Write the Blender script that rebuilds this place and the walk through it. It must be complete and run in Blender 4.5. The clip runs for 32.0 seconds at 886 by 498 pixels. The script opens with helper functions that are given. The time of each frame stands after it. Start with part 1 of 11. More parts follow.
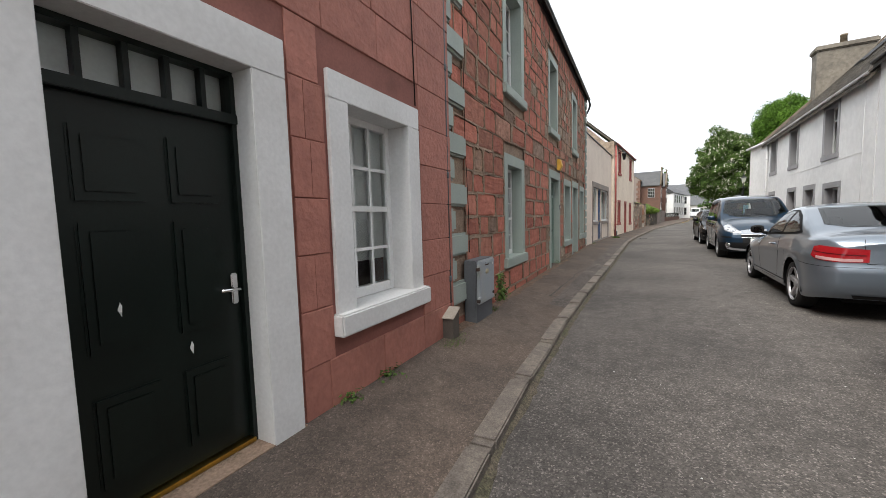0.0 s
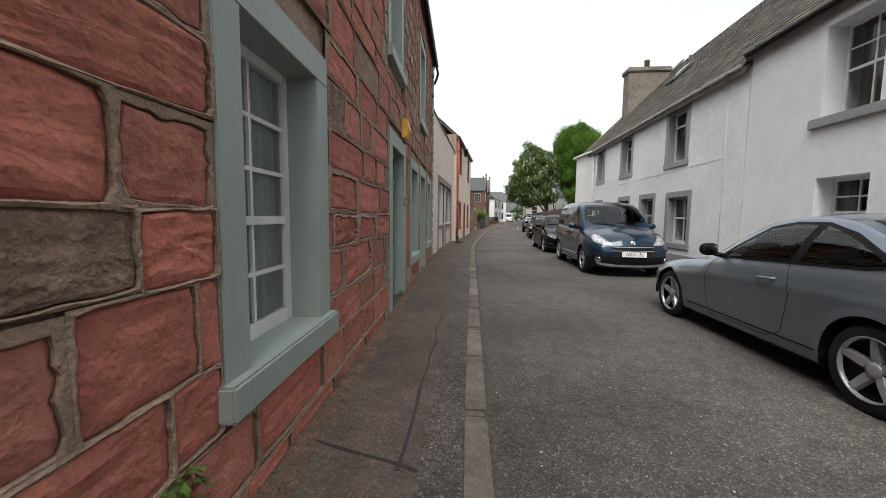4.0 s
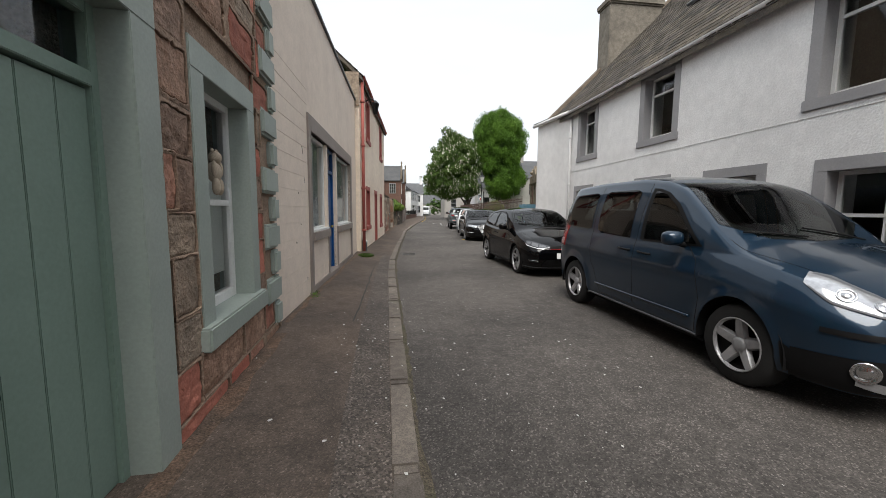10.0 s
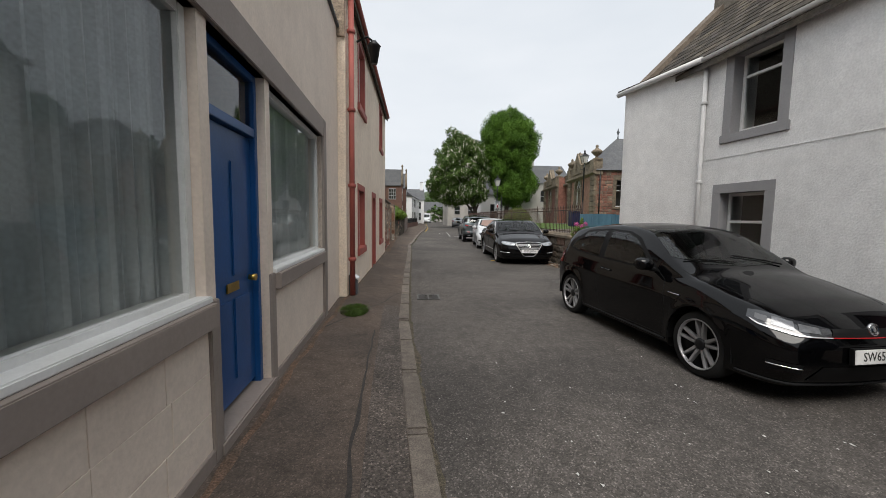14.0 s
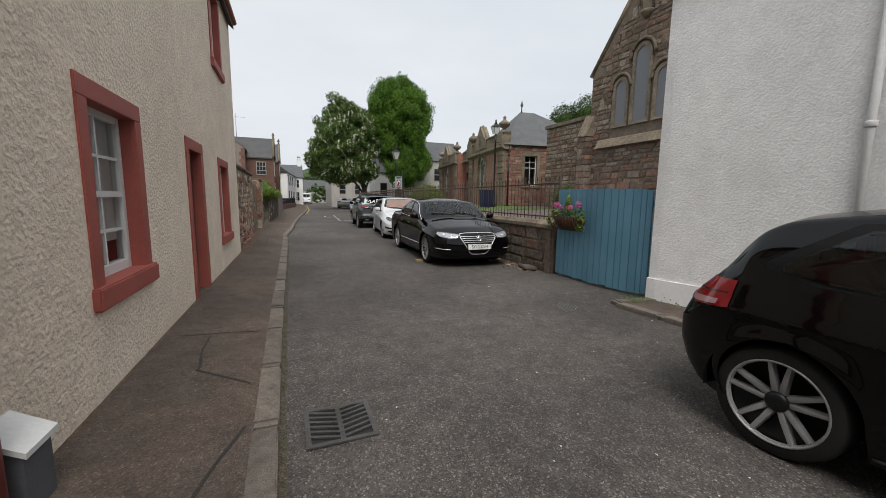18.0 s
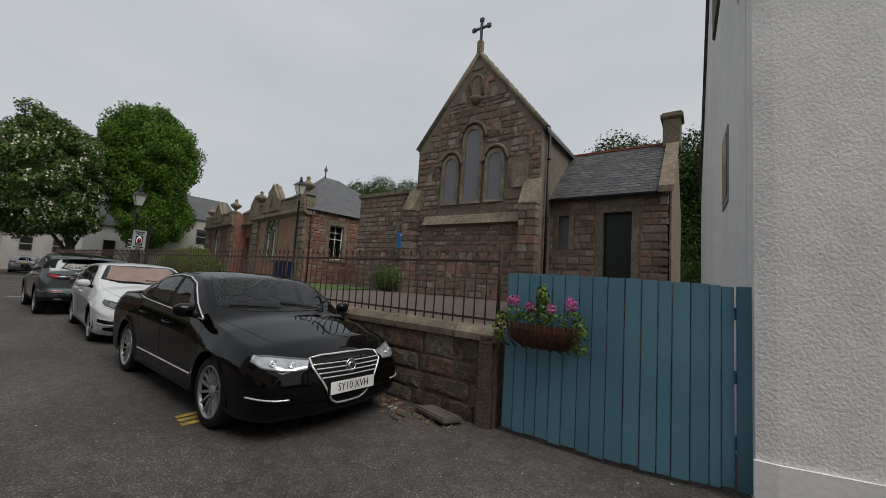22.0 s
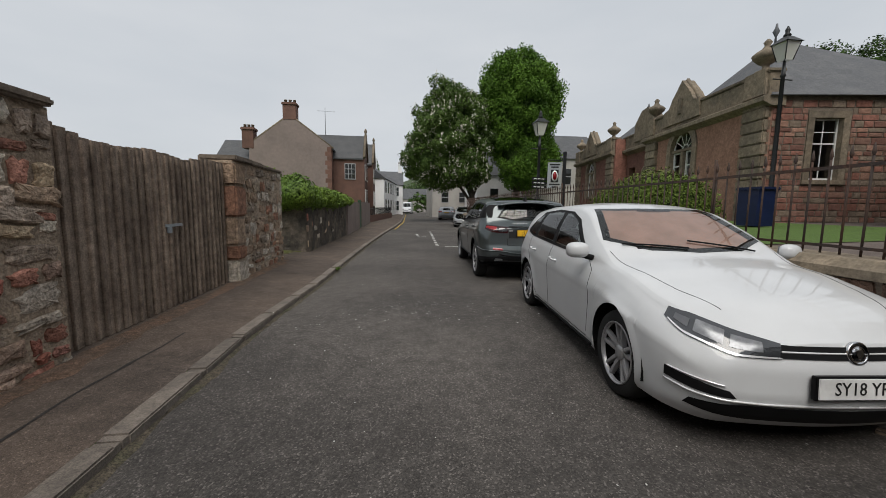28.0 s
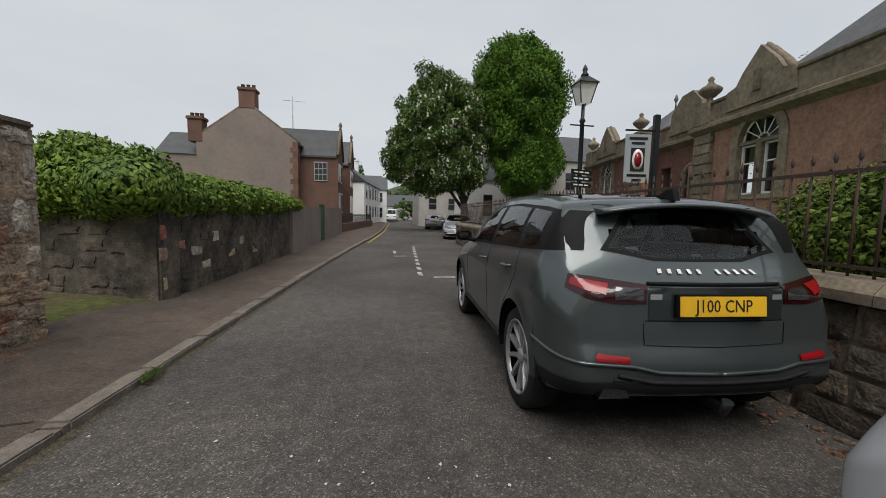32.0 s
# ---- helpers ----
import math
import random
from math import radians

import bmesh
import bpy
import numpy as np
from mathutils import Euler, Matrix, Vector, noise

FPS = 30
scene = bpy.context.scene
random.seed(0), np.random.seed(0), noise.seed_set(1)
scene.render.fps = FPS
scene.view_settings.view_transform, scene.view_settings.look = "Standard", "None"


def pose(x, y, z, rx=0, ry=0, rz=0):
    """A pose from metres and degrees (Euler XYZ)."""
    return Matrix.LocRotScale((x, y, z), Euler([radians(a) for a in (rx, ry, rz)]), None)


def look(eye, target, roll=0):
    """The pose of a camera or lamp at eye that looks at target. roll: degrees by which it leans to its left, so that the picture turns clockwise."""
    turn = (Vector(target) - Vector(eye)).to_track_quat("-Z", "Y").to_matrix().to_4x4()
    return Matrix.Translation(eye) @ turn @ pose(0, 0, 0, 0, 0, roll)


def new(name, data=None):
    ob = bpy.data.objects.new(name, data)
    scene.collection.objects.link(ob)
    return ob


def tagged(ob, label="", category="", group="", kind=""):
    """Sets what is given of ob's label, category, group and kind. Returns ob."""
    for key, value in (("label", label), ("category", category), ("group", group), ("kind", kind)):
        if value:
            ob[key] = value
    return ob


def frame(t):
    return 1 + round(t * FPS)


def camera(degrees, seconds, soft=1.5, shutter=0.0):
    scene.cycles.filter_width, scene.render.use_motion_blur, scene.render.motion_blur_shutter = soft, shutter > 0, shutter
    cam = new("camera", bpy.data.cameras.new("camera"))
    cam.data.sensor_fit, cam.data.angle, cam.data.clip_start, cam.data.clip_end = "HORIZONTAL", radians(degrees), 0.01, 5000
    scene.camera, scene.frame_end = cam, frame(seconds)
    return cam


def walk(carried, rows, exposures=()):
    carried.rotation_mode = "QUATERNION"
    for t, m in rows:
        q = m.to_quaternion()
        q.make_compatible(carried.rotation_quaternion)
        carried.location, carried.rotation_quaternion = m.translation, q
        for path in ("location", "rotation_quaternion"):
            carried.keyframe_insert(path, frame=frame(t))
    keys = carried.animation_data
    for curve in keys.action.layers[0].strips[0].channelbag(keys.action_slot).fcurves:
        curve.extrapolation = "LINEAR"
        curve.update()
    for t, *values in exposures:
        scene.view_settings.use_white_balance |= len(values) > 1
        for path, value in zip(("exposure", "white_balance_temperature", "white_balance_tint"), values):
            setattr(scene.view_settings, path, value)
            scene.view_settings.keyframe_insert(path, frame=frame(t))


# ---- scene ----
from mathutils.bvhtree import BVHTree

cam = camera(99.2, 32.0, 0.75)
PATH = [
    (0, (0.581, 1.771, 1.35), (-0.508, 3.441, 1.191), -1.6),
    (0.5, (0.452, 2.266, 1.366), (-0.464, 4.039, 1.231), -2),
    (1, (0.319, 2.76, 1.368), (-0.371, 4.634, 1.271), -1.8),
    (1.5, (0.2, 3.274, 1.361), (-0.332, 5.2, 1.281), -1.4),
    (2, (-0.018, 3.763, 1.329), (-0.475, 5.707, 1.217), -0.5),
    (2.5, (-0.214, 4.284, 1.304), (-0.614, 6.238, 1.154), -0),
    (3, (-0.441, 4.802, 1.309), (-0.814, 6.761, 1.156), -0),
    (3.5, (-0.626, 5.291, 1.353), (-0.969, 7.255, 1.191), 0.3),
    (5.5, (-0.889, 7.462, 1.354), (-1.007, 9.449, 1.158), 1),
    (6, (-0.971, 8.015, 1.358), (-1.063, 10.003, 1.16), 1),
    (6.5, (-1.059, 8.578, 1.368), (-1.102, 10.567, 1.163), 1),
    (7, (-1.124, 9.136, 1.375), (-1.117, 11.123, 1.153), 0.9),
    (7.5, (-1.149, 9.687, 1.381), (-1.067, 11.672, 1.157), 0.9),
    (8, (-1.172, 10.255, 1.385), (-1.052, 12.239, 1.17), 0.8),
    (8.5, (-1.191, 10.84, 1.391), (-1.051, 12.824, 1.178), 0.9),
    (9, (-1.21, 11.453, 1.395), (-1.059, 13.436, 1.183), 0.7),
    (9.5, (-1.259, 12.074, 1.4), (-1.106, 14.058, 1.193), 0.6),
    (10, (-1.279, 12.7, 1.39), (-1.122, 14.683, 1.185), 0.5),
    (10.5, (-1.343, 13.283, 1.389), (-1.191, 15.268, 1.189), 0.5),
    (11, (-1.416, 13.904, 1.392), (-1.258, 15.888, 1.189), 0.7),
    (11.5, (-1.479, 14.523, 1.42), (-1.313, 16.506, 1.222), 0.7),
    (12, (-1.533, 15.124, 1.44), (-1.37, 17.107, 1.24), 0.7),
    (12.5, (-1.559, 15.729, 1.451), (-1.393, 17.713, 1.251), 0.8),
    (13, (-1.613, 16.345, 1.463), (-1.461, 18.33, 1.278), 0.8),
    (13.5, (-1.65, 16.941, 1.48), (-1.492, 18.927, 1.302), 0.9),
    (14, (-1.743, 17.542, 1.506), (-1.575, 19.527, 1.337), 0.8),
    (14.5, (-1.833, 18.097, 1.506), (-1.669, 20.083, 1.335), 0.9),
    (16.5, (-1.872, 20.565, 1.469), (-1.664, 22.545, 1.274), 1.6),
    (17, (-1.85, 21.11, 1.465), (-1.526, 23.072, 1.25), 1.1),
    (17.5, (-1.769, 21.646, 1.454), (-1.231, 23.558, 1.221), 0.6),
    (18, (-1.673, 22.176, 1.439), (-0.923, 24.012, 1.176), 0.8),
    (18.5, (-1.515, 22.698, 1.414), (-0.605, 24.458, 1.141), 1.7),
    (19, (-1.351, 23.199, 1.43), (-0.322, 24.902, 1.232), 2.3),
    (19.5, (-1.2, 23.708, 1.441), (-0.046, 25.34, 1.349), 2.6),
    (20, (-1.024, 24.22, 1.443), (0.237, 25.772, 1.428), 2.9),
    (20.5, (-0.878, 24.75, 1.462), (0.514, 26.184, 1.521), 3.5),
    (21, (-0.762, 25.252, 1.482), (0.78, 26.517, 1.63), 3.9),
    (21.5, (-0.679, 25.756, 1.495), (0.929, 26.929, 1.685), 3.8),
    (22, (-0.635, 26.273, 1.49), (0.99, 27.425, 1.67), 3.8),
    (22.5, (-0.565, 26.802, 1.446), (0.987, 28.06, 1.552), 3.7),
    (23, (-0.559, 27.342, 1.393), (0.669, 28.919, 1.339), 3.2),
    (23.2, (-0.551, 27.558, 1.38), (0.507, 29.252, 1.271), 3.5),
    (23.5, (-0.53, 27.877, 1.359), (0.304, 29.684, 1.162), 2.7),
    (24, (-0.462, 28.406, 1.37), (0.178, 30.283, 1.112), 2.9),
    (24.5, (-0.442, 28.956, 1.371), (0.125, 30.852, 1.084), 3.1),
    (25, (-0.433, 29.499, 1.364), (0.015, 31.426, 1.071), 2.4),
    (25.5, (-0.414, 30.06, 1.363), (-0.16, 32.027, 1.104), 1.2),
    (27.5, (-0.258, 32.403, 1.392), (-0.064, 34.383, 1.186), 0),
    (28, (-0.213, 33.002, 1.401), (0.032, 34.975, 1.18), 0.7),
    (28.5, (-0.156, 33.601, 1.416), (0.139, 35.566, 1.189), 1.3),
    (29, (-0.068, 34.206, 1.448), (0.264, 36.166, 1.231), 1.7),
    (29.5, (-0.016, 34.824, 1.441), (0.346, 36.781, 1.24), 1.8),
    (30, (0.08, 35.453, 1.414), (0.464, 37.406, 1.218), 1.8),
    (30.5, (0.183, 36.079, 1.405), (0.566, 38.033, 1.215), 1.5),
    (31, (0.272, 36.685, 1.407), (0.643, 38.641, 1.217), 1.4),
    (31.5, (0.363, 37.283, 1.417), (0.707, 39.245, 1.233), 1.4),
    (32, (0.397, 37.911, 1.407), (0.709, 39.878, 1.227), 1.3),
]
EXPOSURE = [(0, 1.36), (1, 1.06), (2, 0.92), (3, 0.95), (6, 1.0), (9, 0.98), (11, 0.92), (13, 0.72), (17, 0.58), (19, 0.48), (20, 0.08), (21.5, 0.0), (23, 0.26), (25, 0.72), (28, 0.24), (32, 0.27)]
walk(cam, [(t, look(eye, target, roll)) for t, eye, target, roll in PATH], EXPOSURE)

# ---- world and light: an overcast sky, with a broad weak sun behind the cloud ----
world = bpy.data.worlds.new("overcast_sky")
scene.world = world
world.use_nodes = True
wn, wl = world.node_tree.nodes, world.node_tree.links
wn.clear()
sky = wn.new("ShaderNodeTexSky")
sky.sky_type = "NISHITA"
sky.sun_disc = False
sky.sun_elevation, sky.sun_rotation = radians(57), radians(189)
sky.air_density, sky.dust_density = 1.0, 3.0
scale_sky = wn.new("ShaderNodeMix")
scale_sky.data_type, scale_sky.blend_type = "RGBA", "MULTIPLY"
scale_sky.inputs[0].default_value = 1.0
scale_sky.inputs[7].default_value = (0.1, 0.1, 0.1, 1)
wl.new(sky.outputs[0], scale_sky.inputs[6])
wco = wn.new("ShaderNodeTexCoord")
wmap = wn.new("ShaderNodeMapping")
wmap.inputs["Scale"].default_value = (1.0, 1.0, 3.2)
wl.new(wco.outputs["Generated"], wmap.inputs[0])
clouds = wn.new("ShaderNodeTexNoise")
clouds.inputs["Scale"].default_value, clouds.inputs["Detail"].default_value = 2.2, 4
wl.new(wmap.outputs[0], clouds.inputs["Vector"])
cloud_ramp = wn.new("ShaderNodeValToRGB")
cloud_ramp.color_ramp.elements[0].position, cloud_ramp.color_ramp.elements[0].color = 0.3, (0.60, 0.635, 0.675, 1)
cloud_ramp.color_ramp.elements[1].position, cloud_ramp.color_ramp.elements[1].color = 0.7, (0.68, 0.705, 0.735, 1)
wl.new(clouds.outputs["Fac"], cloud_ramp.inputs[0])
sky_mix = wn.new("ShaderNodeMix")
sky_mix.data_type = "RGBA"
sky_mix.inputs[0].default_value = 0.93
wl.new(scale_sky.outputs[2], sky_mix.inputs[6])
wl.new(cloud_ramp.outputs[0], sky_mix.inputs[7])
bg = wn.new("ShaderNodeBackground")
bg.inputs[1].default_value = 0.85
wl.new(sky_mix.outputs[2], bg.inputs[0])
wout = wn.new("ShaderNodeOutputWorld")
wl.new(bg.outputs[0], wout.inputs[0])

sun_data = bpy.data.lights.new("sun", "SUN")
sun_data.energy, sun_data.angle, sun_data.color = 2.1, radians(40), (1.0, 0.96, 0.9)
sun = new("sun", sun_data)
sun.matrix_world = look((-2.5, -15, 24), (0, 0, 0))


# ---- materials ----
def mat(name, base, rough=0.8, var=0.25, scale=6.0, fine=90.0, bump=0.25, metal=0.0, alt=None, alt_at=0.55, spec=0.35, island=0.0, coat=0.0, dist=0.004, tint=None, palette=None, mottle=0.0):
    """A procedural surface: base colour varied by broad stains (alt colour), fine grain and, per object or island, by chance."""
    m = bpy.data.materials.new(name)
    m.use_nodes = True
    n, l = m.node_tree.nodes, m.node_tree.links
    b = n["Principled BSDF"]
    b.inputs["Roughness"].default_value, b.inputs["Metallic"].default_value = rough, metal
    b.inputs["Specular IOR Level"].default_value = spec
    b.inputs["Coat Weight"].default_value = coat
    b.inputs["Coat Roughness"].default_value = 0.04
    geo = n.new("ShaderNodeNewGeometry")
    big, small = n.new("ShaderNodeTexNoise"), n.new("ShaderNodeTexNoise")
    for t, s, d in ((big, scale, 5), (small, fine, 3)):
        t.inputs["Scale"].default_value, t.inputs["Detail"].default_value = s, d
        l.new(geo.outputs["Position"], t.inputs["Vector"])
    alt = alt or tuple(c * 0.72 for c in base)
    ramp = n.new("ShaderNodeValToRGB")
    ramp.color_ramp.elements[0].position, ramp.color_ramp.elements[1].position = alt_at - 0.16, alt_at + 0.16
    ramp.color_ramp.elements[0].color, ramp.color_ramp.elements[1].color = (*base, 1), (*alt, 1)
    l.new(big.outputs["Fac"], ramp.inputs[0])
    val = n.new("ShaderNodeMapRange")
    val.inputs["From Min"].default_value, val.inputs["From Max"].default_value = 0.3, 0.7
    val.inputs["To Min"].default_value, val.inputs["To Max"].default_value = 1 - var, 1 + var
    l.new(small.outputs["Fac"], val.inputs["Value"])
    col = ramp.outputs[0]
    if island:
        info = n.new("ShaderNodeObjectInfo")
        add = n.new("ShaderNodeMath")
        add.operation = "ADD"
        l.new(info.outputs["Random"], add.inputs[0])
        l.new(geo.outputs["Random Per Island"], add.inputs[1])
        fr = n.new("ShaderNodeMath")
        fr.operation = "FRACT"
        l.new(add.outputs[0], fr.inputs[0])
        if palette:
            pr = n.new("ShaderNodeValToRGB")
            pr.color_ramp.interpolation = "CONSTANT"
            while len(pr.color_ramp.elements) < len(palette):
                pr.color_ramp.elements.new(0.5)
            for k, c_ in enumerate(palette):
                pr.color_ramp.elements[k].position = k / len(palette)
                pr.color_ramp.elements[k].color = (*c_, 1)
            l.new(fr.outputs[0], pr.inputs[0])
            pm = n.new("ShaderNodeMix")
            pm.data_type, pm.blend_type = "RGBA", "MULTIPLY"
            pm.inputs[0].default_value = 1.0
            l.new(pr.outputs[0], pm.inputs[6])
            l.new(col, pm.inputs[7])
            col = pm.outputs[2]
        if tint:
            tm = n.new("ShaderNodeMix")
            tm.data_type = "RGBA"
            pw = n.new("ShaderNodeMath")
            pw.operation = "POWER"
            pw.inputs[1].default_value = 2.2
            l.new(fr.outputs[0], pw.inputs[0])
            l.new(pw.outputs[0], tm.inputs[0])
            l.new(col, tm.inputs[6])
            tm.inputs[7].default_value = (*tint, 1)
            col = tm.outputs[2]
        hsv = n.new("ShaderNodeHueSaturation")
        mr = n.new("ShaderNodeMapRange")
        fr2 = n.new("ShaderNodeMath")
        fr2.operation = "MULTIPLY_ADD"
        fr2.inputs[1].default_value, fr2.inputs[2].default_value = 7.31, 0.13
        l.new(fr.outputs[0], fr2.inputs[0])
        fr3 = n.new("ShaderNodeMath")
        fr3.operation = "FRACT"
        l.new(fr2.outputs[0], fr3.inputs[0])
        mr.inputs["To Min"].default_value, mr.inputs["To Max"].default_value = 1 - island, 1 + island
        l.new(fr3.outputs[0], mr.inputs["Value"])
        l.new(mr.outputs[0], hsv.inputs["Value"])
        l.new(col, hsv.inputs["Color"])
        col = hsv.outputs[0]
    mul = n.new("ShaderNodeMix")
    mul.data_type, mul.blend_type = "RGBA", "MULTIPLY"
    mul.inputs[0].default_value = 1.0
    l.new(col, mul.inputs[6])
    l.new(val.outputs[0], mul.inputs[7])
    col = mul.outputs[2]
    if mottle:
        md = n.new("ShaderNodeTexNoise")
        md.inputs["Scale"].default_value, md.inputs["Detail"].default_value = (scale * fine) ** 0.5, 4
        l.new(geo.outputs["Position"], md.inputs["Vector"])
        mv = n.new("ShaderNodeMapRange")
        mv.inputs["From Min"].default_value, mv.inputs["From Max"].default_value = 0.3, 0.7
        mv.inputs["To Min"].default_value, mv.inputs["To Max"].default_value = 1 - mottle, 1 + mottle
        l.new(md.outputs["Fac"], mv.inputs["Value"])
        mm_ = n.new("ShaderNodeMix")
        mm_.data_type, mm_.blend_type = "RGBA", "MULTIPLY"
        mm_.inputs[0].default_value = 1.0
        l.new(col, mm_.inputs[6])
        l.new(mv.outputs[0], mm_.inputs[7])
        col = mm_.outputs[2]
    l.new(col, b.inputs["Base Color"])
    if bump:
        bp = n.new("ShaderNodeBump")
        bp.inputs["Strength"].default_value, bp.inputs["Distance"].default_value = bump, dist
        mixh = n.new("ShaderNodeMath")
        mixh.operation = "ADD"
        l.new(small.outputs["Fac"], mixh.inputs[0])
        l.new(big.outputs["Fac"], mixh.inputs[1])
        l.new(mixh.outputs[0], bp.inputs["Height"])
        l.new(bp.outputs[0], b.inputs["Normal"])
    return m


def asphalt_mat(name, base, alt, cell, chips, grain=0.4, stain=0.5, bump=0.5):
    """Asphalt: binder mottled by wear at three scales, with single stone chips of about 1/cell metres, a few of them pale."""
    m = bpy.data.materials.new(name)
    m.use_nodes = True
    n, l = m.node_tree.nodes, m.node_tree.links
    b = n["Principled BSDF"]
    b.inputs["Roughness"].default_value, b.inputs["Specular IOR Level"].default_value = 0.88, 0.3
    geo = n.new("ShaderNodeNewGeometry")

    def tex(kind, sc, det=4):
        t = n.new(kind)
        t.inputs["Scale"].default_value, t.inputs["Detail"].default_value = sc, det
        l.new(geo.outputs["Position"], t.inputs["Vector"])
        return t

    def mth(op, a, c):
        q = n.new("ShaderNodeMath")
        q.operation = op
        for k, v in ((0, a), (1, c)):
            if isinstance(v, (int, float)):
                q.inputs[k].default_value = v
            else:
                l.new(v, q.inputs[k])
        return q.outputs[0]

    vor = n.new("ShaderNodeTexVoronoi")
    vor.inputs["Scale"].default_value = cell
    l.new(geo.outputs["Position"], vor.inputs["Vector"])
    sep = n.new("ShaderNodeSeparateColor")
    l.new(vor.outputs["Color"], sep.inputs[0])
    wear = tex("ShaderNodeTexNoise", stain, 5)
    mid, blot = tex("ShaderNodeTexNoise", 6.0, 4), tex("ShaderNodeTexNoise", 28.0, 3)
    ramp = n.new("ShaderNodeValToRGB")
    ramp.color_ramp.elements[0].position, ramp.color_ramp.elements[1].position = 0.38, 0.62
    ramp.color_ramp.elements[0].color, ramp.color_ramp.elements[1].color = (*base, 1), (*alt, 1)
    l.new(wear.outputs["Fac"], ramp.inputs[0])
    v = mth("ADD", mth("ADD", 1 - grain, mth("MULTIPLY", sep.outputs[0], grain * 1.3)), mth("MULTIPLY", mth("POWER", sep.outputs[1], 9.0), chips))
    v = mth("MULTIPLY", v, mth("ADD", 0.55, mth("MULTIPLY", mid.outputs["Fac"], 0.9)))
    v = mth("MULTIPLY", v, mth("ADD", 0.6, mth("MULTIPLY", blot.outputs["Fac"], 0.8)))
    mul = n.new("ShaderNodeMix")
    mul.data_type, mul.blend_type = "RGBA", "MULTIPLY"
    mul.inputs[0].default_value = 1.0
    l.new(ramp.outputs[0], mul.inputs[6])
    l.new(v, mul.inputs[7])
    l.new(mul.outputs[2], b.inputs["Base Color"])
    bp = n.new("ShaderNodeBump")
    bp.inputs["Strength"].default_value, bp.inputs["Distance"].default_value = bump, 0.006
    l.new(mth("ADD", mth("MULTIPLY", vor.outputs["Distance"], -1.0), blot.outputs["Fac"]), bp.inputs["Height"])
    l.new(bp.outputs[0], b.inputs["Normal"])
    return m


def car_paint(name, base, metal=0.3, rough=0.35, coat=0.8, spec=0.1):
    return mat(name, base, rough=rough, var=0.03, scale=3, fine=900, bump=0.0, metal=metal, alt=tuple(c * 0.93 for c in base), coat=coat, spec=spec)


def glass_mat(name, tint, rough=0.02, alpha=1.0):
    """Glossy dark-backed glass: reflects the street, shows little of what lies behind."""
    m = bpy.data.materials.new(name)
    m.use_nodes = True
    n, l = m.node_tree.nodes, m.node_tree.links
    b = n["Principled BSDF"]
    b.inputs["Base Color"].default_value = (*tint, 1)
    b.inputs["Roughness"].default_value = rough
    b.inputs["Specular IOR Level"].default_value = 0.5
    tr = n.new("ShaderNodeBsdfTransparent")
    tr.inputs[0].default_value = (*tuple(0.55 + 0.4 * c for c in tint), 1)
    mx = n.new("ShaderNodeMixShader")
    mx.inputs[0].default_value = alpha
    l.new(tr.outputs[0], mx.inputs[1])
    l.new(b.outputs[0], mx.inputs[2])
    l.new(mx.outputs[0], n["Material Output"].inputs[0])
    return m


def clear_glass(name, tint=(0.86, 0.9, 0.89), ior=1.6):
    """A thin clear pane: what lies behind shows through, and the gloss grows at grazing angles."""
    m = bpy.data.materials.new(name)
    m.use_nodes = True
    n, l = m.node_tree.nodes, m.node_tree.links
    tr, gl, fr, mx = n.new("ShaderNodeBsdfTransparent"), n.new("ShaderNodeBsdfGlossy"), n.new("ShaderNodeFresnel"), n.new("ShaderNodeMixShader")
    tr.inputs[0].default_value = (*tint, 1)
    gl.inputs["Roughness"].default_value = 0.015
    fr.inputs[0].default_value = ior
    geo, nz, bp = n.new("ShaderNodeNewGeometry"), n.new("ShaderNodeTexNoise"), n.new("ShaderNodeBump")
    nz.inputs["Scale"].default_value = 3.0
    bp.inputs["Strength"].default_value, bp.inputs["Distance"].default_value = 0.05, 0.01
    l.new(geo.outputs["Position"], nz.inputs["Vector"])
    l.new(nz.outputs["Fac"], bp.inputs["Height"])
    l.new(bp.outputs[0], gl.inputs["Normal"])
    l.new(fr.outputs[0], mx.inputs[0])
    l.new(tr.outputs[0], mx.inputs[1])
    l.new(gl.outputs[0], mx.inputs[2])
    l.new(mx.outputs[0], n["Material Output"].inputs[0])
    return m


M_ASPHALT = asphalt_mat("asphalt_road", (0.087, 0.078, 0.071), (0.057, 0.0515, 0.0475), 110, 1.7, 0.42, 0.45)
M_PAVE = asphalt_mat("asphalt_footway", (0.105, 0.080, 0.064), (0.076, 0.060, 0.050), 130, 0.9, 0.3, 0.9)
M_PAVE2 = asphalt_mat("coarse_footway_patch", (0.098, 0.082, 0.071), (0.074, 0.063, 0.056), 95, 1.6, 0.55, 1.4, 0.8)
M_TAR = mat("dark_tar_seam", (0.035, 0.031, 0.028), 0.8, 0.4, 6, 90, 0.5)
M_DIRT = mat("red_brown_grit", (0.135, 0.085, 0.058), 0.95, 0.55, 5, 90, 0.9, alt=(0.085, 0.065, 0.05), mottle=0.3, dist=0.012)
M_KERB = mat("kerb_stone", (0.155, 0.132, 0.112), 0.88, 0.3, 3, 110, 0.5, alt=(0.105, 0.09, 0.078), island=0.2, mottle=0.2)
M_SPLASH = mat("chalky_droppings", (0.5, 0.495, 0.475), 0.9, 0.1, 8, 80, 0.1)
M_MOSS = mat("gutter_grit", (0.075, 0.062, 0.045), 0.95, 0.6, 4, 90, 0.8, alt=(0.06, 0.06, 0.032), alt_at=0.62, mottle=0.4, dist=0.012)
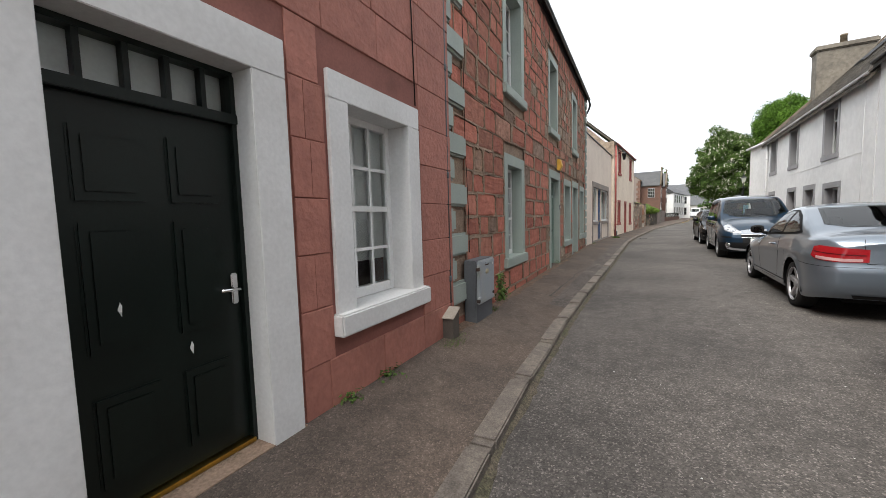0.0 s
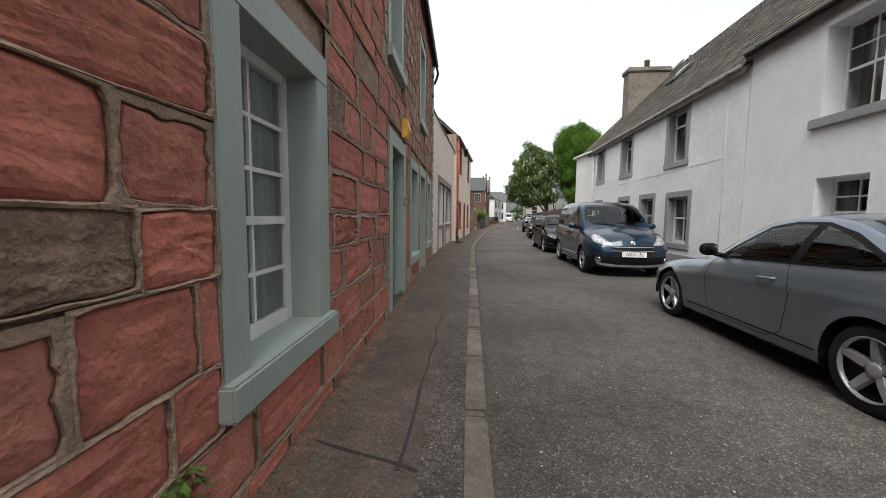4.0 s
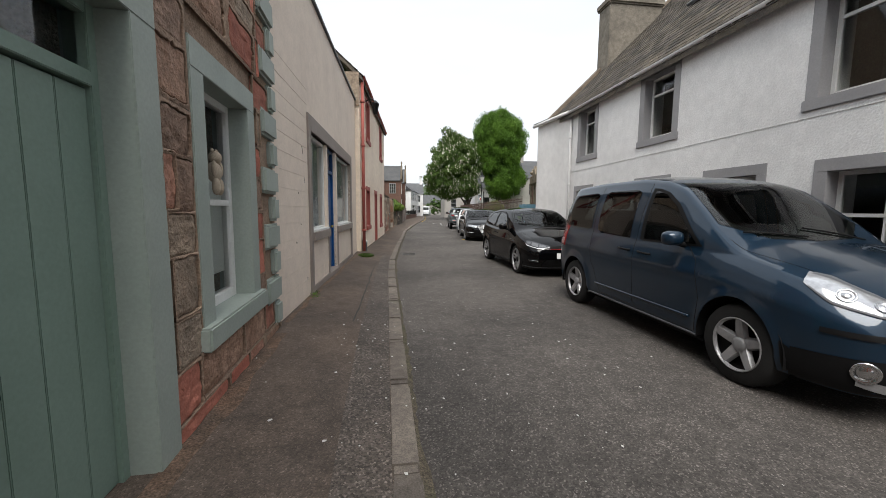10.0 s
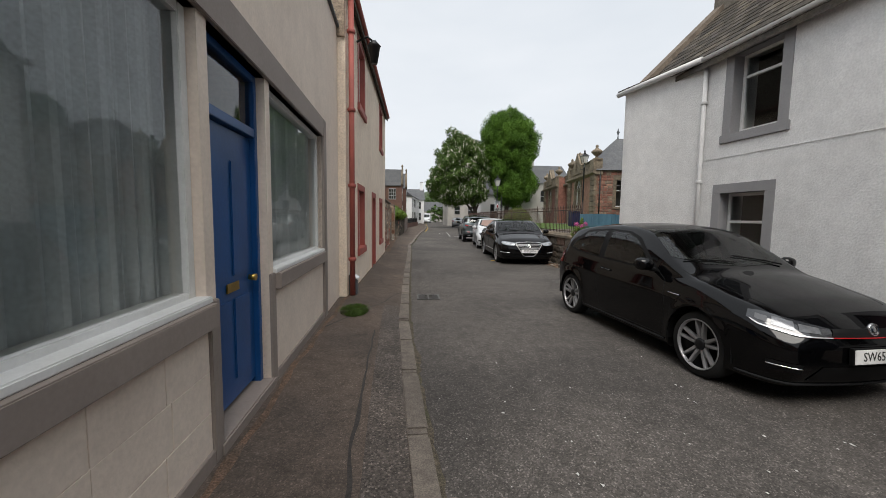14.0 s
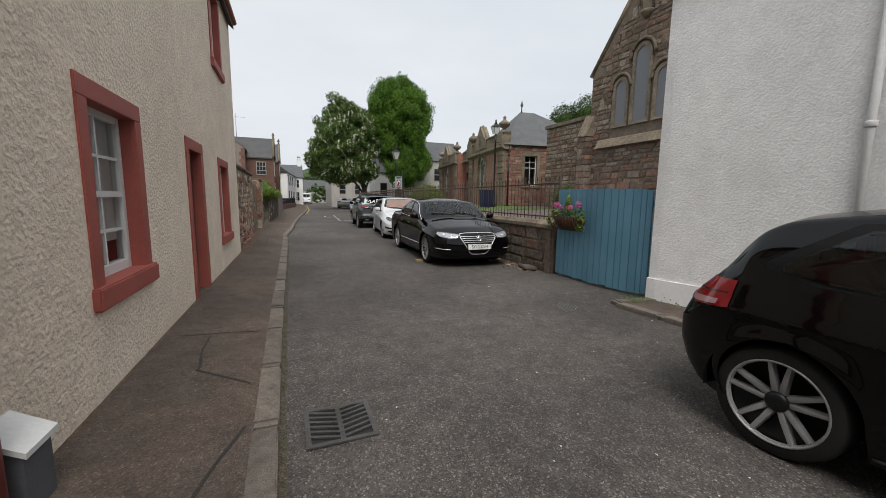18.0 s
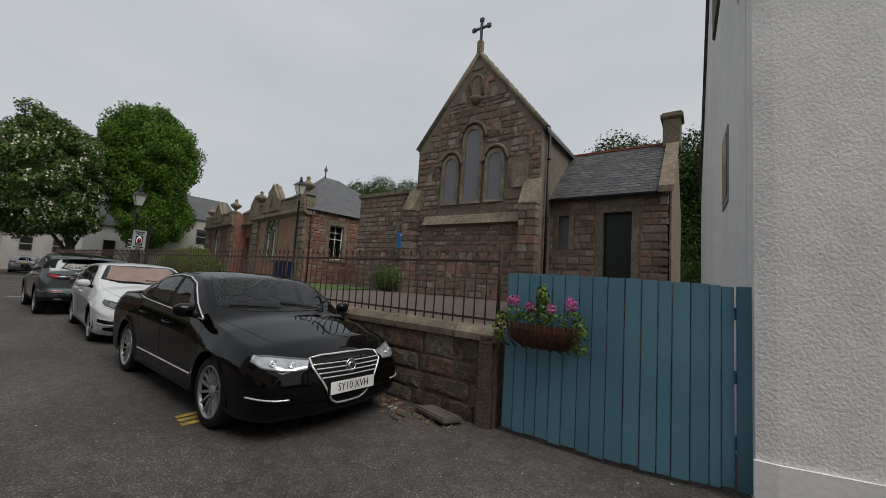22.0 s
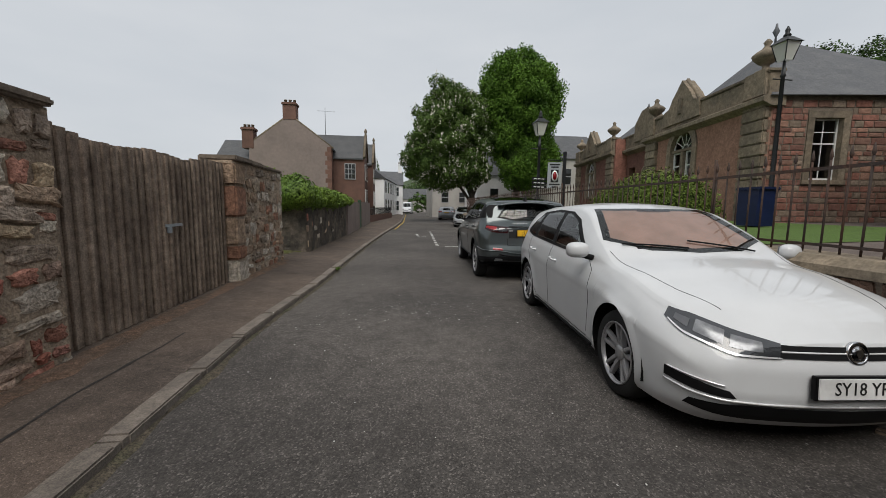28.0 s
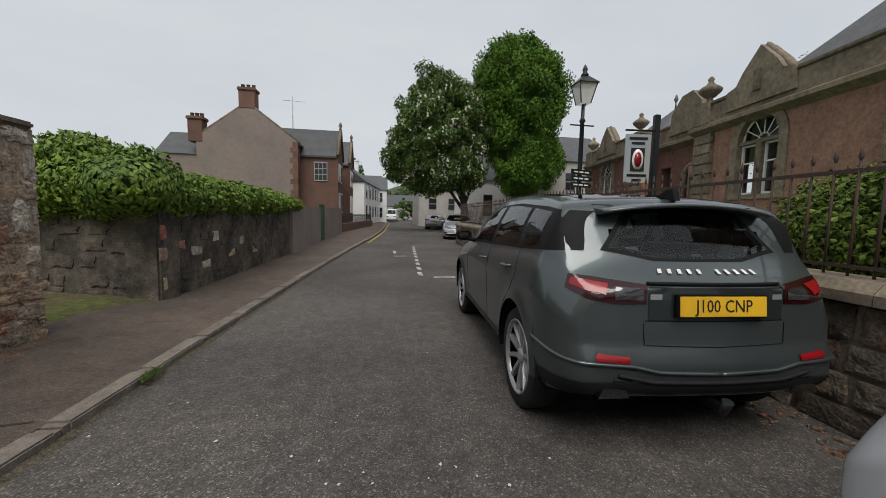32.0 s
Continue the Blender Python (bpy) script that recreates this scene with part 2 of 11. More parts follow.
M_PINK = mat("pink_masonry_paint", (0.36, 0.148, 0.113), 0.72, 0.08, 5.0, 26, 0.5, alt=(0.315, 0.13, 0.10), island=0.07, mottle=0.07, dist=0.018)
M_PINKJ = mat("pink_paint_joint", (0.25, 0.10, 0.08), 0.8, 0.08, 3, 60, 0.2)
M_REDSTONE = mat("red_sandstone", (0.43, 0.15, 0.105), 0.93, 0.12, 2.2, 50, 0.7, alt=(0.34, 0.112, 0.08), island=0.2, tint=(0.31, 0.135, 0.095), mottle=0.2, dist=0.010)
M_BUFFSTONE = mat("weathered_buff_sandstone", (1, 1, 1), 0.95, 0.2, 3, 50, 0.9, alt=(0.72, 0.68, 0.64), island=0.15, mottle=0.3, dist=0.016, palette=[(0.34, 0.215, 0.155), (0.28, 0.19, 0.145), (0.38, 0.20, 0.145), (0.30, 0.235, 0.18)])
M_MORTAR = mat("brown_grey_mortar", (0.30, 0.215, 0.155), 0.95, 0.2, 1.1, 60, 0.8, alt=(0.225, 0.155, 0.115), mottle=0.2, dist=0.012)
M_SAGE = mat("grey_green_paint", (0.31, 0.35, 0.315), 0.6, 0.05, 2.5, 60, 0.15, alt=(0.275, 0.315, 0.285), island=0.05)
M_SAGEDOOR = mat("sage_door_paint", (0.2, 0.275, 0.235), 0.5, 0.05, 2.5, 60, 0.1, alt=(0.18, 0.25, 0.21))
M_WHITE = mat("white_gloss_paint", (0.72, 0.72, 0.71), 0.45, 0.04, 3, 50, 0.1, alt=(0.62, 0.62, 0.6))
M_WHITESTONE = mat("white_painted_stone", (0.66, 0.655, 0.65), 0.65, 0.05, 2.2, 40, 0.2, alt=(0.57, 0.56, 0.55), dist=0.006)
M_HARL = mat("white_harling", (0.82, 0.815, 0.805), 0.85, 0.07, 0.7, 40, 0.6, alt=(0.73, 0.725, 0.715), mottle=0.05, dist=0.014)
M_WHITESMOOTH = mat("white_smooth_render", (0.81, 0.81, 0.81), 0.75, 0.04, 0.6, 22, 0.3, alt=(0.72, 0.715, 0.71), alt_at=0.58, mottle=0.03, dist=0.01)
M_GREYTRIM = mat("grey_margin_paint", (0.31, 0.305, 0.31), 0.65, 0.05, 2, 45, 0.15, alt=(0.27, 0.265, 0.27))
M_CREAM = mat("cream_painted_blockwork", (0.74, 0.635, 0.54), 0.75, 0.05, 1.2, 40, 0.3, alt=(0.65, 0.55, 0.465), alt_at=0.6, mottle=0.04, dist=0.008)
M_CREAMHARL = mat("cream_harling", (0.82, 0.70, 0.57), 0.88, 0.12, 0.8, 36, 0.9, alt=(0.74, 0.62, 0.50), mottle=0.06, dist=0.02)
M_TAUPE = mat("taupe_margin_paint", (0.275, 0.23, 0.205), 0.65, 0.05, 2, 45, 0.2, alt=(0.23, 0.192, 0.172))
M_TERRA = mat("terracotta_margin_paint", (0.36, 0.095, 0.075), 0.6, 0.06, 2.5, 50, 0.15, alt=(0.29, 0.08, 0.065))
M_BLUEDOOR = mat("royal_blue_gloss_paint", (0.012, 0.075, 0.235), 0.35, 0.05, 2, 40, 0.1)
M_BLACKDOOR = mat("black_green_gloss_paint", (0.0045, 0.009, 0.007), 0.34, 0.1, 3, 60, 0.12)
M_REDDOOR = mat("dark_red_paint", (0.10, 0.012, 0.014), 0.4, 0.05, 3, 60, 0.1)
M_BLUEGATE = mat("teal_blue_fence_paint", (0.105, 0.235, 0.315), 0.6, 0.08, 1.6, 50, 0.25, alt=(0.085, 0.2, 0.275), island=0.1)
M_BRASS = mat("brass", (0.55, 0.38, 0.10), 0.3, 0.1, 6, 80, 0.05, metal=1.0)
M_CHROME = mat("chrome", (0.75, 0.75, 0.76), 0.12, 0.03, 6, 80, 0.0, metal=1.0)
M_IRON = mat("rusty_wrought_iron", (0.045, 0.033, 0.028), 0.75, 0.3, 5, 60, 0.4, alt=(0.08, 0.04, 0.025))
M_BLACK = mat("black_plastic", (0.007, 0.007, 0.0075), 0.6, 0.1, 6, 200, 0.05, spec=0.15)
M_BLACKIRON = mat("black_painted_iron", (0.012, 0.013, 0.014), 0.4, 0.1, 6, 80, 0.1)
M_TYRE = mat("tyre_rubber", (0.018, 0.018, 0.018), 0.85, 0.15, 8, 120, 0.2)
M_ALLOY = mat("alloy_wheel", (0.36, 0.36, 0.37), 0.3, 0.06, 6, 120, 0.0, metal=0.35, spec=0.5)
M_DARKALLOY = mat("dark_alloy_wheel", (0.03, 0.03, 0.032), 0.35, 0.05, 6, 120, 0.0, metal=0.6)
M_REDLENS = mat("red_lamp_lens", (0.26, 0.008, 0.012), 0.12, 0.05, 6, 80, 0.0, spec=0.6)
M_CLEARLENS = mat("clear_lamp_lens", (0.55, 0.57, 0.6), 0.08, 0.1, 12, 40, 0.0, metal=0.55)
M_PLATEW = mat("white_number_plate", (0.75, 0.75, 0.74), 0.4, 0.02, 6, 80, 0.0)
M_PLATEY = mat("yellow_number_plate", (0.72, 0.42, 0.02), 0.4, 0.02, 6, 80, 0.0)
M_INK = mat("black_lettering", (0.012, 0.012, 0.012), 0.5, 0.02, 6, 80, 0.0)
M_GLASS = clear_glass("window_glass")
M_CARGLASS = clear_glass("car_window_glass", (0.66, 0.72, 0.69), 1.55)
M_LAMPGREY = mat("grey_lamp_reflector", (0.2, 0.205, 0.215), 0.2, 0.15, 30, 120, 0.0, metal=0.5)
M_SMOKED = mat("smoked_red_lens", (0.028, 0.003, 0.004), 0.1, 0.05, 6, 80, 0.0, spec=0.6)
M_DARKPANE = glass_mat("dark_window_pane", (0.012, 0.016, 0.016), 0.02, 0.9)
M_CLOTH = mat("dark_seat_cloth", (0.022, 0.022, 0.024), 0.9, 0.2, 5, 200, 0.1)
M_DARKTRIM = mat("grey_black_bumper_plastic", (0.016, 0.0165, 0.018), 0.7, 0.1, 6, 300, 0.05, spec=0.2)
M_LENSDARK = mat("dark_lamp_lens", (0.03, 0.032, 0.036), 0.06, 0.1, 12, 40, 0.0, spec=0.8, coat=0.6)
M_BOWL = mat("bright_lamp_bowl", (0.55, 0.57, 0.6), 0.15, 0.15, 30, 120, 0.0, metal=0.7)
M_REDDARK = mat("dark_red_lamp_lens", (0.07, 0.004, 0.006), 0.1, 0.05, 6, 80, 0.0, spec=0.6)
M_LAMPGLASS = glass_mat("lamp_glass", (0.75, 0.75, 0.7), 0.15, 0.6)
# the dimness of unlit rooms is put into this wall colour
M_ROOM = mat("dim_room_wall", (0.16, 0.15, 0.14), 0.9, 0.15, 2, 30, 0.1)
M_BLIND = mat("grey_roller_blind", (0.86, 0.87, 0.86), 0.8, 0.04, 2, 60, 0.05, alt=(0.70, 0.71, 0.70))
M_NET = mat("net_curtain", (0.74, 0.78, 0.8), 0.85, 0.1, 3, 70, 0.1, alt=(0.58, 0.62, 0.64))
M_SLATE = mat("roof_slate", (0.06, 0.053, 0.047), 0.85, 0.4, 2.2, 50, 0.6, alt=(0.09, 0.076, 0.055), island=0.5, mottle=0.3, spec=0.25, dist=0.008)
M_SLATEBLUE = mat("blue_grey_slate", (0.062, 0.064, 0.068), 0.6, 0.3, 1.5, 60, 0.35, alt=(0.082, 0.083, 0.085), island=0.32, mottle=0.2, dist=0.005)
M_RIDGE = mat("terracotta_ridge", (0.28, 0.085, 0.05), 0.8, 0.15, 4, 50, 0.3)
M_BROWNSTONE = mat("weathered_brown_sandstone", (1, 1, 1), 0.95, 0.25, 3, 40, 0.9, alt=(0.68, 0.66, 0.64), island=0.2, mottle=0.25, dist=0.02, palette=[(0.20, 0.145, 0.108), (0.245, 0.19, 0.148), (0.155, 0.115, 0.09), (0.235, 0.14, 0.105), (0.27, 0.23, 0.19), (0.2, 0.15, 0.12), (0.22, 0.17, 0.135)])
M_YARDSTONE = mat("dark_lichened_sandstone", (1, 1, 1), 0.95, 0.3, 5, 45, 0.9, alt=(2.1, 2.05, 1.95), alt_at=0.66, island=0.2, mottle=0.4, dist=0.02, palette=[(0.105, 0.08, 0.06), (0.13, 0.105, 0.08), (0.08, 0.064, 0.05), (0.125, 0.08, 0.06), (0.15, 0.125, 0.10)])
M_DRESSED = mat("dressed_buff_sandstone", (0.205, 0.165, 0.118), 0.9, 0.2, 1.6, 40, 0.5, alt=(0.118, 0.10, 0.076), island=0.18, mottle=0.28, dist=0.01)
M_CHIMNEY = mat("grey_brown_chimney_render", (0.205, 0.182, 0.15), 0.9, 0.2, 1.6, 40, 0.5, alt=(0.14, 0.125, 0.105), mottle=0.2, dist=0.01)
M_BRIGHTTRIM = mat("bright_polished_trim", (0.82, 0.82, 0.83), 0.2, 0.03, 6, 80, 0.0, metal=0.45, spec=0.6)
M_LIBRED = mat("red_snecked_sandstone", (1, 1, 1), 0.92, 0.2, 3, 45, 0.6, alt=(0.72, 0.7, 0.68), island=0.18, mottle=0.2, dist=0.012, palette=[(0.26, 0.12, 0.09), (0.22, 0.125, 0.095), (0.29, 0.165, 0.12), (0.18, 0.09, 0.07), (0.24, 0.185, 0.14)])
M_DARKMORTAR = mat("dark_mortar", (0.175, 0.142, 0.112), 0.95, 0.25, 2.5, 50, 0.6, alt=(0.125, 0.10, 0.08), mottle=0.2)
M_RUBBLE = mat("mixed_rubble", (1, 1, 1), 0.95, 0.28, 6, 45, 1.0, alt=(0.6, 0.57, 0.54), island=0.22, mottle=0.35, dist=0.025, palette=[(0.46, 0.335, 0.24), (0.39, 0.315, 0.255), (0.38, 0.185, 0.137), (0.49, 0.38, 0.26), (0.32, 0.25, 0.2), (0.54, 0.48, 0.40), (0.36, 0.285, 0.225)])
M_RUBBLERED = mat("red_rubble", (1, 1, 1), 0.95, 0.25, 6, 45, 1.0, alt=(0.68, 0.64, 0.6), island=0.22, mottle=0.3, dist=0.025, palette=[(0.36, 0.145, 0.108), (0.40, 0.19, 0.14), (0.31, 0.15, 0.118), (0.37, 0.265, 0.205), (0.46, 0.40, 0.335), (0.34, 0.235, 0.185)])
M_LIMEMORTAR = mat("lime_mortar", (0.35, 0.275, 0.205), 0.95, 0.3, 3, 40, 0.9, alt=(0.21, 0.16, 0.12), mottle=0.3, dist=0.02)
M_GREYRENDER = mat("stained_grey_render", (0.15, 0.122, 0.094), 0.9, 0.3, 2.0, 40, 0.9, alt=(0.05, 0.044, 0.037), alt_at=0.46, mottle=0.35, dist=0.015)
M_GABLE = mat("pinkish_grey_render", (0.225, 0.18, 0.163), 0.9, 0.1, 0.7, 30, 0.4, alt=(0.185, 0.15, 0.137), mottle=0.08, dist=0.01)
M_BROWNRED = mat("brown_red_ashlar", (0.155, 0.085, 0.065), 0.9, 0.2, 2, 40, 0.4, alt=(0.12, 0.068, 0.054), island=0.15)
M_WOOD = mat("weathered_grey_brown_boards", (0.25, 0.195, 0.152), 0.9, 0.25, 3, 70, 0.7, alt=(0.15, 0.112, 0.088), island=0.32, mottle=0.3)
M_BOX = mat("grey_cabinet_paint", (0.29, 0.315, 0.335), 0.5, 0.06, 3, 60, 0.1, alt=(0.34, 0.32, 0.25), alt_at=0.7)
M_BOXDARK = mat("dark_grey_metal", (0.10, 0.105, 0.115), 0.55, 0.08, 3, 60, 0.1)
M_YELLOW = mat("yellow_alarm_plastic", (0.75, 0.42, 0.06), 0.5, 0.05, 6, 80, 0.0)
M_YELLINE = mat("worn_yellow_line", (0.5, 0.33, 0.04), 0.85, 0.4, 9, 60, 0.2, alt=(0.12, 0.10, 0.07), alt_at=0.6)
M_WHITELINE = mat("worn_white_line", (0.5, 0.5, 0.48), 0.85, 0.4, 9, 60, 0.2, alt=(0.12, 0.115, 0.11), alt_at=0.56)
M_GRASS = mat("lawn_grass", (0.075, 0.13, 0.025), 0.9, 0.35, 3, 60, 0.6, alt=(0.06, 0.10, 0.022), dist=0.02)
M_PATH = mat("gravel_path", (0.125, 0.10, 0.088), 0.95, 0.3, 3, 90, 0.6)
M_LEAF1 = mat("fresh_green_leaf", (0.085, 0.165, 0.02), 0.6, 0.2, 0.5, 30, 0.0, alt=(0.05, 0.105, 0.014), island=0.4, spec=0.12)
M_LEAF2 = mat("chestnut_leaf", (0.075, 0.12, 0.026), 0.6, 0.2, 0.7, 30, 0.0, alt=(0.045, 0.08, 0.018), island=0.4, spec=0.15)
# dark leaf of the woods; on the inner cores it stands for shade
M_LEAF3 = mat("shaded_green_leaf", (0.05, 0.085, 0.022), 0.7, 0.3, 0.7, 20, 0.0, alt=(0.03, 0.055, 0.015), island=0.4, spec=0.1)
M_SHRUB = mat("mixed_shrub_leaf", (0.085, 0.125, 0.02), 0.6, 0.2, 1.4, 30, 0.0, alt=(0.095, 0.085, 0.025), alt_at=0.68, island=0.4, spec=0.15)
M_VERGE = mat("mossy_verge", (0.085, 0.10, 0.022), 0.95, 0.5, 1.8, 70, 0.9, alt=(0.085, 0.065, 0.042), alt_at=0.5, mottle=0.4, dist=0.02)
M_PALERUBBLE = mat("pale_rubble", (1, 1, 1), 0.95, 0.28, 5, 40, 1.0, alt=(0.7, 0.67, 0.63), island=0.18, mottle=0.4, dist=0.025, palette=[(0.37, 0.30, 0.23), (0.30, 0.22, 0.16), (0.46, 0.41, 0.35), (0.29, 0.155, 0.105), (0.33, 0.235, 0.165), (0.25, 0.205, 0.165)])
M_IVY = mat("ivy_leaf", (0.135, 0.205, 0.03), 0.5, 0.2, 0.9, 30, 0.0, alt=(0.07, 0.125, 0.02), island=0.4, spec=0.2)
M_BLOSSOM = mat("white_blossom", (0.74, 0.70, 0.6), 0.7, 0.1, 4, 40, 0.0)
M_PINKBLOOM = mat("pink_blossom", (0.62, 0.13, 0.34), 0.7, 0.15, 4, 60, 0.0, island=0.25)
M_BARK = mat("dark_bark", (0.055, 0.043, 0.034), 0.95, 0.3, 4, 30, 0.9, dist=0.03)
M_BASKET = mat("coir_wicker", (0.115, 0.055, 0.03), 0.9, 0.3, 9, 60, 0.6)
M_SIGNBLUE = mat("blue_sign_paint", (0.012, 0.17, 0.52), 0.4, 0.02, 4, 60, 0.0)
M_HILL = mat("wooded_hill", (0.045, 0.07, 0.03), 0.95, 0.5, 0.12, 1.0, 0.0, alt=(0.06, 0.075, 0.04))
M_PLASTER = mat("pale_far_render", (0.42, 0.40, 0.37), 0.85, 0.05, 0.5, 20, 0.1)


# ---- building blocks ----
def thing(name, m, label, category, group=""):
    ob = new(name)
    ob.matrix_world = m
    ob.empty_display_size = 0.1
    return tagged(ob, label, category, group)


def part(name, bm, material, parent=None, label=""):
    """Links a bmesh as one mesh object under a thing or a part, in the parent's axes."""
    me = bpy.data.meshes.new(name)
    bm.normal_update()
    if material is M_GLASS and len(bm.faces) > 1:
        # a pane is one thin sheet: keep the face that looks out
        big = sorted(bm.faces, key=lambda f: -f.calc_area())[:2]
        keep = max(big, key=lambda f: f.normal.dot(Vector((0.3, -1, 0.5))))
        bmesh.ops.delete(bm, geom=[f for f in bm.faces if f is not keep], context="FACES")
    bm.to_mesh(me)
    bm.free()
    return link_part(name, me, material, parent, label)


def link_part(name, me, material, parent=None, label="", m=None):
    if material and not me.materials:
        me.materials.append(material)
    ob = new(name, me)
    if name == "pane":
        ob.visible_shadow = False
    if parent:
        ob.parent = parent
    if m is not None:
        ob.matrix_local = m
    if label:
        tagged(ob, label)
    return ob


def box(bm, x0, x1, y0, y1, z0, z1, bev=0.0):
    """Adds a box, its edges rounded off by bev."""
    vs = [bm.verts.new((x, y, z)) for x in (x0, x1) for y in (y0, y1) for z in (z0, z1)]
    fs = [bm.faces.new([vs[i] for i in q]) for q in ((0, 1, 3, 2), (4, 6, 7, 5), (0, 4, 5, 1), (2, 3, 7, 6), (0, 2, 6, 4), (1, 5, 7, 3))]
    if bev:
        bmesh.ops.bevel(bm, geom=list({e for f in fs for e in f.edges}), offset=bev, segments=2, affect="EDGES")
    return bm


def boxes(*dims, bev=0.0):
    bm = bmesh.new()
    for d in dims:
        box(bm, *d, bev=bev)
    return bm


def slab(poly, z0, z1, bm=None):
    """A prism over a polygon in x, y."""
    bm = bm or bmesh.new()
    lo = [bm.verts.new((x, y, z0)) for x, y in poly]
    hi = [bm.verts.new((x, y, z1)) for x, y in poly]
    bm.faces.new(hi)
    bm.faces.new(lo[::-1])
    for i in range(len(poly)):
        j = (i + 1) % len(poly)
        bm.faces.new((lo[i], lo[j], hi[j], hi[i]))
    bmesh.ops.recalc_face_normals(bm, faces=bm.faces)
    return bm


def prism_y(poly, y0, y1, bm=None):
    """A prism whose outline lies in x, z, from y0 to y1."""
    bm = bm or bmesh.new()
    a = [bm.verts.new((x, y0, z)) for x, z in poly]
    b = [bm.verts.new((x, y1, z)) for x, z in poly]
    fs = [bm.faces.new(a), bm.faces.new(b[::-1])]
    for i in range(len(poly)):
        j = (i + 1) % len(poly)
        fs.append(bm.faces.new((a[j], a[i], b[i], b[j])))
    bmesh.ops.recalc_face_normals(bm, faces=fs)
    return bm


def lathe(profile, seg=20, bm=None, cx=0.0, cy=0.0):
    """Turns a profile of (radius, z) about the upright axis."""
    bm = bm or bmesh.new()
    rings = []
    for r, z in profile:
        rings.append([bm.verts.new((cx + r * math.cos(2 * math.pi * k / seg), cy + r * math.sin(2 * math.pi * k / seg), z)) for k in range(seg)])
    for a, b in zip(rings, rings[1:]):
        for k in range(seg):
            f = bm.faces.new((a[k], a[(k + 1) % seg], b[(k + 1) % seg], b[k]))
            f.smooth = True
    bm.faces.new(rings[0][::-1])
    bm.faces.new(rings[-1])
    return bm


def tube(points, r, seg=8, bm=None, r1=None):
    """A round bar along points, tapering from r to r1."""
    bm = bm or bmesh.new()
    pts = [Vector(p) for p in points]
    r1 = r if r1 is None else r1
    rings = []
    for i, p in enumerate(pts):
        d = (pts[min(i + 1, len(pts) - 1)] - pts[max(i - 1, 0)]).normalized()
        side = d.cross(Vector((0, 0, 1)) if abs(d.z) < 0.9 else Vector((1, 0, 0))).normalized()
        up = side.cross(d)
        rr = r + (r1 - r) * i / max(1, len(pts) - 1)
        rings.append([bm.verts.new(p + rr * (math.cos(2 * math.pi * k / seg) * side + math.sin(2 * math.pi * k / seg) * up)) for k in range(seg)])
    for a, b in zip(rings, rings[1:]):
        for k in range(seg):
            f = bm.faces.new((a[k], a[(k + 1) % seg], b[(k + 1) % seg], b[k]))
            f.smooth = True
    bm.faces.new(rings[0][::-1])
    bm.faces.new(rings[-1])
    bmesh.ops.recalc_face_normals(bm, faces=bm.faces)
    return bm


def facing(p0, p1, z=0.0):
    """Axes of a front from p0 to p1: x along it, y into the wall, z up; the street lies on the right hand of the way p0 to p1."""
    d = Vector((p1[0] - p0[0], p1[1] - p0[1], 0)).normalized()
    into = Vector((-d.y, d.x, 0))
    return Matrix(((d.x, into.x, 0, p0[0]), (d.y, into.y, 0, p0[1]), (0, 0, 1, z), (0, 0, 0, 1)))


def wall_mesh(length, height, openings, thick=0.45, x0=0.0, z0=0.0, tops=None):
    """A wall in x, z with real openings (x0, x1, z0, z1) through its thickness. tops: height as a function of x, for gables."""
    bm = bmesh.new()
    xs = sorted({x0, length, *[v for o in openings for v in o[:2]]})
    zs = sorted({z0, height, *[v for o in openings for v in o[2:4]]})
    xs = [x for x in xs if x0 <= x <= length]
    zs = [z for z in zs if z0 <= z <= height]
    def solid(i, k):
        if not (0 <= i < len(xs) - 1 and 0 <= k < len(zs) - 1):
            return False
        cx, cz = (xs[i] + xs[i + 1]) / 2, (zs[k] + zs[k + 1]) / 2
        return not any(o[0] < cx < o[1] and o[2] < cz < o[3] for o in openings)
    def quad(*p):
        bm.faces.new([bm.verts.new(v) for v in p])
    for i in range(len(xs) - 1):
        for k in range(len(zs) - 1):
            if not solid(i, k):
                continue
            a, b, c, d = xs[i], xs[i + 1], zs[k], zs[k + 1]
            quad((a, 0, c), (b, 0, c), (b, 0, d), (a, 0, d))
            quad((b, thick, c), (a, thick, c), (a, thick, d), (b, thick, d))
            if not solid(i - 1, k):
                quad((a, thick, c), (a, 0, c), (a, 0, d), (a, thick, d))
            if not solid(i + 1, k):
                quad((b, 0, c), (b, thick, c), (b, thick, d), (b, 0, d))
            if not solid(i, k - 1):
                quad((a, 0, c), (a, thick, c), (b, thick, c), (b, 0, c))
            if not solid(i, k + 1):
                quad((a, 0, d), (b, 0, d), (b, thick, d), (a, thick, d))
    bmesh.ops.remove_doubles(bm, verts=bm.verts, dist=0.0005)
    return bm


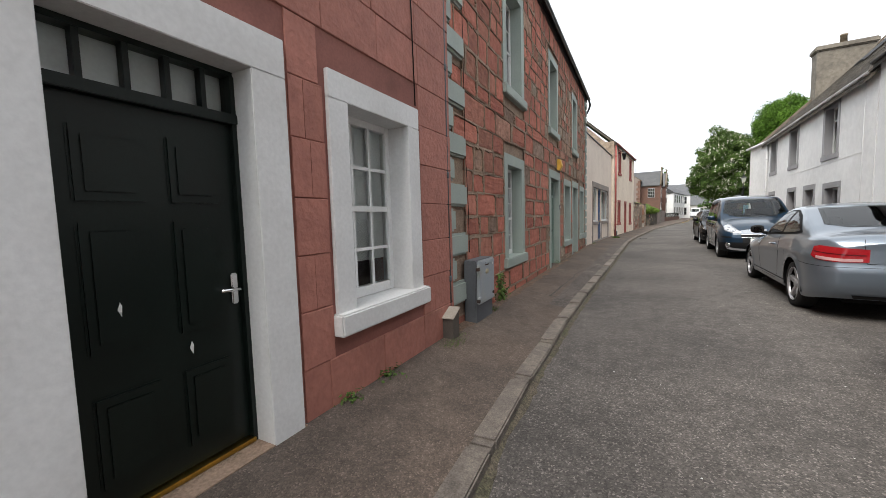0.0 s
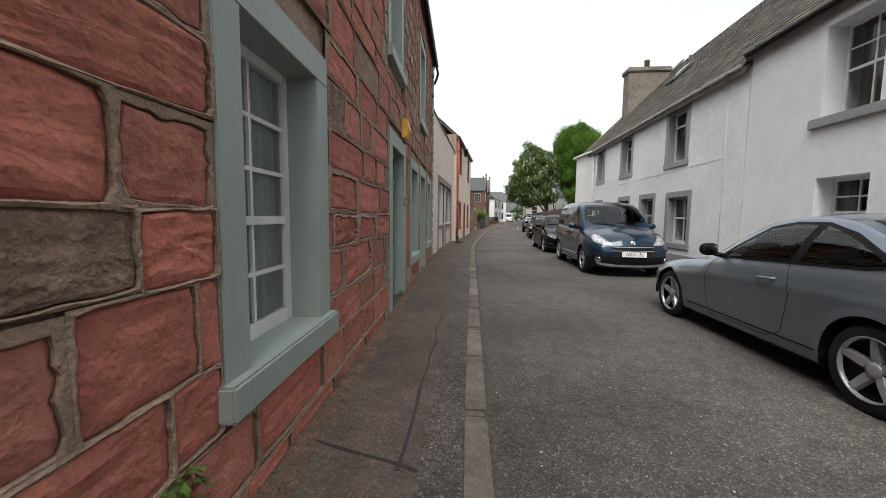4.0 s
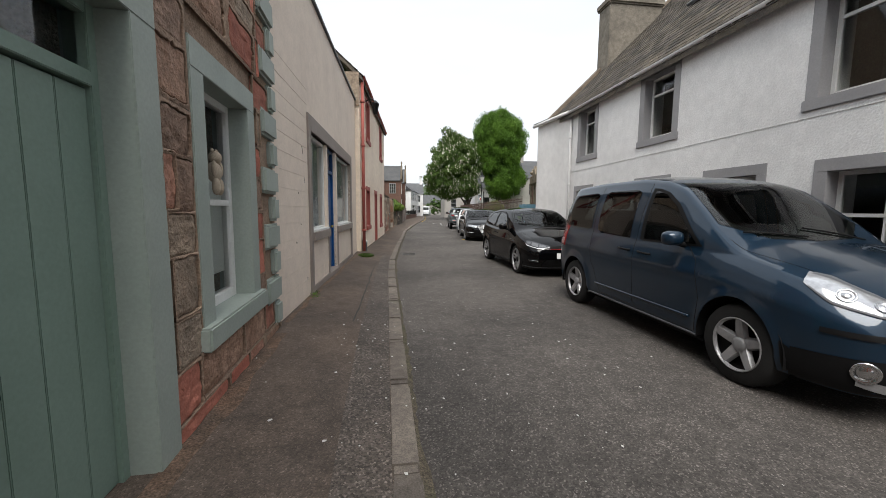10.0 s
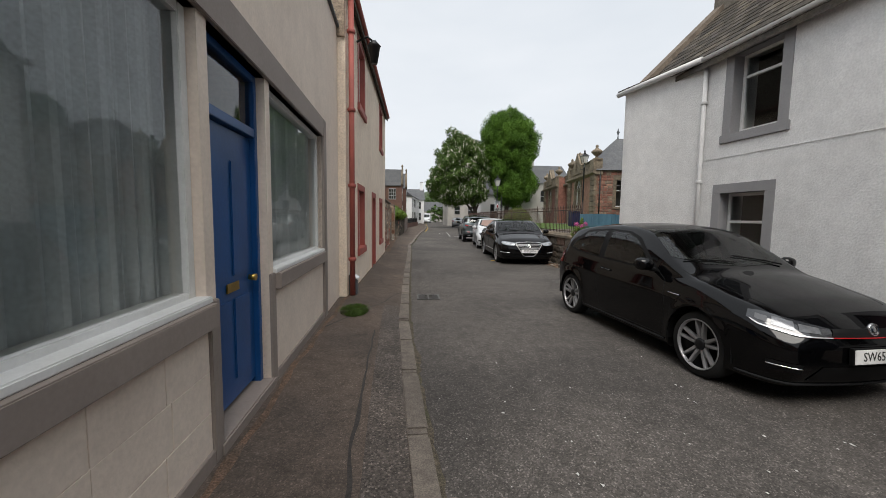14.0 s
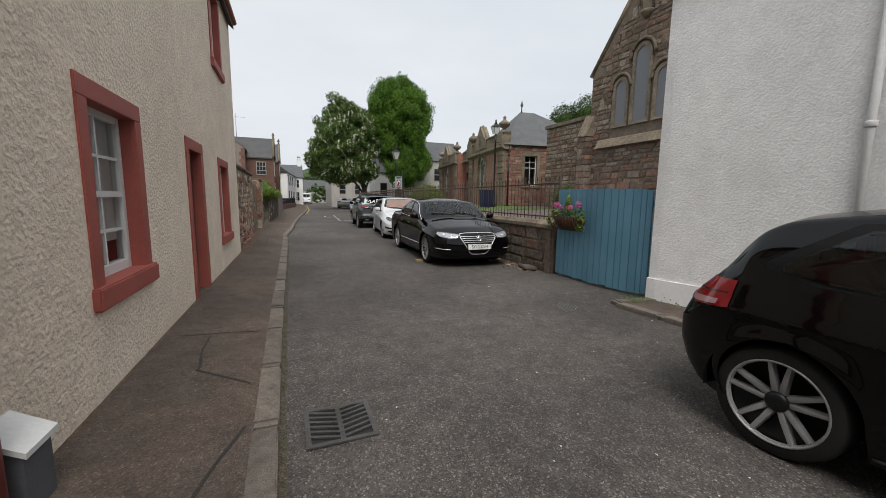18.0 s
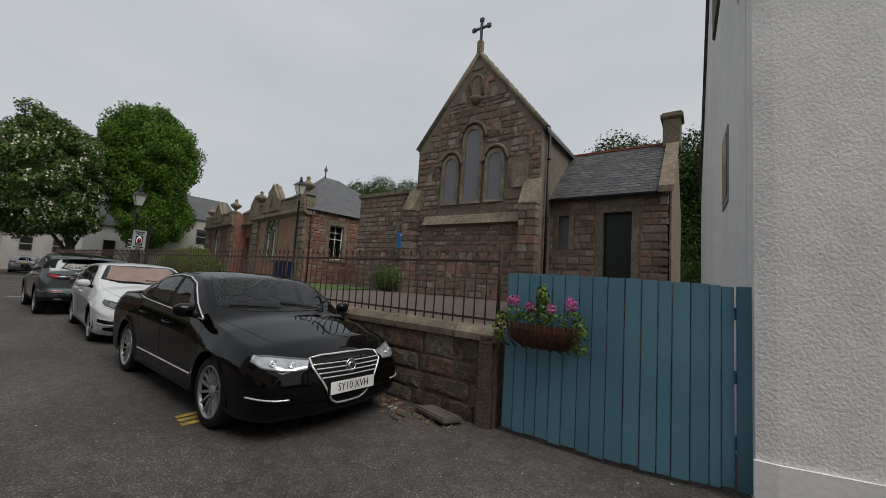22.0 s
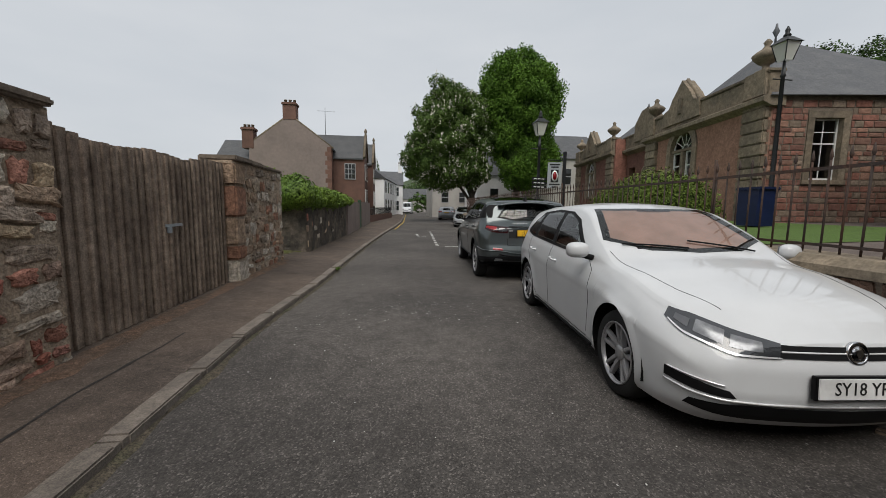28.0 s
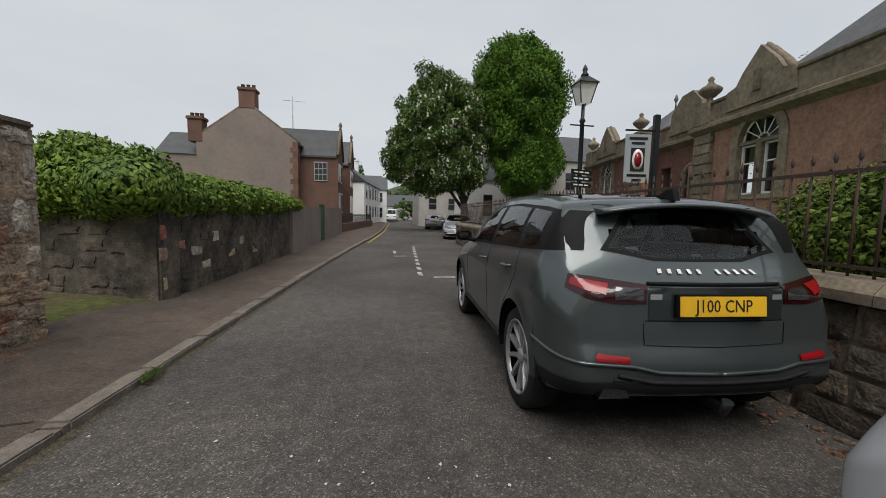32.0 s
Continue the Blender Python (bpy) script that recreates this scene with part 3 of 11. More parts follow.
def stone_meshes(name, material, count=14, rough=0.06, proud=1.0, seed=3, corners=10):
    """Unit stones (1 wide, 1 high, 1 proud), each with an uneven outline and a rounded, lumpy face."""
    rnd = random.Random(seed)
    out = []
    for _ in range(count):
        bm = bmesh.new()
        ring = []
        per = max(2, corners // 4)
        for k in range(4):
            for j in range(per):
                f = -0.5 + j / per
                e = 0.5 - rnd.random() * rough
                if j == 0:
                    q = (-0.5 + rnd.random() * rough * 1.2, -0.5 + rnd.random() * rough * 1.2)
                else:
                    q = (f, -e)
                for _r in range(k):
                    q = (-q[1], q[0])
                ring.append(q)
        n = len(ring)
        base = [bm.verts.new((x, 0.25, z)) for x, z in ring]
        mid = [bm.verts.new((x * 0.985, -0.62 * proud - 0.2 * rnd.random(), z * 0.98)) for x, z in ring]
        top = [bm.verts.new((x * (0.83 - 0.1 * rnd.random()), -0.85 * proud - 0.3 * rnd.random(), z * (0.80 - 0.1 * rnd.random()))) for x, z in ring]
        mc = bm.verts.new((rnd.uniform(-0.15, 0.15), -1.0 - 0.25 * rnd.random(), rnd.uniform(-0.15, 0.15)))
        for a, b in ((base, mid), (mid, top)):
            for k in range(n):
                bm.faces.new((a[k], a[(k + 1) % n], b[(k + 1) % n], b[k]))
        for k in range(n):
            bm.faces.new((top[k], top[(k + 1) % n], mc))
        bmesh.ops.recalc_face_normals(bm, faces=bm.faces)
        me = bpy.data.meshes.new(name)
        bm.to_mesh(me)
        bm.free()
        me.materials.append(material)
        out.append(me)
    return out


def block_meshes(name, material, bev=0.03, count=1):
    """A unit dressed block with chamfered face edges; x and z span 1, the face at y = -1."""
    bm = bmesh.new()
    b = [bm.verts.new(p) for p in ((-0.5, 0.3, -0.5), (0.5, 0.3, -0.5), (0.5, 0.3, 0.5), (-0.5, 0.3, 0.5))]
    m = [bm.verts.new((v.co.x, -0.55, v.co.z)) for v in b]
    t = [bm.verts.new((v.co.x * (1 - 2 * bev), -1, v.co.z * (1 - 2 * bev * 1.8))) for v in b]
    for p, q in ((b, m), (m, t)):
        for k in range(4):
            bm.faces.new((p[k], p[(k + 1) % 4], q[(k + 1) % 4], q[k]))
    bm.faces.new(t)
    bmesh.ops.recalc_face_normals(bm, faces=bm.faces)
    me = bpy.data.meshes.new(name)
    bm.to_mesh(me)
    bm.free()
    me.materials.append(material)
    return [me]


def pieces(name, meshes, mats4, parent, limit=300, rest_label=""):
    """Places one piece per matrix: the first ones as objects that share meshes, the rest joined into one part."""
    rnd = random.Random(len(mats4))
    for m in mats4[:limit]:
        link_part(name, rnd.choice(meshes), None, parent, "", m)
    rest = mats4[limit:]
    if not rest:
        return
    data = []
    for me in meshes:
        co = np.empty(len(me.vertices) * 3)
        me.vertices.foreach_get("co", co)
        data.append((co.reshape(-1, 3), [tuple(p.vertices) for p in me.polygons]))
    verts, faces, off = [], [], 0
    for m in rest:
        co, fs = data[rnd.randrange(len(data))]
        a = np.array(m)
        verts.append(co @ a[:3, :3].T + a[:3, 3])
        faces += [tuple(i + off for i in f) for f in fs]
        off += len(co)
    me = bpy.data.meshes.new(name + "s_joined")
    me.from_pydata(np.concatenate(verts).tolist(), [], faces)
    ob = link_part(name + "s_joined", me, meshes[0].materials[0], parent)
    tagged(ob, rest_label or "further pieces of the same kind", kind="stuff")


def courses(x0, x1, z0, z1, heights, widths, holes=(), gap=0.02, proud=0.02, seed=1, inside=None, jitter=0.0, tilt=0.0, depth=0.0):
    """Matrices for stones laid in courses over a wall face, leaving out the holes; the lowest first."""
    rnd = random.Random(seed)
    out, z = [], z0
    while z < z1 - 0.04:
        h = min(rnd.uniform(*heights), z1 - z)
        if z1 - z - h < heights[0] * 0.6:
            h = z1 - z
        x = x0
        while x < x1 - 0.03:
            w = rnd.uniform(*widths)
            if x1 - x - w < widths[0] * 0.6:
                w = x1 - x
            spans = [(x, x + w)]
            for o in holes:
                if o[2] < z + h * 0.72 and o[3] > z + h * 0.28:
                    cut = []
                    for a, b in spans:
                        if o[0] >= b or o[1] <= a:
                            cut.append((a, b))
                        else:
                            cut += [(a, o[0]), (o[1], b)]
                    spans = [(a, b) for a, b in cut if b - a > 0.07]
            for a, b in spans:
                cx, cz = (a + b) / 2, z + h / 2
                if inside and not (inside(cx - (b - a) * 0.4, cz + h * 0.4) and inside(cx + (b - a) * 0.4, cz + h * 0.4)):
                    continue
                ww, hh = b - a - gap, h - gap
                m = Matrix.Translation((cx, depth, cz + rnd.uniform(-jitter, jitter))) @ pose(0, 0, 0, 0, rnd.uniform(-tilt, tilt), 0)
                out.append(m @ Matrix.Diagonal((ww, proud * rnd.uniform(0.7, 1.3), hh * (1 - jitter * rnd.random() * 3), 1)))
            x += w
        z += h
    return out


def slates(x0, x1, run, rise_angle, size=(0.28, 0.22), seed=2):
    """Matrices of slates on a roof plane that climbs along +y from the eaves; lowest course first."""
    rnd = random.Random(seed)
    out, s, row = [], 0.0, 0
    while s < run:
        x = x0 + (size[0] / 2 if row % 2 else 0) - size[0]
        while x < x1:
            a, b = max(x, x0), min(x + size[0] * rnd.uniform(0.96, 1.0), x1)
            if b - a > 0.05:
                m = pose(0, 0, 0, math.degrees(rise_angle), 0, 0) @ Matrix.Translation(((a + b) / 2, s + size[1] * 0.5 + rnd.uniform(-0.008, 0.008), 0.012)) @ pose(0, 0, 0, -2.6 + rnd.uniform(-0.8, 0.8), 0, rnd.uniform(-0.7, 0.7))
                out.append(m @ Matrix.Diagonal((b - a - 0.01, size[1] * 1.12, 0.02, 1)))
            x += size[0]
        s += size[1]
        row += 1
    return out


def slate_meshes(name, material):
    bm = bmesh.new()
    box(bm, -0.5, 0.5, -0.5, 0.5, -0.5, 0.5)
    me = bpy.data.meshes.new(name)
    bm.to_mesh(me)
    bm.free()
    me.materials.append(material)
    return [me]


def text_part(words, size, material, parent, m, label, depth=0.0015, squeeze=1.0):
    """Raised lettering in the built-in font, turned into a mesh part that faces -y of its matrix."""
    cu = bpy.data.curves.new("lettering", "FONT")
    cu.body, cu.size, cu.extrude, cu.align_x, cu.align_y = words, size, depth, "CENTER", "CENTER"
    cu.resolution_u = 2
    tmp = bpy.data.objects.new("lettering", cu)
    me = bpy.data.meshes.new_from_object(tmp)
    bpy.data.objects.remove(tmp)
    bpy.data.curves.remove(cu)
    me.transform(pose(0, 0, 0, 90, 0, 0) @ Matrix.Diagonal((squeeze, 1, 1, 1)))
    me.materials.clear()
    return link_part("lettering", me, material, parent, label, m)


def scatter_leaves(points, normals, size, seed=1, droop=0.5):
    """One mesh of small folded leaves, one at each point, turned about its normal."""
    rnd = np.random.RandomState(seed)
    n = len(points)
    nor = normals + rnd.normal(0, 0.55, (n, 3))
    nor /= np.linalg.norm(nor, axis=1)[:, None] + 1e-9
    ax = rnd.normal(0, 1, (n, 3))
    ax[:, 2] -= droop
    ax -= (ax * nor).sum(1)[:, None] * nor
    ax /= np.linalg.norm(ax, axis=1)[:, None] + 1e-9
    bx = np.cross(nor, ax)
    s = (size * rnd.uniform(0.6, 1.3, n))[:, None]
    p0, p2 = points - ax * s * 0.5, points + ax * s * 0.5
    p1, p3 = points + bx * s * 0.33 - nor * s * 0.12, points - bx * s * 0.33 - nor * s * 0.12
    v = np.stack([p0, p1, p2, p3], 1).reshape(-1, 3)
    f = []
    for i in range(n):
        a = 4 * i
        f += [(a, a + 1, a + 2), (a, a + 2, a + 3)]
    return v, f


def leaf_mesh(name, v, f, material, parent, label=""):
    me = bpy.data.meshes.new(name)
    me.from_pydata(v.tolist(), [], f)
    return link_part(name, me, material, parent, label)


def lobes_points(lobes, per_m2, seed=1, shell=0.35, lift=0.0):
    """Points and outward normals over uneven ellipsoid lobes (x, y, z, rx, ry, rz)."""
    rnd = np.random.RandomState(seed)
    P, N = [], []
    for x, y, z, rx, ry, rz in lobes:
        area = 4 * math.pi * ((rx * ry) ** 1.6 / 3 + (rx * rz) ** 1.6 / 3 + (ry * rz) ** 1.6 / 3) ** (1 / 1.6)
        n = int(area * per_m2)
        d = rnd.normal(0, 1, (n, 3))
        d /= np.linalg.norm(d, axis=1)[:, None]
        r = 1 - shell * rnd.random_sample(n) ** 2 + 0.08 * rnd.normal(0, 1, n)
        c = np.array((x, y, z))
        P.append(c + d * np.array((rx, ry, rz)) * r[:, None])
        q = d / np.array((rx, ry, rz))
        N.append(q / np.linalg.norm(q, axis=1)[:, None])
    return np.concatenate(P), np.concatenate(N)


# ---- ground: one sheet to the horizon, the road, the footways and their kerbs ----
KERB_L = [(-30, 1.63), (-3, 0.58), (2, -0.07), (3.44, -0.3), (4.6, -0.46), (6.6, -0.67), (7.7, -0.76), (9.9, -0.92), (11.1, -1.0), (13.4, -1.16), (15, -1.29), (18.4, -1.52), (20.4, -1.66), (22.8, -1.78), (25, -1.79), (27.1, -1.79), (30, -1.77), (33.7, -1.75), (37.2, -1.77), (40, -1.54), (42.6, -1.44), (46.4, -1.23), (52, -0.87), (58, -0.37), (67, 0.23), (77, 0.53), (100, 1.23), (140, 4.03)]
WALL_L = [(-30, 0.15), (-3, -0.67), (1.72, -1.16), (5.12, -1.51), (10.72, -2.1), (16.72, -2.69), (23.72, -2.85), (31.8, -2.75), (42.2, -2.86), (43, -3.3), (50, -2.5), (60, -2.3), (77, -0.6), (100, 0.0), (140, 2.0)]


def along(table, y):
    for (y0, x0), (y1, x1) in zip(table, table[1:]):
        if y <= y1:
            return x0 + (x1 - x0) * (y - y0) / (y1 - y0)
    return table[-1][1]


def sheet(rows, bm=None):
    """A surface through rows of points."""
    bm = bm or bmesh.new()
    vs = [[bm.verts.new(p) for p in r] for r in rows]
    for a, b in zip(vs, vs[1:]):
        for k in range(len(a) - 1):
            bm.faces.new((a[k], a[k + 1], b[k + 1], b[k]))
    return bm


bm = bmesh.new()
box(bm, -900, 900, -900, 1500, -0.6, -0.05)
tagged(part("ground", bm, M_GRASS), "wide green and earthen ground around the street", "ground", kind="structure")
ys = [y for y in range(-30, 141, 2)]
bm = sheet([[(along(KERB_L, y) + 0.02, y, -0.004), (along(KERB_L, y) + 1.5, y, 0.02), (along(KERB_L, y) + 3.0, y, 0.02), (12.0 if y > 30 else 9.0, y, 0.0)] for y in ys])
road = tagged(part("road", bm, M_ASPHALT), "worn dark grey asphalt road with pale chippings", "road", kind="structure")
bm = sheet([[(along(WALL_L, y) - 1.2, y, 0.17), (along(WALL_L, y) + 0.02, y, 0.165), ((along(WALL_L, y) + along(KERB_L, y)) / 2, y, 0.115), (along(KERB_L, y) - 0.13, y, 0.066)] for y in ys])
pavement = tagged(part("pavement_west", bm, M_PAVE), "brown-grey asphalt footway, patched and gritty", "pavement", kind="structure")
bm = sheet([[((along(WALL_L, y) + 2 * along(KERB_L, y)) / 3 - 0.02, y, 0.104), (along(KERB_L, y) - 0.135, y, 0.072)] for y in [y / 2 for y in range(14, 48)]])
part("resurfaced_strip", bm, M_PAVE2, pavement, "coarser chippings where a trench was filled")
# kerb stones along the road's left side
rnd = random.Random(5)
bm = bmesh.new()
box(bm, -0.5, 0.5, -0.5, 0.5, -0.5, 0.5, bev=0.06)
kerb_me = bpy.data.meshes.new("kerb_stone")
bm.to_mesh(kerb_me)
bm.free()
kerb_me.materials.append(M_KERB)
kerb = tagged(new("kerb_west"), "row of worn stone kerbs", "kerb", kind="structure")
y = -8.0
while y < 100:
    ln = rnd.uniform(0.8, 1.0) if y < 50 else 2.5
    a, b = along(KERB_L, y), along(KERB_L, y + ln)
    ang = math.degrees(math.atan2(b - a, ln))
    link_part("kerb_stone", kerb_me, None, kerb, "", Matrix.Translation(((a + b) / 2 - 0.065, y + ln / 2, -0.035 + rnd.uniform(-0.006, 0.006))) @ pose(0, 0, 0, 0, rnd.uniform(-1, 1), -ang + rnd.uniform(-0.5, 0.5)) @ Matrix.Diagonal((0.15, ln - 0.012, 0.22, 1)))
    y += ln
# grit and moss in the channel
bm = sheet([[(along(KERB_L, y) + 0.005, y, 0.018), (along(KERB_L, y) + 0.06 + 0.05 * noise.noise((0, y * 1.7, 0)) + 0.03 * noise.noise((3, y * 9.0, 0)), y, -0.0055)] for y in [i / 12 for i in range(-60, 620)]])
tagged(part("gutter_grit", bm, M_MOSS, road), "strip of grit and moss along the kerb")



def footway_z(x, y):
    """Height of the west footway."""
    a, b = along(WALL_L, y), along(KERB_L, y) - 0.13
    c = (along(WALL_L, y) + along(KERB_L, y)) / 2
    if x < c:
        return 0.165 + (0.115 - 0.165) * max(0.0, (x - a) / (c - a))
    return 0.115 + (0.066 - 0.115) * (x - c) / (b - c)


def ribbon(points, w0, seed, lift_=0.004, step=0.05):
    """A ragged strip laid on the footway along points."""
    rows, q = [], 0.0
    for (xa, ya), (xb, yb) in zip(points, points[1:]):
        n_ = max(2, int(math.hypot(xb - xa, yb - ya) / step))
        d_ = Vector((yb - ya, xa - xb, 0)).normalized()
        for k in range(n_):
            f = k / n_
            x_, y_ = xa + (xb - xa) * f, ya + (yb - ya) * f
            w_ = w0 * (0.6 + 0.9 * abs(noise.noise((q * 3.1, seed, 0))))
            o = 0.04 * noise.noise((q * 2.3, seed + 5.5, 0))
            l_, r_ = (x_ + d_.x * (o - w_), y_ + d_.y * (o - w_)), (x_ + d_.x * (o + w_), y_ + d_.y * (o + w_))
            rows.append([(*l_, footway_z(*l_) + lift_), (*r_, footway_z(*r_) + lift_)])
            q += step
    return sheet(rows)


def inset(f, y):
    return along(WALL_L, y) + (along(KERB_L, y) - 0.13 - along(WALL_L, y)) * f


for k, (f0, y0, f1, y1) in enumerate(((0.1, 7.62, 0.98, 7.5), (0.62, 7.5, 0.66, 10.5), (0.05, 12.4, 0.95, 12.2), (0.0, 22.0, 0.66, 23.6), (0.66, 23.6, 0.98, 24.6), (0.5, 25.4, 0.98, 25.1), (0.2, 26.2, 0.98, 26.3), (0.5, 25.4, 0.45, 26.2), (0.64, 17.0, 0.66, 22.2), (0.1, 33.0, 0.98, 33.2), (0.5, 33.1, 0.52, 37.0), (0.1, 40.2, 0.98, 40.5))):
    part("tar_seam", ribbon([(inset(f0, y0), y0), (inset(f1, y1), y1)], 0.012, k * 1.7), M_TAR, pavement)
part("wall_foot_grit", ribbon([(inset(0.06, y), y) for y in (4.9, 6.0, 8.0, 10.0, 13.0, 16.5)], 0.075, 3.3, 0.005), M_DIRT, pavement, "red-brown grit shed by the stones")
part("wall_foot_grit", ribbon([(inset(0.03, y), y) for y in (16.8, 19.0, 22.0, 25.0, 29.0, 31.8)], 0.03, 8.3, 0.005), M_DIRT, pavement, "brown grit along the wall foot")
part("wall_foot_grit", ribbon([(inset(0.1, y), y) for y in (31.9, 34.0, 37.0, 40.0, 42.0)], 0.12, 12.3, 0.005), M_DIRT, pavement, "red-brown grit below the rubble wall")

# footway in front of the white houses
KERB_R = [(-30, 4.4), (0, 3.75), (14, 3.22), (24, 2.55), (25.9, 2.38)]
bm = sheet([[(along(KERB_R, y), y, 0.055), (along(KERB_R, y) + 3, y, 0.075)] for y in [-30, -10, 0, 6, 10, 14, 18, 22, 24, 25.9]])
pav_r = tagged(part("pavement_east", bm, M_PAVE), "narrow asphalt footway before the white houses", "pavement", kind="structure")
kerb_r = tagged(new("kerb_east"), "row of stone kerbs", "kerb", kind="structure")
y = -6.0
while y < 25.5:
    ln = min(0.92, 25.9 - y)
    a, b = along(KERB_R, y), along(KERB_R, y + ln)
    link_part("kerb_stone", kerb_me, None, kerb_r, "", Matrix.Translation(((a + b) / 2 + 0.07, y + ln / 2, -0.03)) @ pose(0, 0, 0, 0, 0, math.degrees(math.atan2(a - b, ln))) @ Matrix.Diagonal((0.15, ln - 0.012, 0.21, 1)))
    y += ln
link_part("kerb_stone", kerb_me, None, kerb_r, "", Matrix.Translation((2.95, 25.92, -0.03)) @ pose(0, 0, 0, 0, 0, 82) @ Matrix.Diagonal((0.15, 1.0, 0.21, 1)))


# ---- parts of houses ----
def margin(house, x0, x1, z0, z1, w, material, proud=0.02, sill=True, top=True, sill_proud=0.075, sill_mat=None, name="window_surround", foot=None, label="", reveal=0.24):
    """A raised stone margin round an opening x0..x1, z0..z1, with its sill as a sub-part."""
    foot = z0 if foot is None else foot
    bm = bmesh.new()
    box(bm, x0 - w, x0 + 0.006, -proud, reveal, foot, z1 - 0.006, bev=0.004)
    s = part(name, bm, material, house, label)
    part("jamb", boxes((x1 - 0.006, x1 + w, -proud, reveal, foot, z1 - 0.006), bev=0.004), material, s)
    if top:
        part("lintel", boxes((x0 - w, x1 + w, -proud, reveal, z1 - 0.005, z1 + w), bev=0.004), material, s)
    if sill:
        part("sill", boxes((x0 - w - 0.03, x1 + w + 0.03, -sill_proud, 0.2, z0 - 0.14, z0 + 0.006), bev=0.012), sill_mat or material, s)
    return s


def sash(house, x0, x1, z0, z1, cols, rows_up, rows_down, depth=0.16, material=None, bars=0.022, frame_w=0.055, split=0.5, backing="blind", back_z=None):
    """A sash window in an opening: the frame with bars, a pane, and the blind, net or dim room behind it."""
    material = material or M_WHITE
    bm = bmesh.new()
    f = frame_w
    box(bm, x0, x0 + f, depth, depth + 0.07, z0, z1, bev=0.004)
    box(bm, x1 - f, x1, depth, depth + 0.07, z0, z1, bev=0.004)
    box(bm, x0 + f, x1 - f, depth, depth + 0.07, z1 - f, z1, bev=0.004)
    box(bm, x0 + f, x1 - f, depth, depth + 0.07, z0, z0 + f * 1.4, bev=0.004)
    zm = z0 + (z1 - z0) * split
    win = part("window", bm, material, house)
    part("meeting_rail", boxes((x0 + f, x1 - f, depth + 0.005, depth + 0.06, zm - 0.022, zm + 0.022), bev=0.003), material, win)
    for k in range(1, cols):
        x = x0 + f + (x1 - x0 - 2 * f) * k / cols
        part("glazing_bar", boxes((x - bars / 2, x + bars / 2, depth + 0.012, depth + 0.045, z0 + f, z1 - f)), material, win)
    for a, b, r in ((zm, z1 - f, rows_up), (z0 + f, zm, rows_down)):
        for k in range(1, r):
            z = a + (b - a) * k / r
            part("glazing_bar", boxes((x0 + f, x1 - f, depth + 0.013, depth + 0.044, z - bars / 2, z + bars / 2)), material, win)
    p = part("pane", boxes((x0 + f * 0.7, x1 - f * 0.7, depth + 0.028, depth + 0.034, z0 + f * 0.7, z1 - f * 0.7)), M_GLASS, win)
    if backing in ("blind", "half", "net"):
        zb = z0 + (z1 - z0) * 0.2 if backing == "half" else z0 + 0.05
        zt = z1
        if back_z:
            zb, zt = back_z
        m = M_NET if backing == "net" else M_BLIND
        n = 36 if backing == "net" else 2
        rows = [[(x0 + (x1 - x0) * k / n, depth + 0.062 + (0.018 * math.sin(k * 1.9) if backing == "net" else 0), z) for k in range(n + 1)] for z in (zb, zt)]
        part("net_curtain" if backing == "net" else "roller_blind", sheet(rows), m, win)
    return win


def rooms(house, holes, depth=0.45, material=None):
    """Shallow boxes behind the openings, a room's dimness put into their colour, so that glass has something behind it.
    """
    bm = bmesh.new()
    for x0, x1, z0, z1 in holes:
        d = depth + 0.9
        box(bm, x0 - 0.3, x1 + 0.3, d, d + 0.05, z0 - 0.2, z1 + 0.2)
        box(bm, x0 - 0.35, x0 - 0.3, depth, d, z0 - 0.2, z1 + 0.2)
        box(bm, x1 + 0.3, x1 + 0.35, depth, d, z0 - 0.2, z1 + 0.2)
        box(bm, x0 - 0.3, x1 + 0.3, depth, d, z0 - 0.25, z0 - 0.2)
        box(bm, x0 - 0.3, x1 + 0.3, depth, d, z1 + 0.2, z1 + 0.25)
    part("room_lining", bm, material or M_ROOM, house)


def gutter(house, x0, x1, z, material, y=-0.12, r=0.055, name="gutter"):
    bm = bmesh.new()
    rows = []
    for x in (x0, x1):
        rows.append([(x, y + r * math.cos(a), z + r * math.sin(a)) for a in [math.pi + math.pi * k / 8 for k in range(9)]] + [(x, y + r * 0.85 * math.cos(a), z + 0.004 + r * 0.85 * math.sin(a)) for a in [2 * math.pi - math.pi * k / 8 for k in range(9)]])
    sheet(rows, bm)
    return part(name, bm, material, house)


def downpipe(house, x, z0, z1, material, y=-0.07, r=0.034, brackets=3):
    p = part("downpipe", tube([(x, y, z0), (x, y, z1)], r, 10), material, house)
    for k in range(brackets):
        z = z0 + (z1 - z0) * (k + 0.5) / brackets
        part("bracket", lathe([(r * 1.3, z - 0.03), (r * 1.45, z - 0.02), (r * 1.45, z + 0.02), (r * 1.3, z + 0.03)], 10, cx=x, cy=y), material, p)
    return p


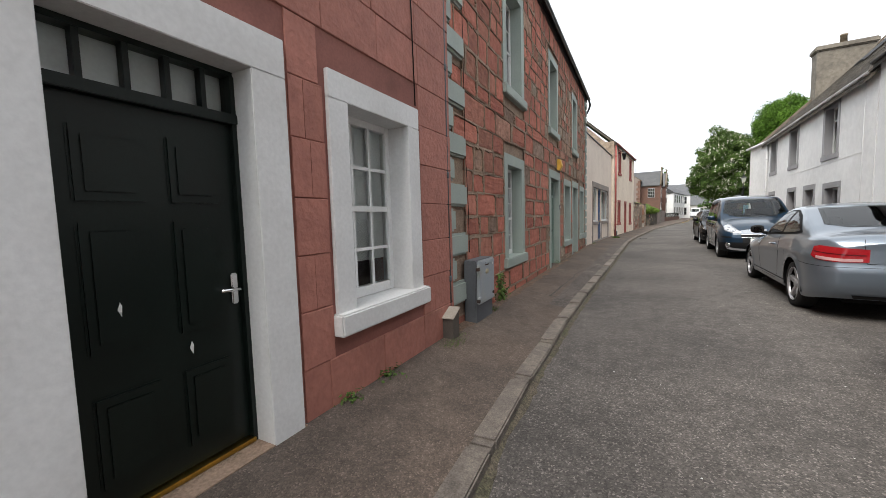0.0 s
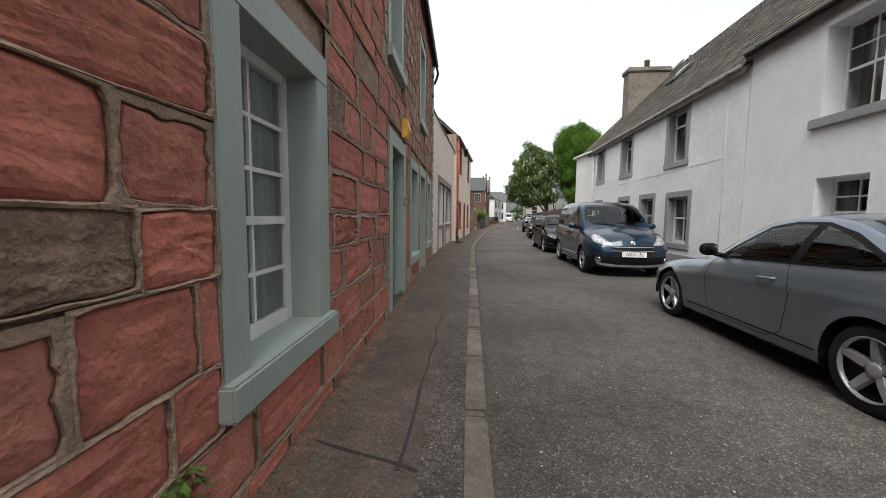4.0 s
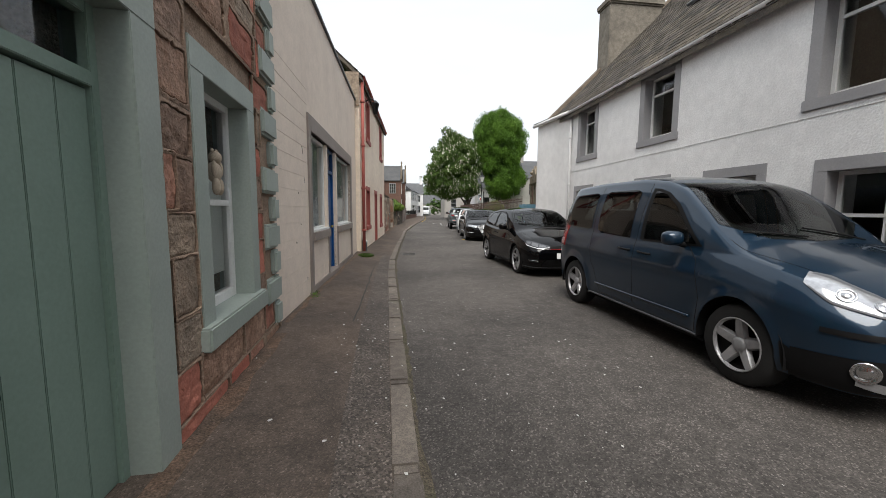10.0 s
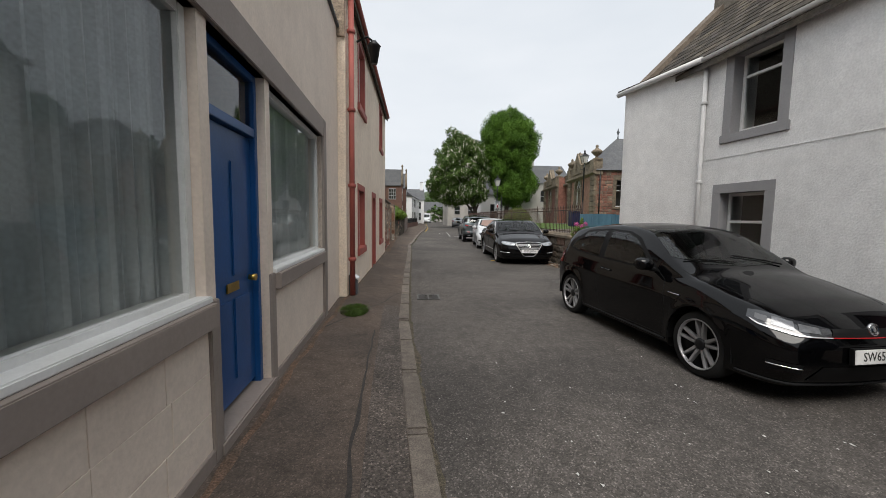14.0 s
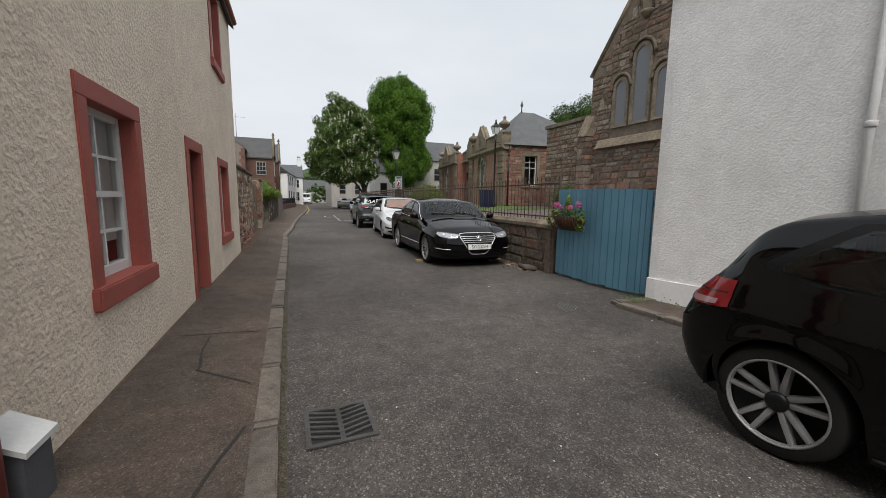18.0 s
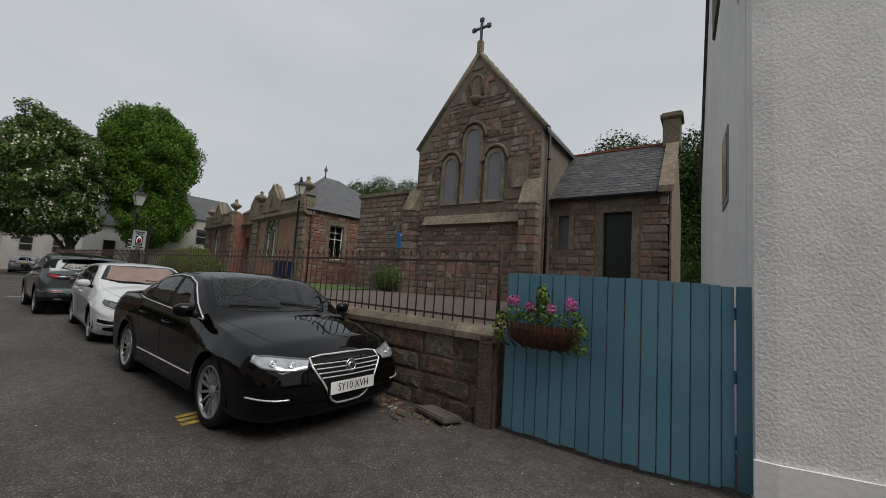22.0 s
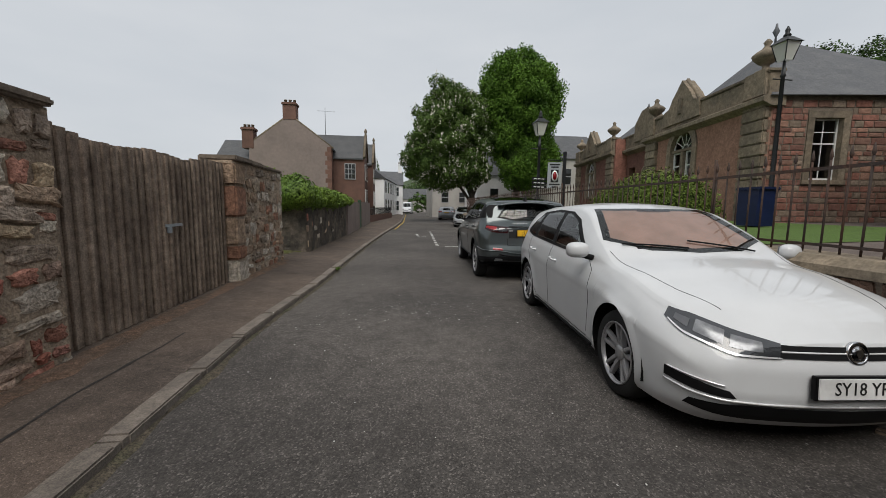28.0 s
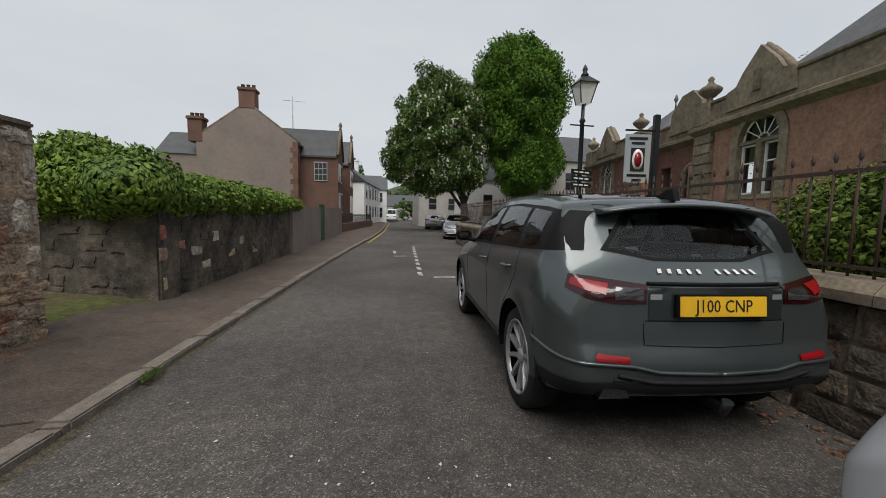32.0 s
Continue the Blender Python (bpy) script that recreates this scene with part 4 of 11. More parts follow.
def pitched_roof(house, x0, x1, z, run_deg, length, material, slate=(0.3, 0.22), overhang=0.1, depth=None, seed=4, limit=300):
    """The street side slope with its slates, a plain back slope and a ridge."""
    a = radians(run_deg)
    d = length * math.cos(a)
    top = z + length * math.sin(a)
    oy, oz = -overhang, z - overhang * math.tan(a)
    bm = prism_x([(oy, oz - 0.03), (d, top + (0 if True else 0)), (2 * d, z), (2 * d, z - 0.1), (d, top - 0.12), (oy, oz - 0.13)], x0, x1)
    roof = part("roof", bm, material, house)
    ms = [Matrix.Translation((0, oy, oz)) @ m for m in slates(x0, x1, length + overhang, a, slate, seed)]
    pieces("slate", slate_meshes("slate", material), ms, roof, limit, "courses of roof slates")
    return roof, d, top


def prism_x(poly, x0, x1, bm=None):
    """A prism whose outline lies in y, z, from x0 to x1."""
    bm = bm or bmesh.new()
    a = [bm.verts.new((x0, y, z)) for y, z in poly]
    b = [bm.verts.new((x1, y, z)) for y, z in poly]
    fs = [bm.faces.new(a), bm.faces.new(b[::-1])]
    for i in range(len(poly)):
        j = (i + 1) % len(poly)
        fs.append(bm.faces.new((a[j], a[i], b[i], b[j])))
    bmesh.ops.recalc_face_normals(bm, faces=fs)
    return bm


def gable_wall(house, x, thick, z0, eave, d, top, material, name="gable_wall"):
    """An end wall across the house, at x."""
    return part(name, prism_x([(0.45, z0), (0.45, eave), (d, top - 0.13), (2 * d, eave - 0.13), (2 * d, z0)], x, x + thick), material, house)


def chimney(house, x0, x1, y0, y1, z0, z1, material, pots=1, pot_h=0.35):
    c = part("chimney", boxes((x0, x1, y0, y1, z0, z1 - 0.25), bev=0.02), material, house)
    part("cope", boxes((x0 - 0.08, x1 + 0.08, y0 - 0.08, y1 + 0.08, z1 - 0.25, z1 - 0.02), bev=0.05), material, c)
    for k in range(pots):
        cx, cy = x0 + (x1 - x0) * (k + 0.5) / pots, (y0 + y1) / 2
        part("chimney_pot", lathe([(0.13, z1 - 0.03), (0.11, z1 + pot_h * 0.8), (0.13, z1 + pot_h * 0.82), (0.13, z1 + pot_h)], 14, cx=cx, cy=cy), M_DRESSED, c)
    return c


def eroded_masonry(wall, low, high, stone_m, mortar_m, limit):
    """Old soft stones set in a thick web of repointed mortar: each stone lies a little back behind a ragged edge of mortar."""
    rnd = random.Random(33)
    shapes, tight = [], []
    for v in range(30):
        n = 36
        snug = v >= 18
        out, e0 = [], rnd.uniform(0.010, 0.022) if snug else rnd.uniform(0.035, 0.075)
        ph = [rnd.uniform(0, 6.3) for _ in range(4)]
        for k in range(n):
            a = 2 * math.pi * (k + 0.5) / n
            c, s_ = math.cos(a), math.sin(a)
            sq = 1 / max(abs(c), abs(s_))
            q = 0.5 * min(sq, 1.36) - e0 * sq
            wob = 0.013 * math.sin(3 * a + ph[0]) + 0.012 * math.sin(7 * a + ph[1]) + rnd.uniform(-0.018, 0.018)
            if s_ > 0.3 and not snug:
                wob -= 0.045 * max(0, math.sin(5 * a + ph[2])) * s_ + 0.04 * s_ * rnd.random()
            if snug:
                wob *= 0.5
            out.append((c * (q + wob), s_ * (q + wob), c * 0.5 * sq, s_ * 0.5 * sq))
        bm = bmesh.new()
        rings = []
        sx_, sz_ = rnd.uniform(0, 50), rnd.uniform(0, 50)
        slope, slope2 = rnd.uniform(-0.012, 0.012), rnd.uniform(-0.012, 0.012)
        for f in (1.03, 0.99, 0.94, 0.84, 0.7, 0.54, 0.36, 0.18):
            edge = (0.008, 0.0, -0.008)[(1.03, 0.99, 0.94).index(f)] if f > 0.9 else -0.0125
            ring_ = []
            for x, z, _, _ in out:
                x_, z_ = x * f, z * f
                rel = 0.008 * noise.noise((x_ * 3.5 + sx_, z_ * 5.5 + sz_, 0)) + 0.003 * noise.noise((x_ * 7 + sx_, z_ * 13 + sz_, 3))
                ring_.append(bm.verts.new((x_, edge - (rel + slope * x_ + slope2 * z_ if f < 0.97 else 0), z_)))
            rings.append(ring_)
        mid = bm.verts.new((0, -0.0125, 0))
        for a, b in zip(rings, rings[1:]):
            for k in range(n):
                bm.faces.new((a[k], a[(k + 1) % n], b[(k + 1) % n], b[k]))
        for k in range(n):
            bm.faces.new((rings[-1][k], rings[-1][(k + 1) % n], mid))
        bmesh.ops.recalc_face_normals(bm, faces=bm.faces)
        me = bpy.data.meshes.new("stone")
        bm.to_mesh(me)
        bm.free()
        if sum(p.normal.y for p in me.polygons) > 0:
            me.flip_normals()
        me.materials.append(stone_m)
        web = [(ox * 1.03, -0.0145, oz * 1.05) for _, _, ox, oz in out] + [(x * 1.03, -0.0175 - rnd.uniform(0, 0.003), z * 1.03) for x, z, _, _ in out] + [(x, -0.0165, z) for x, z, _, _ in out] + [(x * 1.01, 0.012, z * 1.01) for x, z, _, _ in out]
        buff = me.copy()
        buff.materials[0] = M_BUFFSTONE
        (tight if snug else shapes).append((me, np.array(web), n, buff))
    verts, faces, off, rest = [], [], 0, ([], [], 0)
    for i, m in enumerate(low + high):
        me, web, n, buff = rnd.choice(tight if rnd.random() < (0.8 if m.translation.z < 0.95 else 0.4) else shapes)
        a = np.array(m)
        mm = m
        if i < limit:
            if rnd.random() < (0.72 if 6.2 < m.translation.x < 9.8 else 0.45 if m.translation.x > 4.6 else 0.06):
                me = buff
            link_part("stone", me, None, wall, "", mm)
        else:
            co = np.empty(len(me.vertices) * 3)
            me.vertices.foreach_get("co", co)
            rest[0].append(co.reshape(-1, 3) @ a[:3, :3].T + a[:3, 3])
            rest[1].extend(tuple(v + rest[2] for v in p.vertices) for p in me.polygons)
            rest = (rest[0], rest[1], rest[2] + len(me.vertices))
        verts.append(web @ a[:3, :3].T + a[:3, 3])
        for ring in range(3):
            for k in range(n):
                j = (k + 1) % n
                faces.append((off + ring * n + k, off + ring * n + j, off + (ring + 1) * n + j, off + (ring + 1) * n + k))
        off += 4 * n
    me = bpy.data.meshes.new("mortar_web")
    me.from_pydata(np.concatenate(verts).tolist(), [], faces)
    tagged(link_part("mortar_web", me, mortar_m, wall), "ragged brown-grey repointing between the stones", kind="stuff")
    if rest[0]:
        me = bpy.data.meshes.new("upper_masonry")
        me.from_pydata(np.concatenate(rest[0]).tolist(), [], rest[1])
        tagged(link_part("upper_masonry", me, stone_m, wall), "further red sandstone blocks", kind="stuff")


# ---- west side: the pink painted house ----
pink = thing("pink_house", facing((-1.16, 1.72), (-1.505, 5.22)), "pink painted blockwork house with white margins and black door", "house")
PINK_HOLES = [(0.4, 1.17, 0.16, 2.13), (1.86, 2.6, 0.75, 2.13)]
w = part("wall", wall_mesh(3.43, 5.7, PINK_HOLES, 0.4, x0=-9.0, z0=-0.2), M_PINKJ, pink)
ms = courses(-3.0, 3.42, 0.14, 3.5, (0.335, 0.345), (0.52, 0.62), [(0.18, 1.4, 0, 2.33), (1.66, 2.8, 0.56, 2.33)], gap=0.0035, proud=0.012, seed=8)
pieces("painted_block", block_meshes("painted_block", M_PINK, 0.008), ms, w)
bm = boxes((-9.0, 3.42, -0.012, 0.0, 3.5, 5.7))
part("upper_wall", bm, M_PINK, pink)
margin(pink, 0.4, 1.17, 0.16, 2.13, 0.2, M_WHITESTONE, 0.03, sill=False, name="door_surround", foot=0.12)
part("doorstep", boxes((0.18, 1.4, -0.04, 0.42, 0.1, 0.17), bev=0.012), M_MORTAR, pink, "worn pale stone doorstep")
door = part("door", boxes((0.42, 1.15, 0.14, 0.185, 0.2, 1.86), bev=0.003), M_BLACKDOOR, pink, "black painted panelled door")
for a, b, c, d in ((0.5, 0.74, 1.45, 1.75), (0.83, 1.06, 1.45, 1.75), (0.5, 0.74, 0.85, 1.38), (0.83, 1.06, 0.85, 1.38), (0.5, 0.74, 0.3, 0.68), (0.83, 1.06, 0.3, 0.68)):
    bm = bmesh.new()
    box(bm, a, b, 0.128, 0.145, c, d, bev=0.008)
    box(bm, a + 0.035, b - 0.035, 0.122, 0.13, c + 0.04, d - 0.04, bev=0.004)
    part("panel", bm, M_BLACKDOOR, door)
for x, z in ((0.6, 1.02), (0.86, 0.78)):
    part("paint_chip", prism_y([(x, z), (x + 0.01, z + 0.03), (x + 0.016, z + 0.012), (x + 0.012, z - 0.03)], 0.119, 0.124), M_WHITE, door)
part("door_handle", tube([(1.1, 0.1, 1.02), (1.1, 0.08, 1.02), (1.0, 0.08, 1.025)], 0.009, 8, boxes((1.085, 1.12, 0.122, 0.142, 0.94, 1.1), bev=0.006)), M_CHROME, door, "chrome lever handle on a plate")
part("threshold", boxes((0.42, 1.15, 0.1, 0.16, 0.172, 0.195), bev=0.004), M_BRASS, door, "brass threshold strip")
fan = part("fanlight", boxes((0.4, 1.17, 0.1, 0.19, 1.86, 1.91), bev=0.004), M_BLACKDOOR, pink)
for dims in ((0.4, 1.17, 0.12, 0.19, 2.1, 2.13), (0.4, 0.43, 0.11, 0.19, 0.17, 2.1), (1.14, 1.17, 0.11, 0.19, 0.17, 2.1)):
    part("frame_bar", boxes(dims), M_BLACKDOOR, fan)
for k in range(1, 5):
    part("glazing_bar", boxes((0.4 + 0.154 * k - 0.011, 0.4 + 0.154 * k + 0.011, 0.125, 0.17, 1.9, 2.11)), M_BLACKDOOR, fan)
part("pane", boxes((0.42, 1.15, 0.15, 0.156, 1.9, 2.11)), M_GLASS, fan)
part("roller_blind", boxes((0.42, 1.15, 0.2, 0.205, 1.88, 2.13)), M_BLIND, fan)
margin(pink, 1.86, 2.6, 0.75, 2.13, 0.17, M_WHITESTONE, 0.03, sill_proud=0.09)
sash(pink, 1.86, 2.6, 0.76, 2.13, 3, 2, 2, depth=0.17, bars=0.026, backing="half", split=0.5)
rooms(pink, PINK_HOLES, 0.4)
part("cable", tube([(2.72, -0.03, 2.32), (2.715, -0.022, 3.2), (2.70, -0.022, 5.6)], 0.006, 6), M_BLACK, pink, "thin black cable down the wall")
part("roof", prism_x([(-0.1, 5.6), (3.6, 8.9), (7.2, 5.6), (7.2, 5.5), (3.6, 8.75), (-0.1, 5.48)], -9.0, 3.43), M_SLATE, pink)

# ---- the red sandstone house ----
sand = thing("sandstone_house", facing((-1.56, 5.22), (-2.685, 16.72)), "two-storey red sandstone house with grey-green margins and quoins", "house")
# openings: x0, x1, z0, z1
S_WIN = [(1.96, 2.74, 0.72, 2.15), (6.94, 7.78, 0.66, 2.17), (9.92, 10.7, 0.69, 2.17)]
S_UP = [(1.98, 2.78, 3.3, 4.8), (5.08, 5.85, 3.3, 4.78), (8.28, 9.05, 3.3, 4.78)]
S_DOOR = [(5.15, 6.07, 0.08, 2.22), (8.38, 9.26, 0.14, 2.2)]
END = 11.52
sw = part("wall", wall_mesh(END, 5.62, S_WIN + S_UP + S_DOOR, 0.45, x0=-0.12, z0=-0.2), M_MORTAR, sand)
sw.data.transform(Matrix.Translation((0, 0.012, 0)))
skip = [(a - 0.17, b + 0.17, c - (0.16 if c > 0.5 else 0.3), d + 0.2) for a, b, c, d in S_WIN + S_UP + S_DOOR]
quoins = []
z, k = 0.135, 0
while z < 5.4:
    ln = 0.165 if k % 2 == 0 else 0.475
    skip.append((-0.2, -0.115 + ln + 0.015, z - 0.012, z + 0.257))
    quoins.append((-0.115, -0.115 + ln, z, z + 0.245, 0.05))
    z, k = z + 0.2695, k + 1
z, k = 0.225, 0
while z < 5.4:
    ln = 0.2 if k % 2 == 0 else 0.46
    skip.append((END - ln - 0.015, END + 0.1, z - 0.012, z + 0.248))
    quoins.append((END - ln, END - 0.005, z, z + 0.235, 0.045))
    z, k = z + 0.261, k + 1
ms = courses(-0.1, END, 0.02, 3.0, (0.22, 0.37), (0.28, 0.9), skip, gap=0.0, proud=1.0, seed=21, jitter=0.012, tilt=1.2)
ms.sort(key=lambda m: (m.translation.x > 7, m.translation.z))
ms2 = courses(-0.1, END, 3.0, 5.5, (0.22, 0.32), (0.25, 0.55), skip, gap=0.0, proud=1.0, seed=22)
eroded_masonry(sw, ms, ms2, M_REDSTONE, M_MORTAR, 330)
for a, b, c, d, p in quoins:
    bm = bmesh.new()
    box(bm, a, b, -p, 0.05, c, d, bev=0.026)
    part("quoin", bm, M_SAGE, sw)
for a, b, c, d in S_WIN + S_UP:
    margin(sand, a, b, c, d, 0.16, M_SAGE, 0.022, sill_proud=0.07)
for a, b, c, d in S_DOOR:
    margin(sand, a, b, c, d, 0.18, M_SAGE, 0.022, sill=False, name="door_surround")
sash(sand, *S_WIN[0], 2, 3, 2, depth=0.16, backing="net", split=0.42)
sash(sand, *S_WIN[1], 1, 2, 1, depth=0.14, backing="blind", split=0.45, back_z=(0.8, 1.55))
sash(sand, *S_WIN[2], 1, 1, 1, depth=0.12, backing="blind", split=0.5, back_z=(0.9, 1.66))
for o in S_UP:
    sash(sand, *o, 2, 2, 1, depth=0.16, backing="half", split=0.5, back_z=(o[2] + 0.05, o[2] + 0.7))
rooms(sand, S_WIN + S_UP + S_DOOR, 0.45)
for i, (a, b, c, d) in enumerate(S_DOOR):
    n, zt_ = 5, 1.78 if i == 0 else 1.86
    dr = part("door", boxes((a + 0.05, b - 0.05, 0.15, 0.18, c + 0.03, zt_)), M_SAGEDOOR, sand, "sage green boarded door")
    for k in range(n):
        x = a + 0.05 + (b - a - 0.1) * k / n
        part("board", boxes((x + 0.002, x + (b - a - 0.1) / n - 0.002, 0.13, 0.15, c + 0.03, zt_), bev=0.003), M_SAGEDOOR, dr)
    part("door_frame", boxes((a, a + 0.05, 0.11, 0.2, c, d), (b - 0.05, b, 0.11, 0.2, c, d), (a + 0.05, b - 0.05, 0.11, 0.2, d - 0.05, d), (a + 0.05, b - 0.05, 0.105, 0.2, zt_ + 0.01, zt_ + 0.07), bev=0.004), M_SAGEDOOR, dr)
    part("fanlight", boxes((a + 0.05, b - 0.05, 0.15, 0.156, 1.85 + 0.08 * i, d - 0.05)), M_GLASS, dr)
    part("doorstep", boxes((a - 0.02, b + 0.02, -0.03, 0.45, 0.0, c + 0.012), bev=0.012), M_MORTAR, sand)
part("door_handle", tube([(5.48, 0.125, 1.0), (5.48, 0.06, 1.0), (5.53, 0.055, 0.99), (5.57, 0.055, 0.985), (5.61, 0.055, 1.01), (5.64, 0.055, 1.015)], 0.011, 8, boxes((5.462, 5.498, 0.115, 0.132, 0.9, 1.08), bev=0.008)), M_BLACKIRON, sand, "black iron lever handle")
part("key_knob", lathe([(0.026, 0), (0.026, 0.008), (0.016, 0.014), (0.001, 0.016)], 14, bm=None), M_BLACKIRON, sand, "small black iron latch knob").matrix_local = Matrix.Translation((5.44, 0.13, 1.46)) @ pose(0, 0, 0, 90, 0, 0)
plate = part("number_plaque", boxes((6.1, 6.22, -0.032, -0.02, 1.5, 1.62), bev=0.004), M_BOXDARK, sand)
text_part("24", 0.085, M_WHITE, plate, Matrix.Translation((6.16, -0.034, 1.56)), "house number 24")
bm = prism_x([(-0.13, 5.62), (3.8, 8.9), (7.6, 5.6), (7.6, 5.5), (3.8, 8.75), (-0.13, 5.5)], -0.12, END)
part("roof", bm, M_SLATE, sand)
gutter(sand, -0.12, END + 0.1, 5.6, M_BLACKIRON, y=-0.1)
part("fascia", boxes((-0.12, END, -0.05, -0.004, 5.46, 5.62)), M_BLACKIRON, sand)
downpipe_top = part("gutter_end_pipe", tube([(END + 0.05, -0.1, 5.56), (END + 0.09, -0.14, 5.4), (END + 0.1, -0.1, 5.25), (END + 0.1, -0.03, 5.1)], 0.035, 8), M_BLACKIRON, sand)
part("side_wall", boxes((END - 0.4, END - 0.005, 0.45, 7.5, -0.2, 5.6)), M_MORTAR, sand)
downpipe(sand, -0.17, 0.2, 5.5, M_BOXDARK, y=-0.05, r=0.02, brackets=5)
part("cable", tube([(0.42, -0.03, 0.95), (0.40, -0.035, 1.5), (0.36, -0.03, 2.2), (0.35, -0.035, 3.2), (0.33, -0.03, 5.4)], 0.0035, 6), M_BLACK, sand, "thin loose cable on the stones")

# ---- the cream shop ----
shop = thing("cream_shop", facing((-2.71, 16.72), (-2.92, 23.62)), "single-storey cream painted shop with taupe frame and blue door", "shop")
SH = [(1.62, 2.84, 1.05, 2.5), (2.94, 3.78, 0.22, 2.5), (3.88, 5.8, 1.05, 2.5)]
SHL, SHT = 7.1, 4.42
cw = part("wall", wall_mesh(SHL, SHT, SH, 0.4, x0=-0.02, z0=-0.2), M_CREAM, shop)
ms = courses(0.0, 1.5, 0.22, 3.2, (0.2, 0.2), (1.5, 1.5), gap=0.004, proud=0.004, seed=2)
pieces("painted_course", block_meshes("painted_course", M_CREAM, 0.004), ms, cw)
ms = courses(1.62, 2.84, 0.24, 0.9, (0.22, 0.22), (0.4, 0.45), gap=0.006, proud=0.004, seed=3)
pieces("painted_course", block_meshes("painted_course", M_CREAM, 0.004), ms, cw)
sur = part("shop_surround", boxes((1.62, 5.8, -0.03, 0.1, 2.5, 2.72), bev=0.005), M_TAUPE, shop, "taupe painted shopfront margins")
for dims in ((1.46, 1.62, -0.03, 0.1, 0.16, 2.72), (5.8, 5.98, -0.03, 0.1, 0.16, 2.72), (1.62, 2.84, -0.06, 0.1, 0.92, 1.045), (3.88, 5.8, -0.06, 0.1, 0.92, 1.045), (2.84, 2.94, -0.02, 0.1, 0.16, 1.05), (3.78, 3.88, -0.02, 0.1, 0.16, 1.05), (1.62, 2.84, -0.02, 0.0, 0.16, 0.25), (3.88, 5.8, -0.02, 0.0, 0.16, 0.25)):
    part("margin", boxes(dims, bev=0.005), M_TAUPE, sur)
for a, b, c, d in (SH[0], SH[2]):
    win = part("shop_window", boxes((a + 0.06, b - 0.06, 0.05, 0.14, c, c + 0.06), bev=0.004), M_WHITE, shop)
    for dims in ((a, a + 0.06, 0.05, 0.14, c, d), (b - 0.06, b, 0.05, 0.14, c, d), (a + 0.06, b - 0.06, 0.05, 0.14, d - 0.05, d)):
        part("frame_bar", boxes(dims, bev=0.004), M_WHITE, win)
    part("pane", boxes((a + 0.05, b - 0.05, 0.08, 0.088, c + 0.05, d - 0.04)), M_GLASS, win)
    part("sill", boxes((a - 0.01, b + 0.01, -0.03, 0.06, c - 0.005, c + 0.03), bev=0.006), M_WHITE, win)
    n = 60
    rows = [[(a + (b - a) * k / n, 0.165 + 0.02 * math.sin(k * 1.7) + 0.014 * math.sin(k * 0.6), z) for k in range(n + 1)] for z in (c, d)]
    part("net_curtain", sheet(rows), M_NET, win, "striped net curtain")
blue = part("door", boxes((2.99, 3.73, 0.1, 0.145, 0.27, 2.05), bev=0.003), M_BLUEDOOR, shop, "royal blue panelled door")
for a, b, c, d in ((3.08, 3.33, 0.4, 0.95), (3.39, 3.64, 0.4, 0.95), (3.08, 3.33, 1.1, 1.85), (3.39, 3.64, 1.1, 1.85)):
    part("panel", boxes((a, b, 0.09, 0.104, c, d), bev=0.006), M_BLUEDOOR, blue)
part("door_handle", tube([(3.66, 0.1, 1.05), (3.66, 0.05, 1.05)], 0.02, 10, r1=0.026), M_BRASS, blue, "round brass knob")
part("letter_plate", boxes((3.28, 3.46, 0.086, 0.096, 1.0, 1.06), bev=0.003), M_BRASS, blue, "brass letter plate")
part("door_frame", boxes((2.94, 2.99, 0.06, 0.16, 0.22, 2.5), (3.73, 3.78, 0.06, 0.16, 0.22, 2.5), (2.99, 3.73, 0.06, 0.16, 2.06, 2.12), (2.99, 3.73, 0.06, 0.16, 2.45, 2.5), bev=0.004), M_BLUEDOOR, blue)
part("fanlight", boxes((2.99, 3.73, 0.09, 0.096, 2.12, 2.45)), M_GLASS, blue)
part("doorstep", boxes((2.9, 3.82, -0.03, 0.3, 0.14, 0.235), bev=0.01), M_TAUPE, shop)
rooms(shop, SH, 0.4)
part("coping", boxes((-0.02, SHL, -0.04, 0.45, SHT, SHT + 0.05), bev=0.008), M_BOXDARK, shop)
part("flat_roof", boxes((-0.02, SHL, 0.4, 6.0, 3.9, 4.0)), M_BOXDARK, shop)

# ---- the cream harled house with terracotta margins ----
terra = thing("harled_house", facing((-2.80, 23.95), (-2.72, 33.0)), "cream harled two-storey house with terracotta margins", "house")
T_LOW = [(1.22, 1.98, 0.86, 2.02), (5.72, 6.52, 0.75, 1.96)]
T_DOOR = [(3.66, 4.3, 0.16, 2.0)]
T_UP = [(1.3, 2.1, 3.68, 4.85), (5.72, 6.5, 3.66, 4.85)]
TL = 7.95
part("wall", wall_mesh(TL, 5.2, T_LOW + T_DOOR + T_UP, 0.45, x0=-0.12, z0=-0.2), M_CREAMHARL, terra)
for o in T_LOW + T_UP:
    margin(terra, *o, 0.12, M_TERRA, 0.015, sill_proud=0.05, sill_mat=M_TERRA)
for o in T_DOOR:
    margin(terra, *o, 0.13, M_TERRA, 0.015, sill=False, name="door_surround")
for o in T_LOW + T_UP:
    sash(terra, *o, 2, 2, 2, depth=0.09, backing="half")
part("door", boxes((3.66, 4.3, 0.11, 0.16, 0.16, 1.99), bev=0.004), M_BLACKDOOR, terra)
rooms(terra, T_LOW + T_DOOR + T_UP, 0.45)
roof, d_, top_ = pitched_roof(terra, -0.12, TL, 5.2, 42, 5.0, M_SLATE, overhang=0.1, limit=40)
